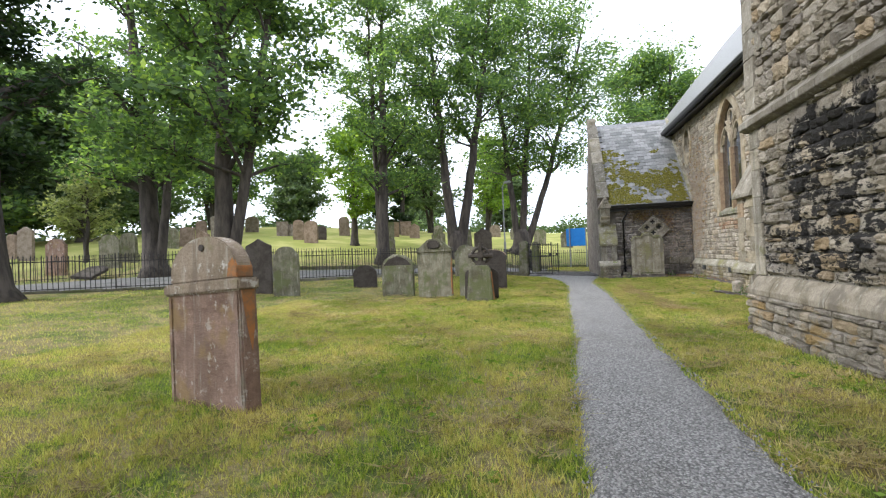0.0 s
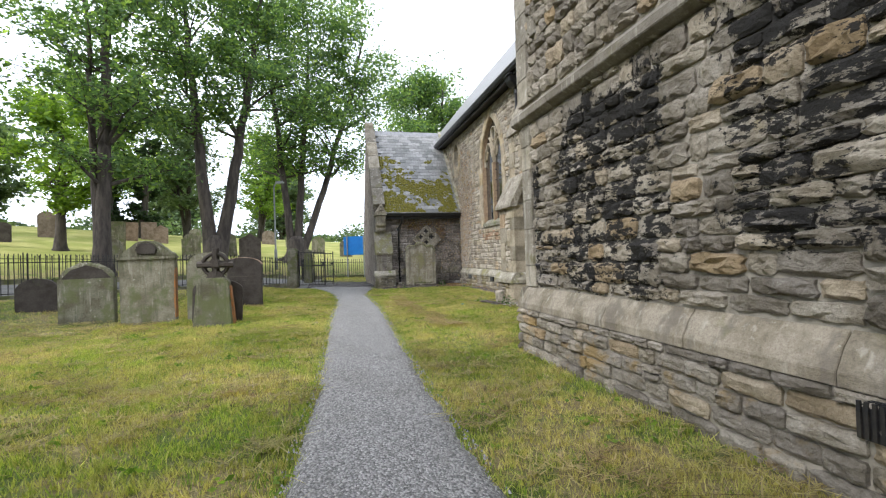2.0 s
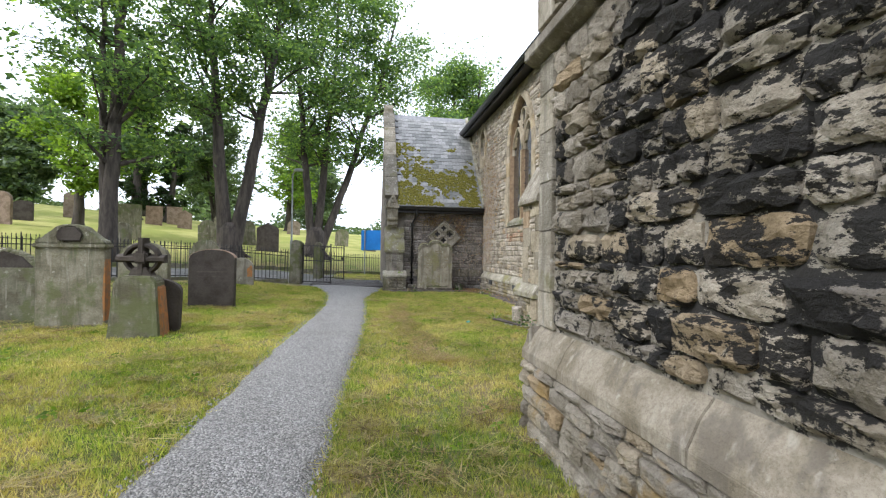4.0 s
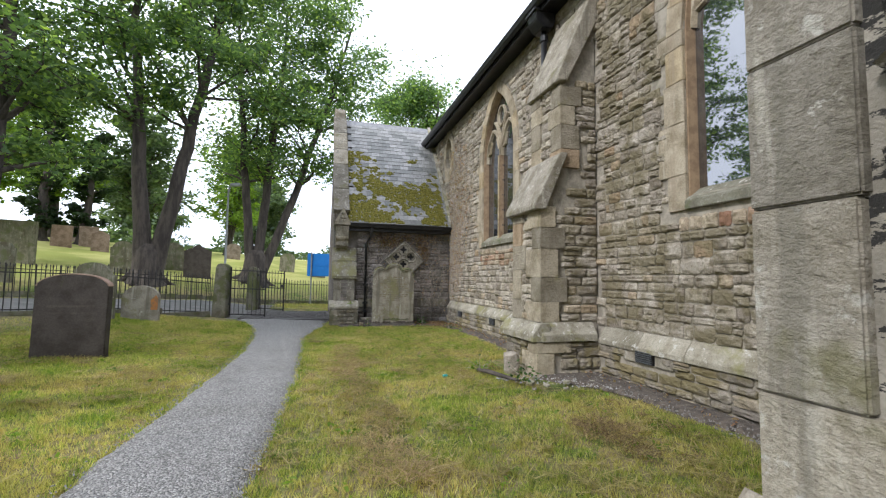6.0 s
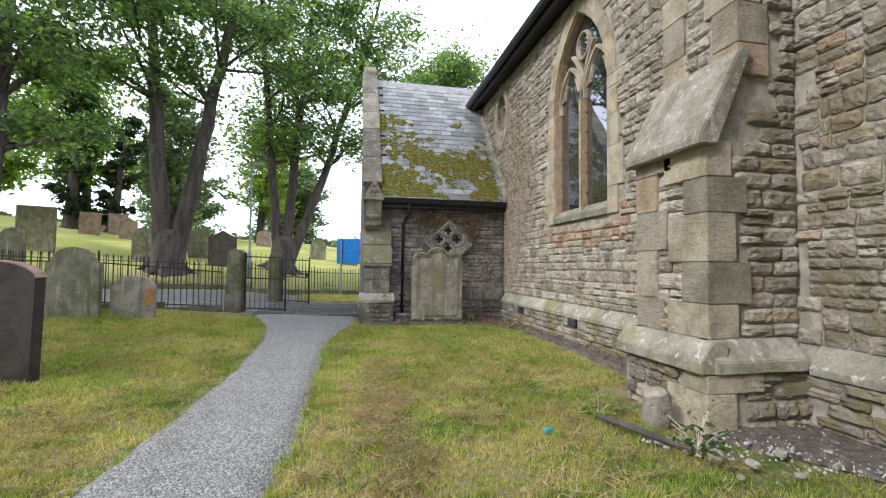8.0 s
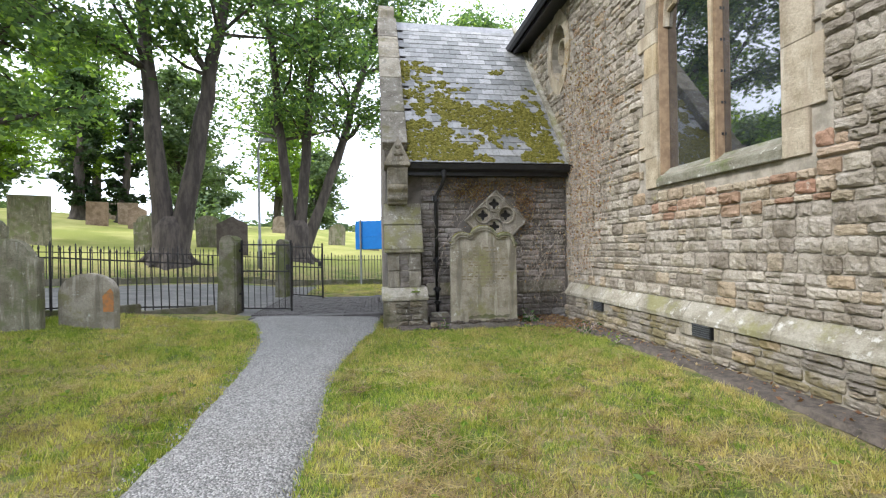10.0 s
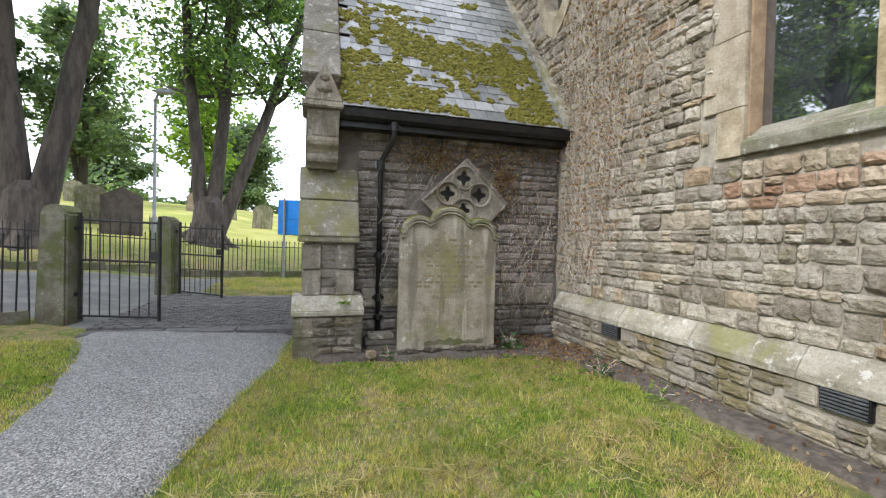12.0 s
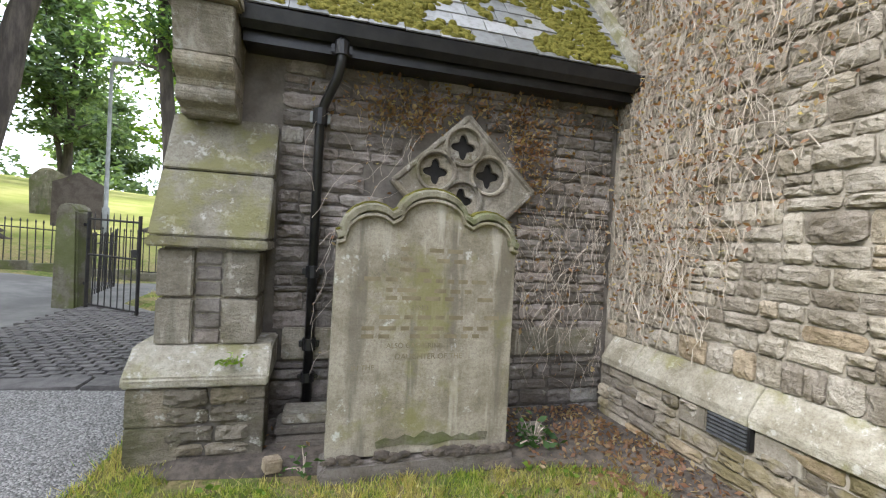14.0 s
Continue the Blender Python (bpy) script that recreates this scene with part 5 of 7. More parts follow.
for k, z in enumerate((1.4, 1.335, 1.27, 1.205, 1.14, 1.09, 0.97, 0.9, 0.85)):
    u = -0.42 if k > 2 else -0.2
    while u < (0.42 if k > 2 else 0.24):
        w = rl.uniform(0.04, 0.13)
        if rl.random() < 0.72:
            part("worn_lettering", boxed(u, u + w, -0.0516, -0.048, z, z + 0.026), M_INSCR, big)
        u += w + 0.03
big.matrix_basis = pose(-1.945, -0.8, 0.0, -1.5, 0.5, 1.5)

# gravestones on the slope behind the lane
H = "gravestones on the grassy slope"
SLOPE = [
    (-28.6, 15.2, 0.97, 1.27, "square", 2), (-28.1, 15.6, 0.55, 1.05, "round", 2), (-25.8, 13.2, 0.87, 1.66, "round", 3), (-23.8, 11.7, 1.1, 1.77, "round", 3), (-24.1, 13.8, 0.94, 1.17, "segment", 0),
    (-17.85, 12.2, 1.46, 2.0, "square", 1), (-15.9, 7.7, 0.74, 1.55, "shoulder", 1), (-20.1, 20.7, 1.07, 1.4, "square", 2), (-18.1, 21.1, 0.96, 1.42, "peak", 3), (-13.8, 13.1, 1.05, 1.64, "shoulder", 1),
    (-12.2, 15.8, 1.1, 1.63, "round", 1), (-10.5, 13.9, 1.34, 1.85, "peak", 0), (-11.0, 27.3, 1.15, 1.33, "round", 2), (-36.9, 0.1, 0.55, 1.49, "round", 2), (-35.4, -0.2, 0.85, 2.0, "peak", 2),
    (-29.8, -2.6, 0.92, 1.85, "shoulder", 4), (-28.8, -0.6, 1.0, 1.8, "shoulder", 1), (-29.1, 0.8, 0.94, 1.7, "round", 1), (-31.4, 6.1, 0.94, 1.48, "round", 1), (-31.2, 7.2, 1.05, 1.39, "square", 2),
    (-32.6, 11.6, 0.5, 1.9, "peak", 2), (-23.9, 17.9, 0.96, 1.77, "round", 2), (-19.6, 23.1, 1.09, 1.44, "square", 3), (-33.0, 17.0, 1.2, 1.5, "round", 2), (-36.0, 14.0, 1.0, 1.3, "round", 3), (-6.3, 22, 1.1, 1.4, "round", 1),
    (-8.6, 24.5, 1.1, 1.4, "shoulder", 1), (-4.0, 20, 1.0, 1.4, "round", 1), (-21.8, 26, 1.0, 1.4, "round", 2), (-16.4, 24, 0.9, 1.2, "round", 1), (-27.6, 4.6, 0.9, 1.5, "peak", 2)]
SM = (M_TOMB_DARK, M_TOMB_GREEN, M_TOMB_FAR, M_TOMB_PINK, M_TOMB_RED)
SN = ("dark weathered gravestone on the grassy slope", "mossy green gravestone on the grassy slope", "pale grey gravestone on the grassy slope", "pinkish sandstone gravestone on the grassy slope", "dark red sandstone gravestone on the grassy slope")
for x, y, w, h, style, k in SLOPE:
    headstone(x, y, w, h, style, SM[k], SN[k], rt.uniform(0, 22), rt.uniform(-4, 4), rt.uniform(-3, 3), 0.2, group=H, far=True)
slab_down = tagged(part("fallen_slab", prism(top_profile("round", 0.9, 1.3), "y", -0.07, 0.07, 0.01), M_TOMB_DARK), "dark fallen gravestone lying on the grass", "gravestone")
slab_down.matrix_basis = pose(-27.0, -3.4, hill(-27.0, -3.4) + 0.22, -72, 6, 20)

# ---- railings and gates ----
bar_me = {}


def bar_mesh(h):
    if h not in bar_me:
        bm = tube(bmesh.new(), [(0, 0, 0.0), (0, 0, h - 0.09)], 0.012, 6)
        tube(bm, [(0, 0, h - 0.09), (0, 0, h - 0.065), (0, 0, h - 0.05), (0, 0, h)], [0.0095, 0.019, 0.019, 0.002], 6)
        me = mesh_from("bar", bm)
        me.materials.append(M_IRON)
        bar_me[h] = me
    return bar_me[h]


def railing(pts, height, label, gap=0.135, every=2.6, limit=300):
    f = tagged(new("railing"), label, "railing")
    vs = [Vector((x, y, 0)) for x, y in pts]
    rest, made, run = bmesh.new(), 0, 0.0
    for a, b in zip(vs, vs[1:]):
        n = max(1, round((b - a).length / gap))
        for z in (0.14, height - 0.2):
            p, q = a + Z * (hill(a.x, a.y) + z), b + Z * (hill(b.x, b.y) + z)
            part("rail", bar(bmesh.new(), [p, q], (b - a).normalized().cross(Z), 0.028, 0.012), M_IRON, f)
        for i in range(n):
            p = a.lerp(b, i / n)
            z = (hill(a.x, a.y) * (1 - i / n) + hill(b.x, b.y) * i / n)
            run += (b - a).length / n
            if run > every:
                run = 0
                part("post", tube(bmesh.new(), [(p.x, p.y, z - 0.1), (p.x, p.y, z + height + 0.03), (p.x, p.y, z + height + 0.09)], [0.022, 0.022, 0.004], 8), M_IRON, f)
            elif made < limit:
                ob = new("bar", bar_mesh(height))
                ob.parent = f
                ob.matrix_basis = pose(p.x, p.y, z + 0.02, rt.uniform(-1, 1), rt.uniform(-1.2, 1.2), rt.uniform(0, 60))
                made += 1
            else:
                tube(rest, [(p.x, p.y, z + 0.02), (p.x, p.y, z + height - 0.05), (p.x, p.y, z + height)], [0.0095, 0.0095, 0.002], 4)
    if rest.verts:
        tagged(part("bars", rest, M_IRON, f), kind="stuff")
    else:
        rest.free()
    return f


railing([(-7.2, 1.6), (-9.4, 0.25), (-11.7, -1.0), (-14.4, -2.9), (-17.8, -5.75), (-21.2, -8.7), (-25, -12), (-30, -16)], 1.22, "black iron railings with pointed bars along the lawn")


def kerb_run(kp, label, wide, high):
    kerb = structure(new("kerb"), label, "kerb")
    for (xa, ya), (xb, yb) in zip(kp, kp[1:]):
        ln = math.hypot(xb - xa, yb - ya)
        n = max(1, round(ln / 1.1))
        for i in range(n):
            p = Vector((xa, ya, 0)).lerp(Vector((xb, yb, 0)), (i + 0.5) / n)
            ob = part("kerb_stone", boxed(-ln / n / 2 + 0.004, ln / n / 2 - 0.004, -wide / 2, wide / 2, -0.2, high, bevel=0.012), M_WOODPOST, kerb)
            ob.matrix_basis = pose(p.x, p.y, hill(p.x, p.y), 0, 0, math.degrees(math.atan2(yb - ya, xb - xa)))


kerb_run([(-7.2, 1.6), (-9.4, 0.25), (-11.7, -1.0), (-14.4, -2.9), (-17.8, -5.75), (-21.2, -8.7), (-25, -12), (-30, -16)], "low dark stone kerb under the iron railings", 0.18, 0.1)
kerb_run([(2.0, 12.05), (-2.5, 10.55), (-5, 9.75), (-8, 8.75), (-10.8, 7.85), (-14, 5.8), (-18, 3.25), (-23, 0.05)], "dark mossy stone kerb along the far side of the lane", 0.2, 0.2)
railing([(2.0, 12.2), (-2.5, 10.7), (-5, 9.9), (-8, 8.9), (-10.8, 8.0), (-14, 5.95), (-18, 3.4), (-23, 0.2), (-29, -3.7), (-38, -9.5)], 1.18, "black iron railings along the far side of the lane")


def gate_leaf(p, q, height, label):
    g = tagged(new("gate"), label, "gate", group="pair of churchyard gates")
    a, b = Vector((*p, hill(*p) + 0.06)), Vector((*q, hill(*q) + 0.06))
    nrm_ = (b - a).normalized().cross(Z)
    for e in (a, b):
        part("stile", bar(bmesh.new(), [e, e + Z * height], nrm_, 0.045, 0.04), M_IRON, g)
    for z in (0.05, height * 0.56, height - 0.1):
        part("rail", bar(bmesh.new(), [a + Z * z, b + Z * z], nrm_, 0.032, 0.016), M_IRON, g)
    n = 8
    for i in range(1, n):
        c = a.lerp(b, i / n)
        part("bar", tube(bmesh.new(), [c + Z * 0.04, c + Z * (height - 0.04), c + Z * (height + 0.02)], [0.009, 0.009, 0.002], 6), M_IRON, g)
    part("latch", boxed(b.x - 0.1, b.x - 0.02, b.y - 0.02, b.y + 0.03, b.z + height * 0.58, b.z + height * 0.66, bevel=0.006), M_IRON, g)
    return g


def gatepost(x, y, label, w=0.4, h=1.68, tip=0.0):
    g = tagged(new("gatepost"), label, "gatepost", group="pair of gateposts")
    pr = [(-w / 2 - 0.02, -0.2), (-w / 2, h * 0.5), (-w / 2 + 0.02, h - 0.1), (-w * 0.22, h), (w * 0.24, h - 0.02), (w / 2 - 0.01, h - 0.12), (w / 2 + 0.01, h * 0.4), (w / 2 + 0.03, -0.2)]
    part("shaft", prism(pr, "y", -0.17, 0.17, 0.03), M_WOODPOST, g)
    for z in (0.4, h - 0.35):
        part("hinge", boxed(w / 2 - 0.02, w / 2 + 0.035, -0.04, 0.04, z, z + 0.05, bevel=0.008), M_IRON, g)
    g.matrix_basis = pose(x, y, hill(x, y), 0, tip, -14)
    return g


gatepost(-6.92, 1.72, "mossy weathered stone gatepost by the railings", tip=1.5)
gatepost(-6.4, 4.75, "mossy stone gatepost across the gateway", w=0.36)
gate_leaf((-6.66, 1.68), (-5.62, 1.5), 1.52, "black iron gate leaf standing half open")
gate_leaf((-6.15, 4.62), (-5.25, 4.05), 1.5, "black iron gate leaf standing open")
railing([(-6.55, 4.95), (-6.9, 7.6)], 1.2, "short black iron railing behind the gatepost")

# lamp post, sign on a post
lamp = tagged(new("street_lamp"), "slim grey street lamp on the far side of the lane", "street lamp")
zl = hill(-8.6, 11.2)
part("pole", tube(bmesh.new(), [(-8.6, 11.2, zl), (-8.6, 11.2, zl + 1.2), (-8.6, 11.2, zl + 1.25), (-8.6, 11.2, zl + 5.1), (-8.5, 11.1, zl + 5.3), (-8.3, 10.95, zl + 5.35)], [0.09, 0.09, 0.055, 0.045, 0.04, 0.03], 10), M_GALV, lamp, smooth=True)
part("lantern", prism([(-8.5, 5.27), (-8.0, 5.3), (-7.95, 5.38), (-8.05, 5.46), (-8.45, 5.42)], "y", 10.8, 11.05, 0.02), M_GALV, lamp).location.z = zl
sign = tagged(new("notice_board"), "blue notice board on two grey posts", "sign")
for x, y in ((-4.35, 9.02), (-3.4, 8.72)):
    part("post", tube(bmesh.new(), [(x, y, 0), (x, y, 2.62)], 0.038, 8), M_GALV, sign)
bm = bmesh.new()
box(bm, -0.62, 0.62, -0.03, 0.03, 1.45, 2.56, bevel=0.02)
board = part("board", bm, M_BLUE, sign, "bright blue panel")
board.matrix_basis = pose(-3.95, 8.98, 0, 0, 0, -17)
part("batten", boxed(-0.6, 0.6, -0.05, -0.028, 1.95, 2.02), M_BLUE, board)

# ---- trees ----


def tree(x, y, stems, height, crown_lo, spread, leaves, label, leaf=M_LEAF, size=0.123, seed=0, twist=0.5, bole=None):
    """A tree of one or more stems (lean x, lean y, radius at the base), limbs off each, and leaves in clusters round the limbs' ends."""
    r = random.Random(seed)
    t = tagged(new("tree"), label, "tree")
    z0 = hill(x, y)
    bm = bmesh.new()
    tips = []
    for lx, ly, rad in stems:
        pts, radii, p = [], [], Vector((x + lx * 0.05, y + ly * 0.05, z0 - 0.3))
        n = 20
        for i in range(n + 1):
            f = i / n
            bend = f ** 0.85
            pts.append(Vector((x + lx * bend + r.uniform(-1, 1) * 0.12 * f * twist * 2, y + ly * bend + r.uniform(-1, 1) * 0.12 * f * twist * 2, z0 - 0.3 + height * f)))
            flare = 1 + 0.35 * max(0, 1 - f * 8) + 0.7 * max(0, 1 - f * 20)
            radii.append(rad * flare * (1 - 0.82 * f))
        tube(bm, pts, radii, 10)
        for i in range(5 if crown_lo > 1 else 2, n + 1, 2):
            f = i / n
            if height * f < crown_lo * 0.8:
                continue
            for _ in range(3 if i < n else 4):
                a = r.uniform(0, math.tau)
                ln = spread * r.uniform(0.45, 1.0) * (1.0 - 0.55 * max(0, f - 0.45))
                d = Vector((math.cos(a), math.sin(a), r.uniform(0.3, 1.25))).normalized()
                b0, q = pts[i], [pts[i]]
                for k in range(1, 5):
                    q.append(b0 + d * ln * k / 4 + Vector((r.uniform(-1, 1), r.uniform(-1, 1), r.uniform(-0.6, 0.5) + (-0.25 * k / 4 if k > 2 else 0.2))) * 0.13 * ln * k / 4)
                br = radii[i] * 0.42
                tube(bm, q, [br, br * 0.75, br * 0.5, br * 0.3, br * 0.12], 5, cap=False)
                for k in (2, 3, 4):
                    tips.append(q[k])
                    for _ in range(2):
                        e = q[k] + Vector((r.uniform(-1, 1), r.uniform(-1, 1), r.uniform(-0.5, 0.6))) * ln * 0.32
                        tube(bm, [q[k], q[k].lerp(e, 0.5) + Vector((0, 0, 0.06)), e], [br * 0.3, br * 0.2, br * 0.06], 4, cap=False)
                        tips.append(e)
    if bole:
        rad, top = bole
        cx, cy = sum(a for a, _, _ in stems) / len(stems) * 0.06, sum(b for _, b, _ in stems) / len(stems) * 0.06
        tube(bm, [(x, y, z0 - 0.5), (x, y, z0 - 0.1), (x, y, z0 + 0.25), (x + cx * 0.5, y + cy * 0.5, z0 + 0.8), (x + cx, y + cy, z0 + top * 0.8), (x + cx, y + cy, z0 + top)], [rad * 1.9, rad * 1.6, rad * 1.2, rad, rad * 0.95, rad * 0.55], 14)
        for k in range(6):
            a = k * math.tau / 6 + r.uniform(-0.3, 0.3)
            d = Vector((math.cos(a), math.sin(a), 0))
            ends = [Vector((x, y, z0)) + d * rad * q for q in (0.75, 1.35, 2.1, 2.9)]
            tube(bm, [(e.x, e.y, hill(e.x, e.y) + h) for e, h in zip(ends, (0.5, 0.08, -0.1, -0.3))], [rad * 0.36, rad * 0.32, rad * 0.22, rad * 0.1], 7)
    part("trunk", bm, M_BARK, t, smooth=True)
    tips = [p for p in tips if p.z > z0 + crown_lo * 0.75]
    g = np.random.RandomState(seed + 77)
    per = max(1, leaves // max(1, len(tips)))
    c = np.repeat(np.array([tuple(p) for p in tips]), per, axis=0)
    n = len(c)
    scale = np.repeat(g.uniform(0.35, 1.0, len(tips)), per)[:, None]
    off = g.normal(0, 1, (n, 3)) * np.array([0.56, 0.56, 0.3]) * scale * (spread / 4.2)
    c = c + off
    part("crown", leaf_mesh("crown", c, size, g), leaf, t)
    return t


def leaf_mesh(name, c, size, g, flat=0.55):
    """Small pointed leaves, folded a little, one at each centre."""
    n = len(c)
    d = g.normal(0, 1, (n, 3)) * np.array([1, 1, flat])
    d /= np.linalg.norm(d, axis=1)[:, None]
    s = np.cross(d, g.normal(0, 1, (n, 3)))
    s /= np.linalg.norm(s, axis=1)[:, None]
    up_ = np.cross(d, s)
    k = size * g.uniform(0.6, 1.4, (n, 1))
    v = np.stack([c - d * k, c + s * k * 0.5 + up_ * k * 0.15, c + d * k, c - s * k * 0.5 + up_ * k * 0.15], 1).reshape(-1, 3)
    me = bpy.data.meshes.new(name)
    me.vertices.add(4 * n)
    me.loops.add(4 * n)
    me.polygons.add(n)
    me.vertices.foreach_set("co", v.astype(np.float32).ravel())
    me.loops.foreach_set("vertex_index", np.arange(4 * n, dtype=np.int32))
    me.polygons.foreach_set("loop_start", np.arange(0, 4 * n, 4, dtype=np.int32))
    me.update(calc_edges=True)
    return me


tree(-23.6, -2.7, [(-1.8, 0.6, 0.46), (1.8, 0.5, 0.22)], 17, 4.0, 4.6, 22000, "tall broadleaf tree behind the railings", seed=1)
tree(-17.3, -5.95, [(0.3, 0.2, 0.37), (3.0, 0.6, 0.23)], 17, 4.2, 4.6, 27000, "tall forked broadleaf tree behind the railings", seed=2, bole=(0.5, 1.5))
tree(-15.8, 6.25, [(0.5, 0.3, 0.36), (-0.6, 0.4, 0.22)], 18, 5.0, 4.4, 17000, "slender tall broadleaf tree beside the lane", seed=3)
tree(-12.0, 10.9, [(-1.5, 0.3, 0.42), (3.0, 0.8, 0.42)], 18, 8.8, 5.4, 26000, "forked broadleaf tree with two dark stems", seed=4, bole=(0.6, 1.9))
tree(-7.7, 14.6, [(-1.6, 0.5, 0.3), (1.4, 1, 0.32), (5.6, 1.5, 0.3)], 18, 6.2, 6.5, 36000, "spreading three-stemmed broadleaf tree on the slope", seed=5, bole=(0.62, 1.9))
tree(6.0, 26.0, [(0.5, 0, 0.5), (-2, 1, 0.35)], 17, 3.5, 7.5, 40000, "broad leafy tree behind the church", seed=6, size=0.15)
tree(-20.6, -10.9, [(-0.3, 0, 0.48), (-1.4, 0.6, 0.3)], 13, 2.2, 3.0, 20000, "dark evergreen yew at the lawn's edge", leaf=M_LEAF_DARK, size=0.1, seed=7)
tree(-20.5, 12.5, [(0.2, 0, 0.3)], 8.5, 2.2, 3.2, 9000, "young bright green tree on the slope", leaf=M_LEAF_BRIGHT, seed=8)
tree(-22.5, 23.0, [(0.3, 0, 0.4)], 9, 0.9, 1.8, 7000, "dark ivy-clad tree on the slope", leaf=M_LEAF_DARK, seed=13, size=0.14)
tree(-20.6, 24.2, [(0.8, 0, 0.35)], 8, 0.9, 1.6, 6000, "dark ivy-clad tree on the slope", leaf=M_LEAF_DARK, seed=14, size=0.14)
tree(-19, 31, [(0.4, 0, 0.3), (-1.5, 0, 0.2)], 12, 2.5, 4.2, 9000, "pale green tree on the slope", leaf=M_LEAF_HAZE, seed=15, size=0.2)
tree(-12.5, 33, [(0.4, 0, 0.3), (1.5, 0, 0.2)], 11, 2.5, 4.0, 9000, "pale green tree on the slope", leaf=M_LEAF_BRIGHT, seed=16, size=0.18)
tree(-33, 14, [(0.4, 0, 0.35), (-1.5, 0, 0.2)], 12, 2.4, 4.4, 12000, "leafy green tree among the gravestones", leaf=M_LEAF, seed=18, size=0.17)
tree(-24.0, 27.5, [(0.4, 0, 0.35), (-2, 0, 0.25)], 13, 3.0, 4.6, 14000, "bright green tree on the slope", leaf=M_LEAF_BRIGHT, seed=9, size=0.16)
tree(-40, 20, [(0.4, 0, 0.35), (-2, 0, 0.25)], 12, 2.0, 4.6, 12000, "leafy tree on the slope", seed=10, size=0.18)
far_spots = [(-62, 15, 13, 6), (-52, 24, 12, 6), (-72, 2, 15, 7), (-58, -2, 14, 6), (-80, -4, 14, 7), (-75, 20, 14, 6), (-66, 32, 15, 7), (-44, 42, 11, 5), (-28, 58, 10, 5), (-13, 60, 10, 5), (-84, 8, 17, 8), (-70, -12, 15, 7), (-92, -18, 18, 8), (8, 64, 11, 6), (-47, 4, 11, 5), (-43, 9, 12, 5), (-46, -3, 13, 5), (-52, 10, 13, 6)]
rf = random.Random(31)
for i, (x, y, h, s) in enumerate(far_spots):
    m = (M_LEAF_HAZE, M_LEAF_HAZE, M_LEAF, M_LEAF_HAZE)[i % 4]
    lb = ("distant broadleaf tree with haze put into its leaf colour", "distant green tree on the crest", "darker distant broadleaf tree", "distant broadleaf tree with haze put into its leaf colour")[i % 4]
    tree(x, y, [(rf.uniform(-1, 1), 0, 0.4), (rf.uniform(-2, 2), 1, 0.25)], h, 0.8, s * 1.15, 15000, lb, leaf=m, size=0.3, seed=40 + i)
tree(-31.5, 0.2, [(0.3, 0, 0.14), (-0.5, 0.2, 0.1)], 5.6, 1.2, 1.9, 6000, "small pale silvery tree among the gravestones", leaf=M_LEAF_PALE, seed=93, size=0.1)
# trees behind the walker, which close the churchyard
tree(-14, -34, [(0.5, 0, 0.5), (2, 0, 0.3)], 16, 3, 5.5, 9000, "leafy tree behind the walk", seed=90, size=0.2)
tree(-24, -26, [(0.5, 0, 0.5), (-2, 0, 0.3)], 17, 3, 6, 9000, "leafy tree beside the lawn", seed=91, size=0.2)

# a belt of bushes and small trees along the crest
gw = np.random.RandomState(61)
bushes = []
for u in np.linspace(0, 1, 150):
    x, y = -104 + 118 * u + gw.normal(0, 2), -22 + 100 * u + 14 * math.sin(u * 3) + gw.normal(0, 4)
    h, w = gw.uniform(1.0, 4.2) * (0.35 + 0.75 * math.sin(u * 23) ** 2), gw.uniform(1.5, 3.2)
    for _ in range(int(34 * w * h / 6) + 60):
        a = gw.normal(0, 1, 3)
        a /= np.linalg.norm(a)
        f = gw.uniform(0.55, 1.0)
        bushes.append((x + a[0] * w * f, y + a[1] * w * f, hill(x, y) + h * 0.5 + a[2] * h * 0.55 * f))
tagged(part("far_wood", leaf_mesh("far_wood", np.array(bushes), 0.34, gw), M_LEAF_HAZE), "belt of distant bushes and trees with haze in the leaf colour", "woodland", kind="stuff")

# ---- stones of the church walls ----
rm = random.Random(101)
keep = lambda u, z, w, h: not (z < 0.82)
st = courses(6.75, 0.84, 2.86, 0.1, 0.21, 0.15, 0.46, rm)
lay(block, "stone", st, (NX, NEAR_Y - 7.0, 0), (0, 1, 0), (-1, 0, 0), M_NEAR, 0.065, 0.007, rm, lambda u, z: u > 2.4, ROUGH, label="rough sooty rubble stonework")
st = courses(6.75, 3.12, 6.6, 0.1, 0.2, 0.14, 0.4, rm)
lay(block, "stone", st, (NX, NEAR_Y - 7.0, 0), (0, 1, 0), (-1, 0, 0), M_NEAR, 0.065, 0.008, rm, lambda u, z: False, ROUGH, label="rough grey stonework above the string course")
st = courses(7.1, -0.05, 0.55, 0.09, 0.18, 0.14, 0.42, rm)
lay(nplinth, "stone", st, (NX - 0.1, NEAR_Y - 7.0, 0), (0, 1, 0), (-1, 0, 0), M_NEAR_FOOT, 0.06, 0.008, rm, label="rough stones below the plinth")


def nave_keep(u, z, w, h):
    y0, y1 = NEAR_Y + u - w / 2, NEAR_Y + u + w / 2
    if B0 < (y0 + y1) / 2 < B1 and z < 5.2:
        return False
    for y in (y0 + 0.03, (y0 + y1) / 2, y1 - 0.03):
        for zz in (z - h * 0.4, z + h * 0.4):
            if in_window(y, zz, 0.26 if z > W_SPRING else 0.27) or in_oval(y, zz, 0.2):
                return False
    if y1 > 0.0 and z < VE + max(0, (y1 + 0.3)) * (RZ - VE) / (RY + 0.3) - 0.2:
        return y0 < -0.05 and z < VE + 3 and False
    return True


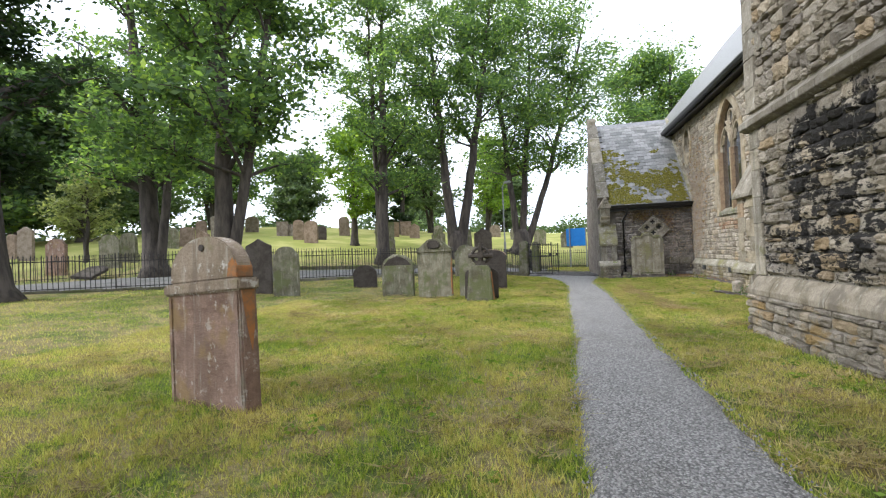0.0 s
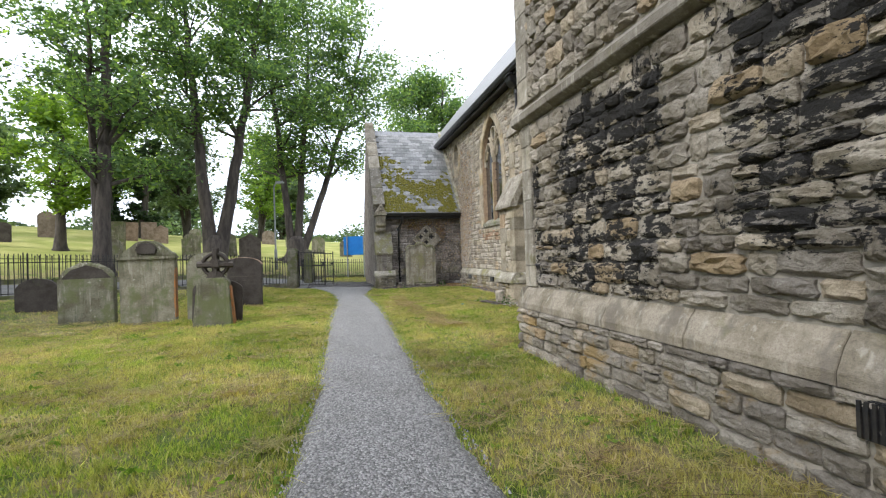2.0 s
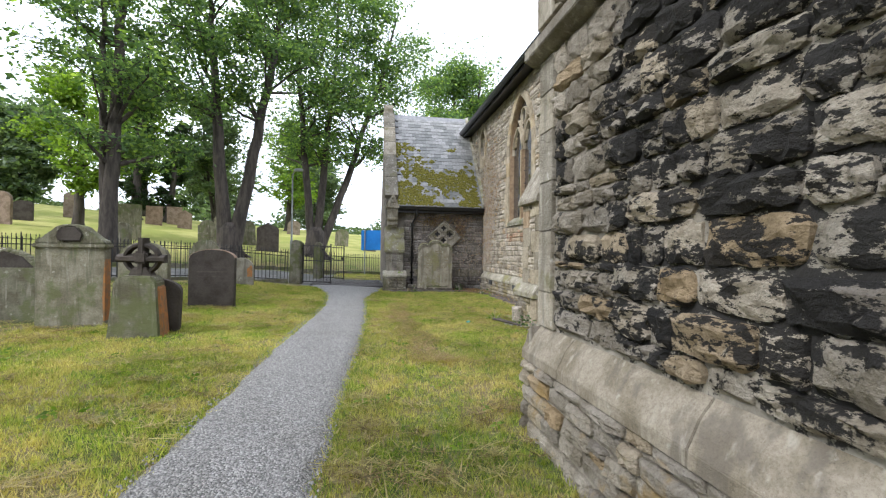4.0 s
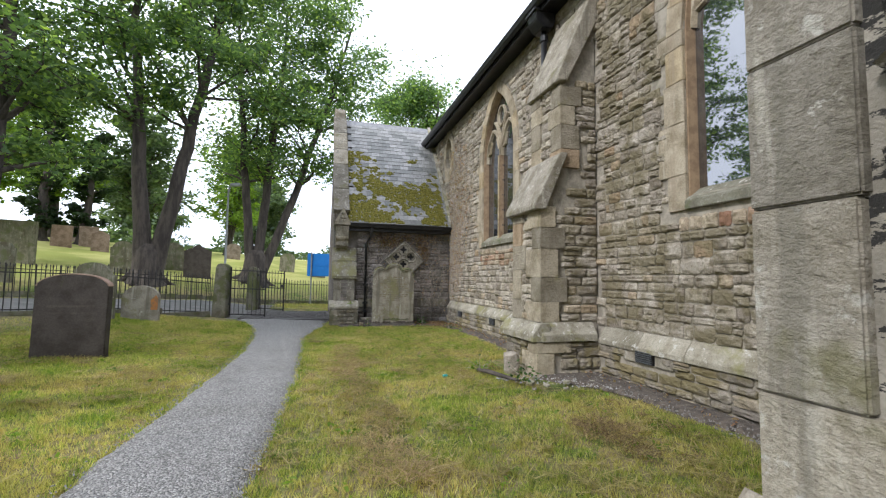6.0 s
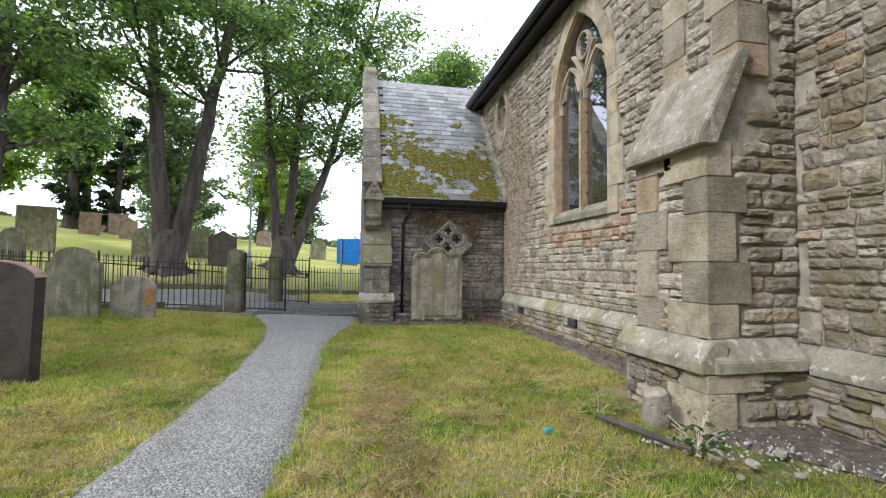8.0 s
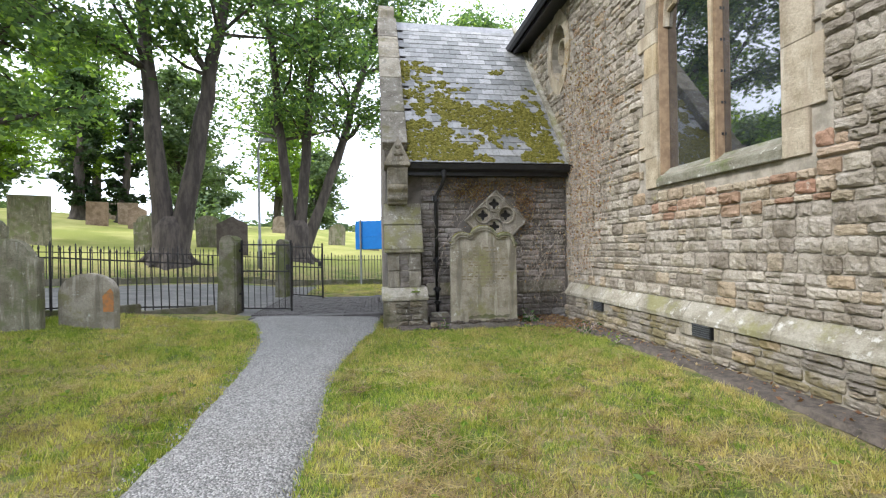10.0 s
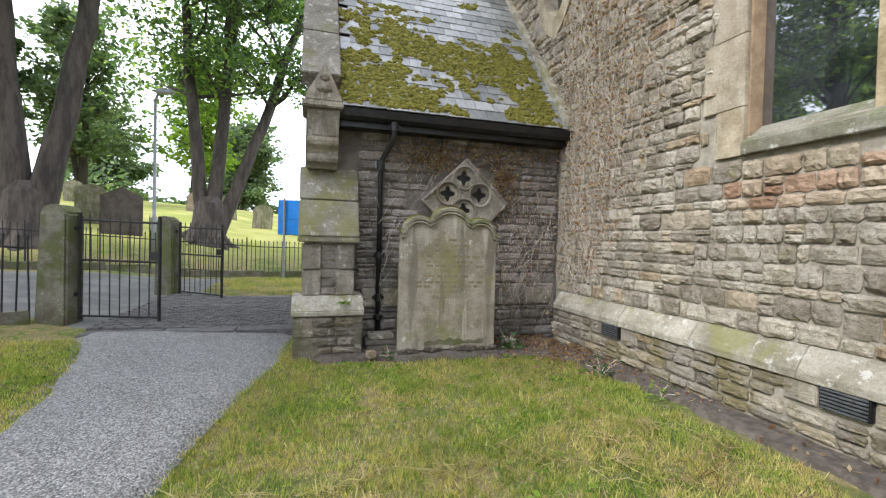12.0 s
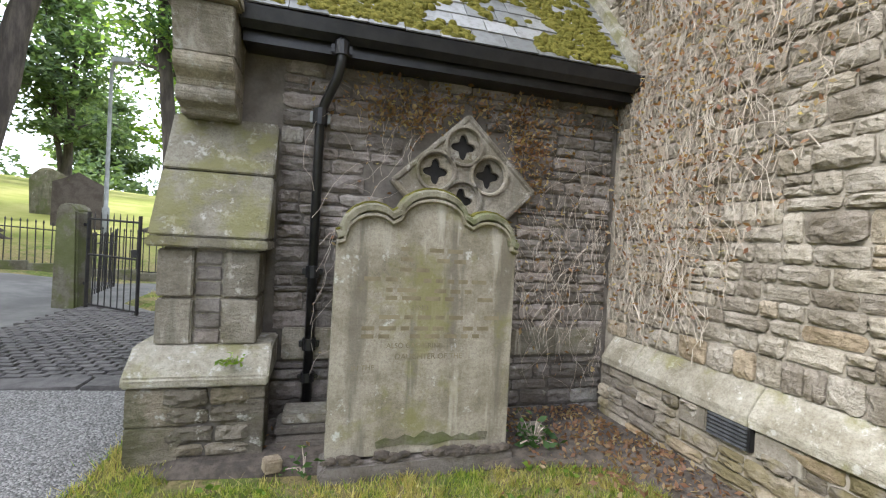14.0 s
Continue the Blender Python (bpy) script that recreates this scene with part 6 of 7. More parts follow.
def reddish(u, z):
    y = NEAR_Y + u
    return (-5.3 < y < -2.75 and 1.72 < z < 2.3) or (-11.9 < y < -9.2 and 1.9 < z < 2.25)


st = courses(-NEAR_Y + 3.0, 0.71, EAVE - 0.12, 0.085, 0.19, 0.11, 0.32, rm, nave_keep)
red_st = [s for s in st if reddish(s[0], s[1])]
st = [s for s in st if not reddish(s[0], s[1])]
lay(nave, "stone", [s for s in st if s[0] > 4.8], (0, NEAR_Y, 0), (0, 1, 0), (-1, 0, 0), M_WALL, 0.045, 0.006, rm, lambda u, z: u > 8.6 and z < 2.0, label="coursed brown sandstone blocks")
# Bay beside the near block: shade of the recess darkens the stained stone colour.
lay(nave, "damp_stone", [s for s in st if s[0] <= 4.8], (0, NEAR_Y, 0), (0, 1, 0), (-1, 0, 0), M_WALL_DAMP_SHADE, 0.045, 0.006, rm, lambda u, z: z < 1.7, label="brown sandstone blocks stained by damp and algae, with recess shade in the colour")
lay(nave, "red_stone", red_st, (0, NEAR_Y, 0), (0, 1, 0), (-1, 0, 0), M_RED, 0.045, 0.008, rm, label="reddish repair stones under the sill")
st = courses(-NEAR_Y - 0.1, -0.05, 0.47, 0.08, 0.14, 0.16, 0.42, rm, lambda u, z, w, h: not (B0 - 0.1 < NEAR_Y + u < B1 + 0.1) and not any(a - 0.04 < NEAR_Y + u + w / 2 and NEAR_Y + u - w / 2 < a + 0.34 and z + h / 2 > 0.33 for a in (-8.9, -3.93, -1.56)))
lay(plinth, "stone", st, (-0.085, NEAR_Y, 0), (0, 1, 0), (-1, 0, 0), M_WALL_FOOT, 0.05, 0.008, rm, label="rough stones below the plinth")
for a, z0 in ((-8.9, 0.34), (-3.93, 0.32), (-1.56, 0.32)):
    for y0, y1 in ((a - 0.3, a - 0.02), (a + 0.32, a + 0.55)):
        part("stone", boxed(-0.115, -0.08, y0, y1, z0 - 0.01, 0.468, bevel=0.008), M_ASHLAR, plinth)
# buttress faces
side = lambda u, z, w, h: (z < 2.3 and u - w / 2 > 0.2) or (2.3 <= z and u - w / 2 > 0.2 + 0.42 * (z - 2.3) and u - w / 2 > 0.1 and z < 3.3) or (3.3 <= z < 4.3 and u - w / 2 > 0.52) or (4.3 <= z < 5.2 and u - w / 2 > 0.52 + 0.42 * (z - 4.3))
st = courses(0.92, 0.76, 5.2, 0.1, 0.17, 0.2, 0.42, rm, side)
# This side face takes the damp stone too, with shade put into its colour.
lay(butt, "stone", st, (-0.94, B0 + 0.05, 0), (1, 0, 0), (0, -1, 0), M_WALL_DAMP_SHADE, 0.05, 0.007, rm)
st = courses(0.35, 0.76, 2.46, 0.1, 0.16, 0.15, 0.34, rm)
lay(butt, "stone", st, (-0.94, B0 + 0.3, 0), (0, 1, 0), (-1, 0, 0), M_WALL, 0.05, 0.008, rm)
st = courses(0.3, 3.3, 4.4, 0.1, 0.16, 0.15, 0.3, rm)
lay(butt, "stone", st, (-0.6, B0 + 0.33, 0), (0, 1, 0), (-1, 0, 0), M_WALL, 0.05, 0.008, rm)
st = courses(0.7, -0.05, 0.5, 0.1, 0.17, 0.2, 0.4, rm)
lay(butt, "stone", st, (-0.72, B0 - 0.06, 0), (1, 0, 0), (0, -1, 0), M_WALL_FOOT, 0.06, 0.01, rm)
lay(butt, "stone", courses(0.7, -0.05, 0.5, 0.1, 0.17, 0.2, 0.4, rm), (-1.06, B0 + 0.25, 0), (0, 1, 0), (-1, 0, 0), M_WALL_FOOT, 0.06, 0.01, rm)
# vestry


def vest_keep(u, z, w, h):
    x = -2.95 + u
    if abs(x - QX) + abs(z - QZ) < QR + 0.06 + w * 0.35:
        return False
    return not (z > 0.5 and z < 0.77 and (x - w / 2 < -2.3 or x + w / 2 > -1.05))


st = courses(2.9, -0.05, VE - 0.1, 0.08, 0.15, 0.14, 0.4, rm, vest_keep)
lay(vest, "stone", st, (-2.95, 0, 0), (1, 0, 0), (0, -1, 0), M_VESTRY, 0.04, 0.006, rm)
lay(vb, "stone", courses(0.5, -0.05, 0.49, 0.08, 0.15, 0.15, 0.3, rm), (-3.5, -0.53, 0), (1, 0, 0), (0, -1, 0), M_FOOT_MOSSY, 0.045, 0.01, rm)
# slates
n_rows = 25
slates = {}
for r in range(n_rows):
    for c in range(12):
        w = 0.27
        x = VX + 0.42 + c * w + (r % 2) * w / 2
        if x + w > -0.1:
            w = -0.1 - x
        if w < 0.06:
            continue
        k = (round(w, 2), rm.randrange(4)) if w > 0.26 else (round(w, 2), 0)
        if k not in slates:
            bm = prism([(0.003, -0.28), (w - 0.003, -0.28 + rm.uniform(-0.008, 0.008)), (w - 0.003, 0.06), (0.003, 0.06)], "z", 0, 0.011)
            me = mesh_from("slate", bm)
            me.materials.append(M_SLATE)
            slates[k] = me
        ob = new("slate", slates[k])
        ob.parent = roofv
        p = Vector((x, -0.3, VE + 0.035)) + up * (0.25 + r * (L - 0.1) / n_rows) + nrm * 0.006
        ob.matrix_basis = Matrix.Translation(p) @ pose(0, 0, 0, math.degrees(SL) - 2.6 + rm.uniform(-0.5, 0.5), 0, rm.uniform(-0.8, 0.8))
# moss cushions on the slates
bm = bmesh.new()
mv, mf = [], []
for _ in range(15000):
    s, x = rm.uniform(0.0, L * 0.93), rm.uniform(VX + 0.4, -0.2)
    den = noise.noise((x * 1.1, s * 1.1, 5)) * 0.9 + noise.noise((x * 4, s * 4, 1)) * 0.6 + noise.noise((x * 9, s * 9, 2)) * 0.45 + 0.34 - 0.17 * max(0, s - 1.6) - (0.5 if s > 3.4 else 0) - 0.12 * (x + 2.0) * (1 if s > 1.4 else 0.3)
    if s > 2.6 and x > -3.0:
        den -= 0.35
    if den < 0.22 - (0.22 if x < -2.75 and s < 3.8 else 0):
        continue
    c = Vector((x, -0.3, VE + 0.05)) + up * s + nrm * 0.012
    ra, ht = rm.uniform(0.02, 0.058), rm.uniform(0.012, 0.036)
    o = len(mv)
    mv.append(tuple(c + nrm * ht))
    for ring, (q, z) in enumerate(((0.6, 0.75), (1.0, 0.0))):
        for k in range(7):
            a = k * math.tau / 7 + ring * 0.4
            j = rm.uniform(0.75, 1.25)
            mv.append(tuple(c + Vector((1, 0, 0)) * math.cos(a) * ra * q * j + up * math.sin(a) * ra * q * j * 0.8 + nrm * ht * z))
    for k in range(7):
        mf.append((o, o + 1 + k, o + 1 + (k + 1) % 7))
        mf.append((o + 1 + k, o + 8 + k, o + 8 + (k + 1) % 7, o + 1 + (k + 1) % 7))
me = bpy.data.meshes.new("moss")
me.from_pydata(mv, [], mf)
me.materials.append(M_MOSS)
me.shade_smooth()
tagged(new("moss", me), "yellow-green moss cushions on the slates", "moss", kind="stuff")

# ---- dry vines ----
tw = bmesh.new()
dead = []
rvn = random.Random(17)


def vine(p, d, out, steps, rad, bound):
    pts = [Vector(p)]
    d = Vector(d)
    side_ = d.cross(Vector(out)).normalized()
    a = rvn.uniform(-0.5, 0.5)
    for _ in range(steps):
        a += rvn.uniform(-0.75, 0.75)
        a *= 0.9
        q = pts[-1] + (d * math.cos(a) + side_ * math.sin(a)) * rvn.uniform(0.06, 0.13)
        if not bound(q):
            break
        pts.append(q)
    if len(pts) > 2:
        tube(tw, [q + Vector(out) * rvn.uniform(0.0, 0.012) for q in pts], [rad * (1 - 0.75 * i / len(pts)) for i in range(len(pts))], 3, cap=False)
    for q in pts[1:]:
        if rvn.random() < 0.2:
            dead.append(tuple(q + Vector(out) * rvn.uniform(0.0, 0.03) + Vector((0, rvn.uniform(-0.04, 0.04), rvn.uniform(-0.04, 0.04)))))
    return pts


def on_nave(q):
    return -3.0 < q.y < -0.06 and 0.6 < q.z < 5.6 and q.y > -0.7 - 2.0 * min(1, q.z / 4) and not (q.y < -2.5 and q.z > 2.0)


def on_vestry(q):
    return -2.9 < q.x < -0.06 and 0.1 < q.z < 2.78 and abs(q.x - QX) + abs(q.z - QZ) > QR


for k in range(680):
    y = -0.1 - abs(rvn.gauss(0, 0.95))
    z = rvn.uniform(0.7, 4.2)
    m = vine((-0.055, y, z), (0, rvn.uniform(-0.35, 0.15), 1), (-1, 0, 0), rvn.randint(6, 22), rvn.uniform(0.0011, 0.0032), on_nave)
for k in range(130):
    x = rvn.choice((rvn.uniform(-0.9, -0.08), rvn.uniform(-2.5, -0.1)))
    z = rvn.uniform(0.15, 1.6) if x > -0.9 else rvn.uniform(1.7, 2.5)
    vine((x, -0.055, z), (rvn.uniform(-0.3, 0.3), 0, 1), (0, -1, 0), rvn.randint(5, 16), rvn.uniform(0.001, 0.003), on_vestry)
for k in range(8):
    vine((-2.67 + rvn.uniform(-0.06, 0.06), -0.12, 0.4 + 0.2 * k), (rvn.uniform(-0.1, 0.1), 0, 1), (0, -1, 0), 8, 0.003, lambda q: q.z < 2.4)
tagged(part("dry_vine", tw, M_TWIG), "dry leafless creeper stems clinging to the walls", "creeper", kind="stuff")
for _ in range(1500):
    x, z = rvn.choice(((rvn.gauss(-0.93, 0.13), rvn.gauss(2.25, 0.22)), (rvn.gauss(-2.0, 0.24), rvn.gauss(2.5, 0.11)), (rvn.gauss(-1.3, 0.6), rvn.gauss(2.62, 0.1))))
    if on_vestry(Vector((x, 0, z))):
        dead.append((x, -0.06 - rvn.random() * 0.05, z))
for _ in range(650):
    y, z = rvn.gauss(-1.0, 0.55), rvn.gauss(3.3, 1.2)
    if on_nave(Vector((0, y, z))):
        dead.append((-0.07 - rvn.random() * 0.03, y, z))
for _ in range(1100):
    x, y = -abs(rvn.gauss(0, 0.5)) - 0.15, -abs(rvn.gauss(0, 0.8)) - 0.1
    if not (-2.6 < x < -1.3 and -0.95 < y < -0.7):
        dead.append((x * (1.9 if y > -0.75 else 1), y, hill(x, y) + 0.075))
for _ in range(260):
    y = rvn.uniform(-12, -0.3)
    x = -0.12 - abs(rvn.gauss(0, 0.2))
    dead.append((x, y, hill(x, y) + 0.075))
g5 = np.random.RandomState(9)
tagged(part("dead_leaves", leaf_mesh("dead_leaves", np.array(dead), 0.023, g5, 0.8), M_DEAD), "brown dead leaves on the walls and soil", "leaves", kind="stuff")

# ---- grass, cut hay and gravel ----
gr = np.random.RandomState(23)


def scatter(n, x0, x1, y0, y1, keep_):
    x, y = gr.uniform(x0, x1, n), gr.uniform(y0, y1, n)
    ok = np.array([keep_(a, b) for a, b in zip(x, y)])
    return x[ok], y[ok]


def clumps(n, each, spread, x0, x1, y0, y1, keep_):
    """Points gathered in small clumps."""
    cx, cy = scatter(n // each, x0, x1, y0, y1, keep_)
    x, y = np.repeat(cx, each), np.repeat(cy, each)
    sd = np.repeat(gr.uniform(0.5, 1.5, len(cx)), each) * spread
    return x + gr.normal(0, 1, len(x)) * sd, y + gr.normal(0, 1, len(y)) * sd


def on_lawn(x, y):
    l, r = edge_at(LEFT, y), edge_at(RIGHT, y)
    if l + 0.04 + noise.noise((x * 3, y * 3, 1)) * 0.06 < x < r - 0.04 + noise.noise((x * 3, y * 3, 4)) * 0.06:
        return False
    if y > 0.6 or (x > -0.55 + 0.25 * noise.noise((0, y * 2, 0))) or (y < NEAR_Y + 0.2 and x > NX - 0.12):
        return False
    if (y > -0.5 and x > -3.7) or (y > -0.86 + 0.22 * noise.noise((x * 2.5, y * 2.5, 3)) and x > -3.4):
        return False
    if abs(y + 7.4) < 1.1 and x > -1.35:
        return False
    return y < (0.9 if x > -6.9 else 1.7 + (x + 6.9) * 0.7)


def tufts(name, x, y, hmin, hmax, wide, material, label, flat=False, lift=0.0):
    n = len(x)
    z = np.array([hill(a, b) + noise.noise((a * 0.6, b * 0.6, 0)) * 0.035 for a, b in zip(x, y)])
    a = gr.uniform(0, math.tau, n)
    h = gr.uniform(hmin, hmax, n) * (0.7 + 0.6 * np.array([noise.noise((p * 1.5, q * 1.5, 7)) + 0.5 for p, q in zip(x, y)]))
    w = wide * gr.uniform(0.6, 1.4, n)
    lx, ly = gr.normal(0, 1, n) * h * (2.0 if flat else 0.45), gr.normal(0, 1, n) * h * (2.0 if flat else 0.45)
    base = 0.012 + lift if flat else -0.008
    top = gr.uniform(0.006, 0.03, n) + lift if flat else h
    v = np.empty((n, 3, 3))
    v[:, 0] = np.stack([x - np.cos(a) * w, y - np.sin(a) * w, z + base], 1)
    v[:, 1] = np.stack([x + np.cos(a) * w, y + np.sin(a) * w, z + base], 1)
    v[:, 2] = np.stack([x + lx, y + ly, z + top + (0.012 if flat else 0)], 1)
    me = bpy.data.meshes.new(name)
    me.vertices.add(3 * n)
    me.loops.add(3 * n)
    me.polygons.add(n)
    me.vertices.foreach_set("co", v.astype(np.float32).ravel())
    me.loops.foreach_set("vertex_index", np.arange(3 * n, dtype=np.int32))
    me.polygons.foreach_set("loop_start", np.arange(0, 3 * n, 3, dtype=np.int32))
    me.update(calc_edges=True)
    me.materials.append(material)
    return tagged(new(name, me), label, "grass", kind="stuff")


x, y = clumps(330000, 11, 0.017, -9.5, -0.3, -18.6, 0.6, on_lawn)
tufts("grass", x, y, 0.03, 0.07, 0.005, M_BLADE, "mown grass in small green and yellow tufts")
x, y = scatter(250000, -9.5, -0.3, -18.6, 0.6, on_lawn)
tufts("grass", x, y, 0.02, 0.055, 0.0046, M_BLADE, "short mown green and yellow grass")
x, y = scatter(70000, -12.5, -9.5, -19.3, -9, on_lawn)
tufts("grass", x, y, 0.02, 0.055, 0.0036, M_BLADE, "short mown green and yellow grass")
x, y = scatter(70000, -20, -9.5, -18, 1.4, on_lawn)
tufts("grass", x, y, 0.02, 0.06, 0.005, M_BLADE, "short mown green and yellow grass")
x, y = scatter(90000, -10.5, -0.4, -18.6, 0.6, lambda a, b: on_lawn(a, b) and noise.noise((a * 0.9, b * 0.9, 11)) + 0.5 * noise.noise((a * 3, b * 3, 2)) > 0.12)
tufts("cut_grass", x, y, 0.02, 0.04, 0.002, M_STRAW, "dry straw-coloured cut grass lying on the lawn", flat=True, lift=0.018)
for seed, count, material, label in ((31, 1500, M_HAY, "clumps of brown dried mowings"), (57, 2200, M_STRAW, "wisps of pale dried mowings")):
    hx, hy = [], []
    for _ in range(count):
        a, b = gr.uniform(-11.5, -0.8), gr.uniform(-18.4, -3.0)
        if on_lawn(a, b) and noise.noise((a * 0.5, b * 0.5, seed)) > -0.1:
            n, sx, sy, turn = gr.randint(12, 44), gr.uniform(0.03, 0.13), gr.uniform(0.012, 0.035), gr.uniform(-0.7, 0.7)
            u, v = gr.normal(0, sx, n), gr.normal(0, sy, n)
            hx += list(a + u * math.cos(turn) - v * math.sin(turn))
            hy += list(b + u * math.sin(turn) + v * math.cos(turn))
    ok = [on_lawn(a, b) for a, b in zip(hx, hy)]
    tufts("hay", np.array(hx)[ok], np.array(hy)[ok], 0.03, 0.065, 0.0055, material, label, flat=True, lift=0.034)
x, y = scatter(26000, -5.0, -0.6, -5.2, -0.5, lambda a, b: on_lawn(a, b) and noise.noise((a * 1.3, b * 1.3, 19)) + 0.6 * noise.noise((a * 5, b * 5, 4)) > -0.12)
tufts("grass", x, y, 0.025, 0.065, 0.0034, M_LEAF_BRIGHT, "fresh green grass in front of the vestry")
x, y = clumps(14000, 9, 0.02, -6.0, -2.8, 4.5, 9.0, lambda a, b: ((a + 4.4) / 1.35) ** 2 + ((b - 6.6) / 1.75) ** 2 < 1)
tufts("grass", x, y, 0.12, 0.2, 0.008, M_BLADE, "short grass on the verge")
# a trodden brown line over the lawn, and a bare patch by the wall
x, y = clumps(11000, 9, 0.04, -3.95, -3.15, -10.6, -4.6, lambda a, b: abs(a + 3.55 + 0.25 * noise.noise((0, b * 0.8, 9))) < 0.2 + 0.2 * noise.noise((a * 4, b * 2, 5)))
tufts("trodden_grass", x, y, 0.02, 0.05, 0.005, M_TRODDEN, "brown trodden dead grass in a line across the lawn", flat=True, lift=0.05)
x, y = clumps(2600, 10, 0.035, -1.95, -1.3, -10.6, -9.6, lambda a, b: ((a + 1.6) / 0.22) ** 2 + ((b + 10.1) / 0.45) ** 2 < 1 + 0.6 * noise.noise((a * 5, b * 5, 2)))
tufts("trodden_grass", x, y, 0.02, 0.05, 0.006, M_HAY, "bare brown patch in the lawn by the wall", flat=True, lift=0.05)
# longer tufts and broad-leaved weeds
tx, ty = [], []
for _ in range(1500):
    a, b = gr.uniform(-10, -0.6), gr.uniform(-18, -0.5)
    if on_lawn(a, b):
        n, sd = gr.randint(10, 50), gr.uniform(0.03, 0.1)
        tx += list(gr.normal(a, sd, n))
        ty += list(gr.normal(b, sd, n))
for s_, line in ((-1, LEFT), (1, RIGHT)):
    for b in np.arange(-18.5, 0.3, 0.012):
        tx.append(edge_at(line, b) + s_ * abs(gr.normal(0, 0.03)) + wob(b, 1 if s_ < 0 else 9))
        ty.append(b)
tufts("grass_tufts", np.array(tx), np.array(ty), 0.03, 0.085, 0.0032, M_LEAF_BRIGHT, "longer bright green grass tufts")
wd = []
for _ in range(330):
    a, b = gr.uniform(-8.5, -0.6), gr.uniform(-17.5, -0.6)
    if on_lawn(a, b):
        k = gr.randint(4, 10)
        wd += [(a + gr.normal(0, 0.035), b + gr.normal(0, 0.035), hill(a, b) + 0.03 + gr.uniform(0, 0.03)) for _ in range(k)]
tagged(part("weeds", leaf_mesh("weeds", np.array(wd), 0.026, g5, 0.25), M_LEAF_BRIGHT), "small broad-leaved weeds in the lawn", "weeds", kind="stuff")
px, py = scatter(26000, -6.1, -3.6, -18.2, 0.7, lambda a, b: edge_at(LEFT, b) - 0.03 < a < edge_at(RIGHT, b) + 0.03)


def pebbles(px, py, rmin, rmax, lift, material, label):
    """Little four-sided stones, each with a peak off its middle."""
    n = len(px)
    r, ax = gr.uniform(rmin, rmax, n), gr.uniform(0, math.tau, n)
    pz = np.array([hill(a, b) + lift for a, b in zip(px, py)])
    pv = np.empty((n, 5, 3))
    for k in range(4):
        j = gr.uniform(0.7, 1.3, n)
        pv[:, k] = np.stack([px + np.cos(ax + k * 1.57) * r * j, py + np.sin(ax + k * 1.57) * r * j, pz + gr.uniform(0, 0.002, n)], 1)
    pv[:, 4] = np.stack([px + gr.normal(0, 0.2, n) * r, py + gr.normal(0, 0.2, n) * r, pz + 0.006 + r * gr.uniform(0.5, 1.2, n)], 1)
    idx = (np.arange(n)[:, None, None] * 5 + np.array([[0, 1, 4], [1, 2, 4], [2, 3, 4], [3, 0, 4]])).reshape(-1, 3)
    me = bpy.data.meshes.new("gravel")
    me.from_pydata(pv.reshape(-1, 3).tolist(), [], idx.tolist())
    me.materials.append(material)
    tagged(new("gravel", me), label, "gravel", kind="stuff")


pebbles(px, py, 0.004, 0.0095, 0.05, M_PEBBLE, "loose grey gravel on the path")
px, py = scatter(420, -1.75, -0.2, -8.75, -7.85, lambda a, b: (a + 0.2) / -1.55 + (b + 7.85) / -0.9 < 1.25)
pebbles(px, py, 0.005, 0.017, 0.05, M_PEBBLE, "pale grit and broken stone round the buttress foot")
px, py = scatter(900, -0.6, -0.12, -12.3, -8.6, lambda a, b: True)
pebbles(px, py, 0.005, 0.014, 0.05, M_GRIT, "dark grit along the wall foot")

# ---- small things ----
rk = random.Random(77)


def rock(x, y, z, sx, sy, sz, material, label, name="rock", category="stone"):
    bm = bmesh.new()
    bmesh.ops.create_icosphere(bm, subdivisions=2, radius=1)
    for v in bm.verts:
        q = v.co * (1 + 0.28 * noise.noise(v.co * 1.6 + Vector((x * 7, y * 7, 0))))
        v.co = Vector((max(-0.8, min(0.8, q.x)) * sx, max(-0.75, min(0.75, q.y)) * sy, max(-0.6, min(0.6, q.z)) * sz))
    ob = tagged(part(name, bm, material), label, category)
    ob.matrix_basis = pose(x, y, z, rk.uniform(-8, 8), rk.uniform(-8, 8), rk.uniform(0, 180))
    return ob


for x, y, s in ((-1.4, -8.2, 0.1), (-1.25, -8.35, 0.07), (-0.9, -8.25, 0.08), (-1.6, -7.9, 0.08), (-0.55, -8.3, 0.06), (-1.1, -8.55, 0.05), (-0.75, -8.5, 0.045), (-1.5, -8.5, 0.05), (-0.35, -8.2, 0.05), (-1.2, -7.95, 0.07)):
    rock(x, y, hill(x, y) + 0.05, s * 0.8, s * 0.6, s * 0.4, M_PLINTH, "pale broken stone lying by the buttress")
rock(-1.36, -7.55, 0.16, 0.13, 0.12, 0.3, M_WALL, "upright rough stone leaning by the buttress")
rock(-1.05, -0.62, 0.1, 0.13, 0.1, 0.1, M_ASHLAR, "rough grey stone beside the headstone")
slb = tagged(new("stone_slabs"), "stack of broken stone slabs behind the headstone", "slabs")
part("slab", boxed(-2.86, -2.45, -0.42, -0.16, 0.1, 0.16, bevel=0.012), M_VESTRY, slb)
part("slab", boxed(-2.82, -2.5, -0.4, -0.14, 0.165, 0.225, bevel=0.012), M_ASHLAR, slb)
part("slab", boxed(-2.85, -2.4, -0.5, -0.2, 0.02, 0.095, bevel=0.012), M_VESTRY, slb)
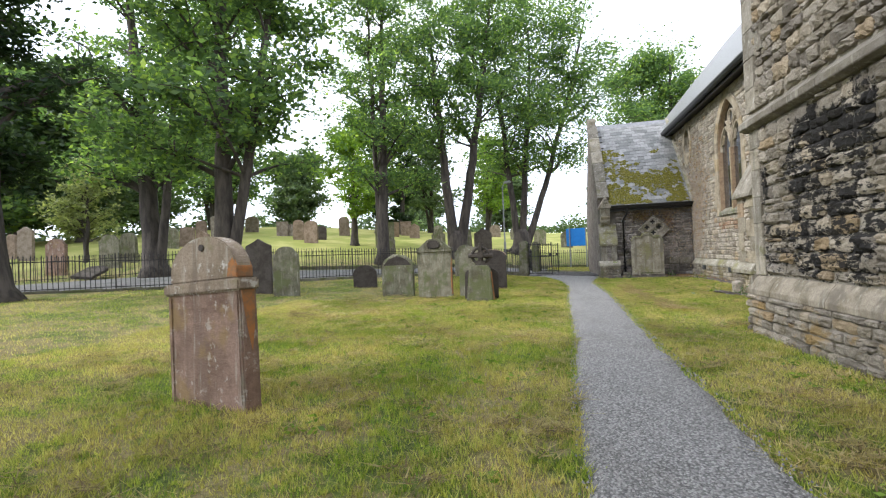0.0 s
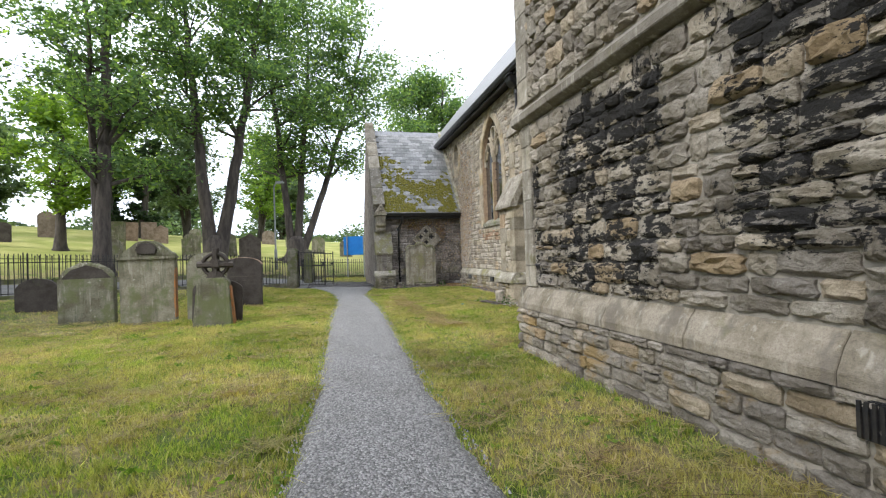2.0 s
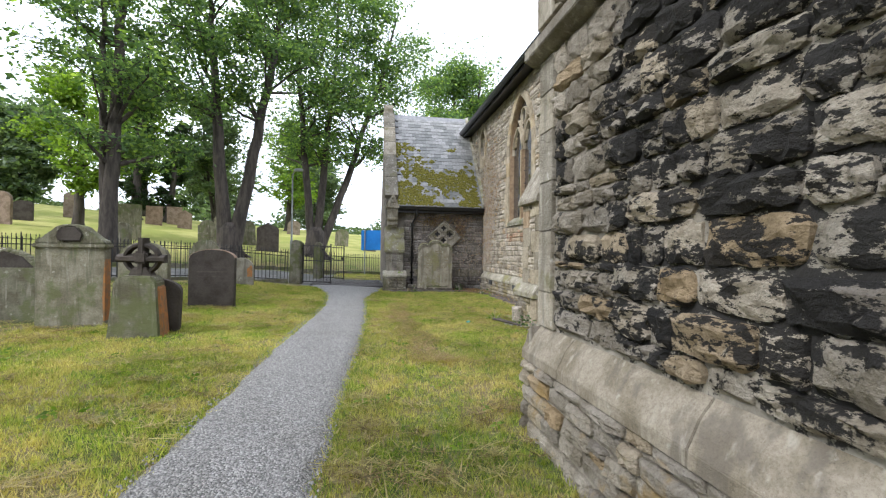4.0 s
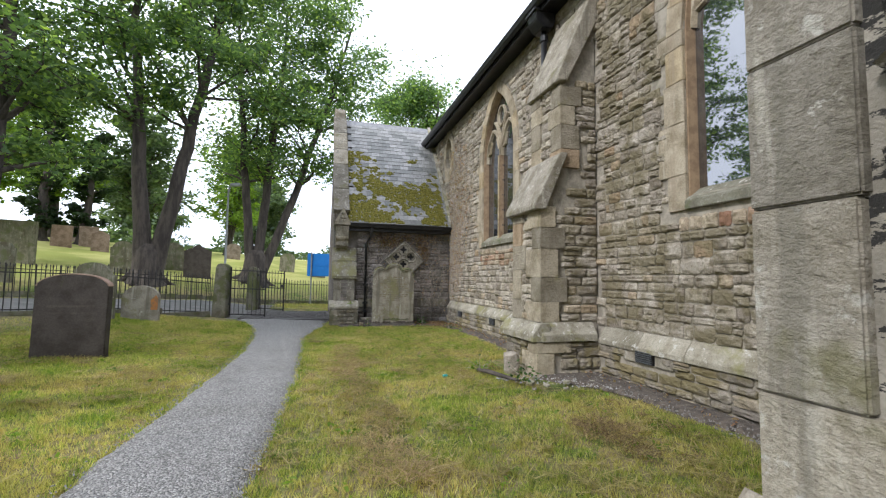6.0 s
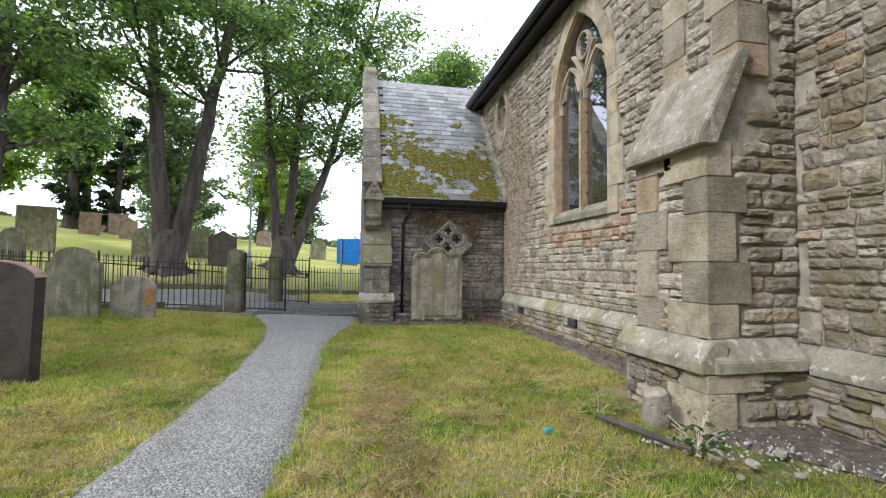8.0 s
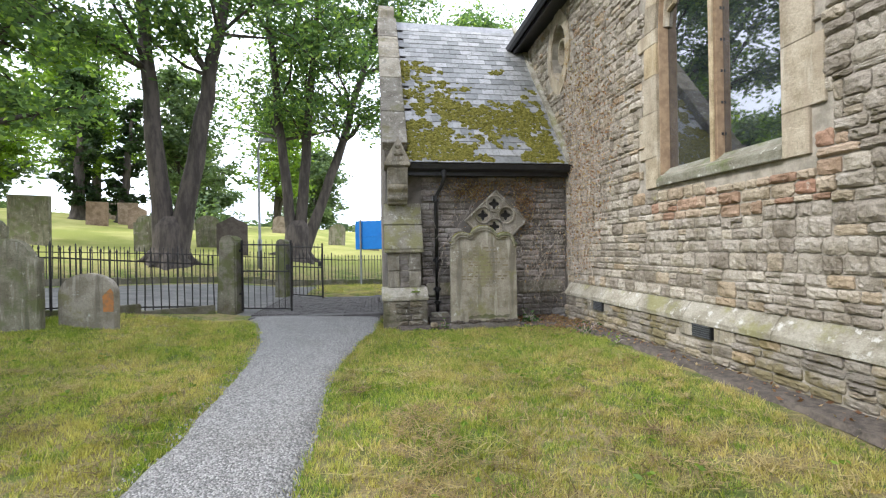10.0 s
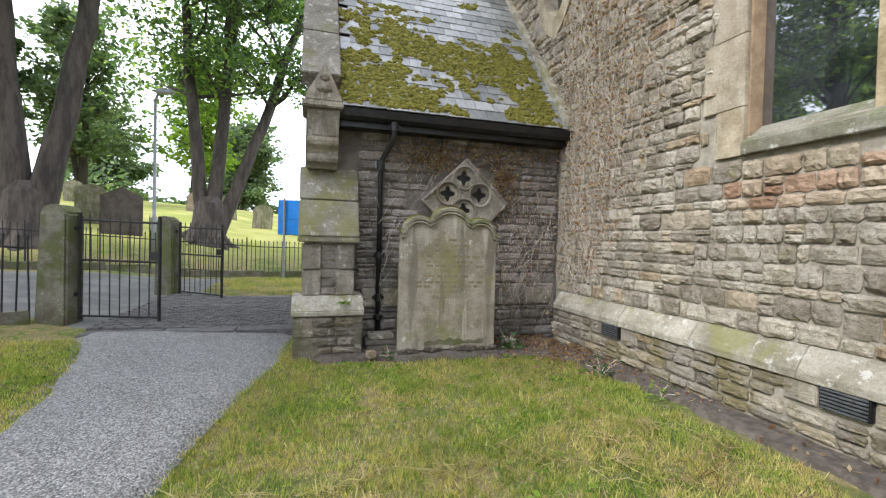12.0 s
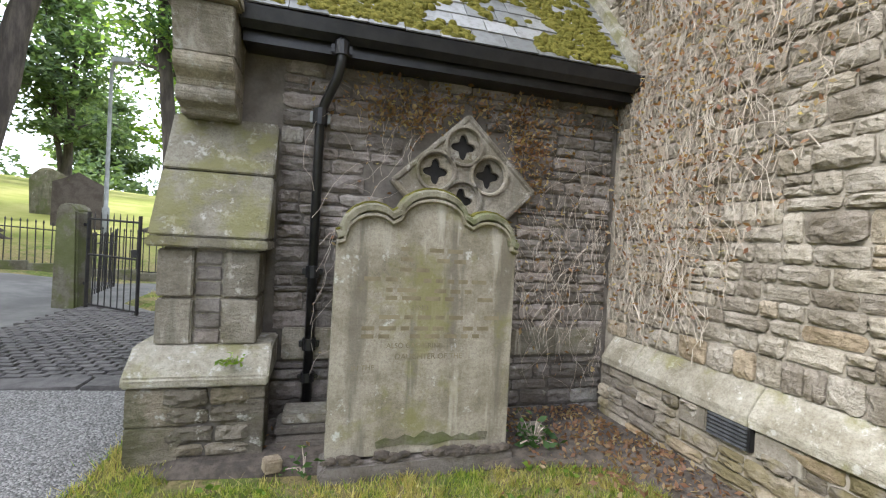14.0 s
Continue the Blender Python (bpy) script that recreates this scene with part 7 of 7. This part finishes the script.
br = tagged(part("brick", boxed(-0.05, 0.05, -0.045, 0.045, 0, 0.08, bevel=0.01), M_RED), "broken red brick on the soil", "brick")
br.matrix_basis = pose(-2.84, -0.78, 0.05, 0, 4, 20)
log = tagged(part("branch", tube(bmesh.new(), [(-1.8, -7.35, 0.07), (-1.74, -7.6, 0.09), (-1.64, -7.88, 0.08), (-1.52, -8.12, 0.07)], [0.02, 0.032, 0.03, 0.016], 8), M_BARK), "short dead branch beside the buttress", "branch")
lit = rock(-2.35, -7.55, 0.05, 0.05, 0.03, 0.03, plain_mat("turquoise_plastic", (0.0, 0.35, 0.38), (0.0, 0.3, 0.33), 8, 0.5), "scrap of turquoise plastic litter on the lawn", "litter", "litter")


def plant(x, y, z, n, size, sp, material, label, seed):
    g = np.random.RandomState(seed)
    t = tagged(new("plant"), label, "plant")
    c = np.stack([g.normal(x, sp, n), g.normal(y, sp * 0.6, n), z + np.abs(g.normal(0, sp * 0.9, n))], 1)
    part("foliage", leaf_mesh("foliage", c, size, g, 0.5), material, t)
    bm = bmesh.new()
    for q in c[::4]:
        tube(bm, [(x, y, z - 0.02), tuple((q + np.array([x, y, z])) / 2 + np.array([0, 0, 0.02])), tuple(q)], 0.003, 4)
    part("stem", bm, M_TWIG, t)


plant(-1.1, -0.75, 0.08, 60, 0.035, 0.1, M_IVY, "small green ivy beside the headstone", 1)
plant(-2.65, -0.85, 0.06, 26, 0.025, 0.06, M_IVY, "small weed at the foot of the headstone", 2)
plant(-3.12, -0.57, 0.64, 46, 0.022, 0.035, M_LEAF_BRIGHT, "tuft of weed growing from the buttress plinth", 3)
plant(-0.6, -1.9, 0.06, 40, 0.03, 0.1, M_IVY, "low green weed on the soil", 4)
plant(-1.45, -8.1, 0.06, 60, 0.03, 0.13, M_IVY, "low green ivy by the buttress foot", 5)
plant(-1.75, -7.3, 0.06, 50, 0.03, 0.1, M_LEAF_BRIGHT, "grassy weeds by the buttress foot", 6)
plant(-0.5, -2.6, 0.05, 30, 0.025, 0.08, M_LEAF_BRIGHT, "small weed on the soil", 7)
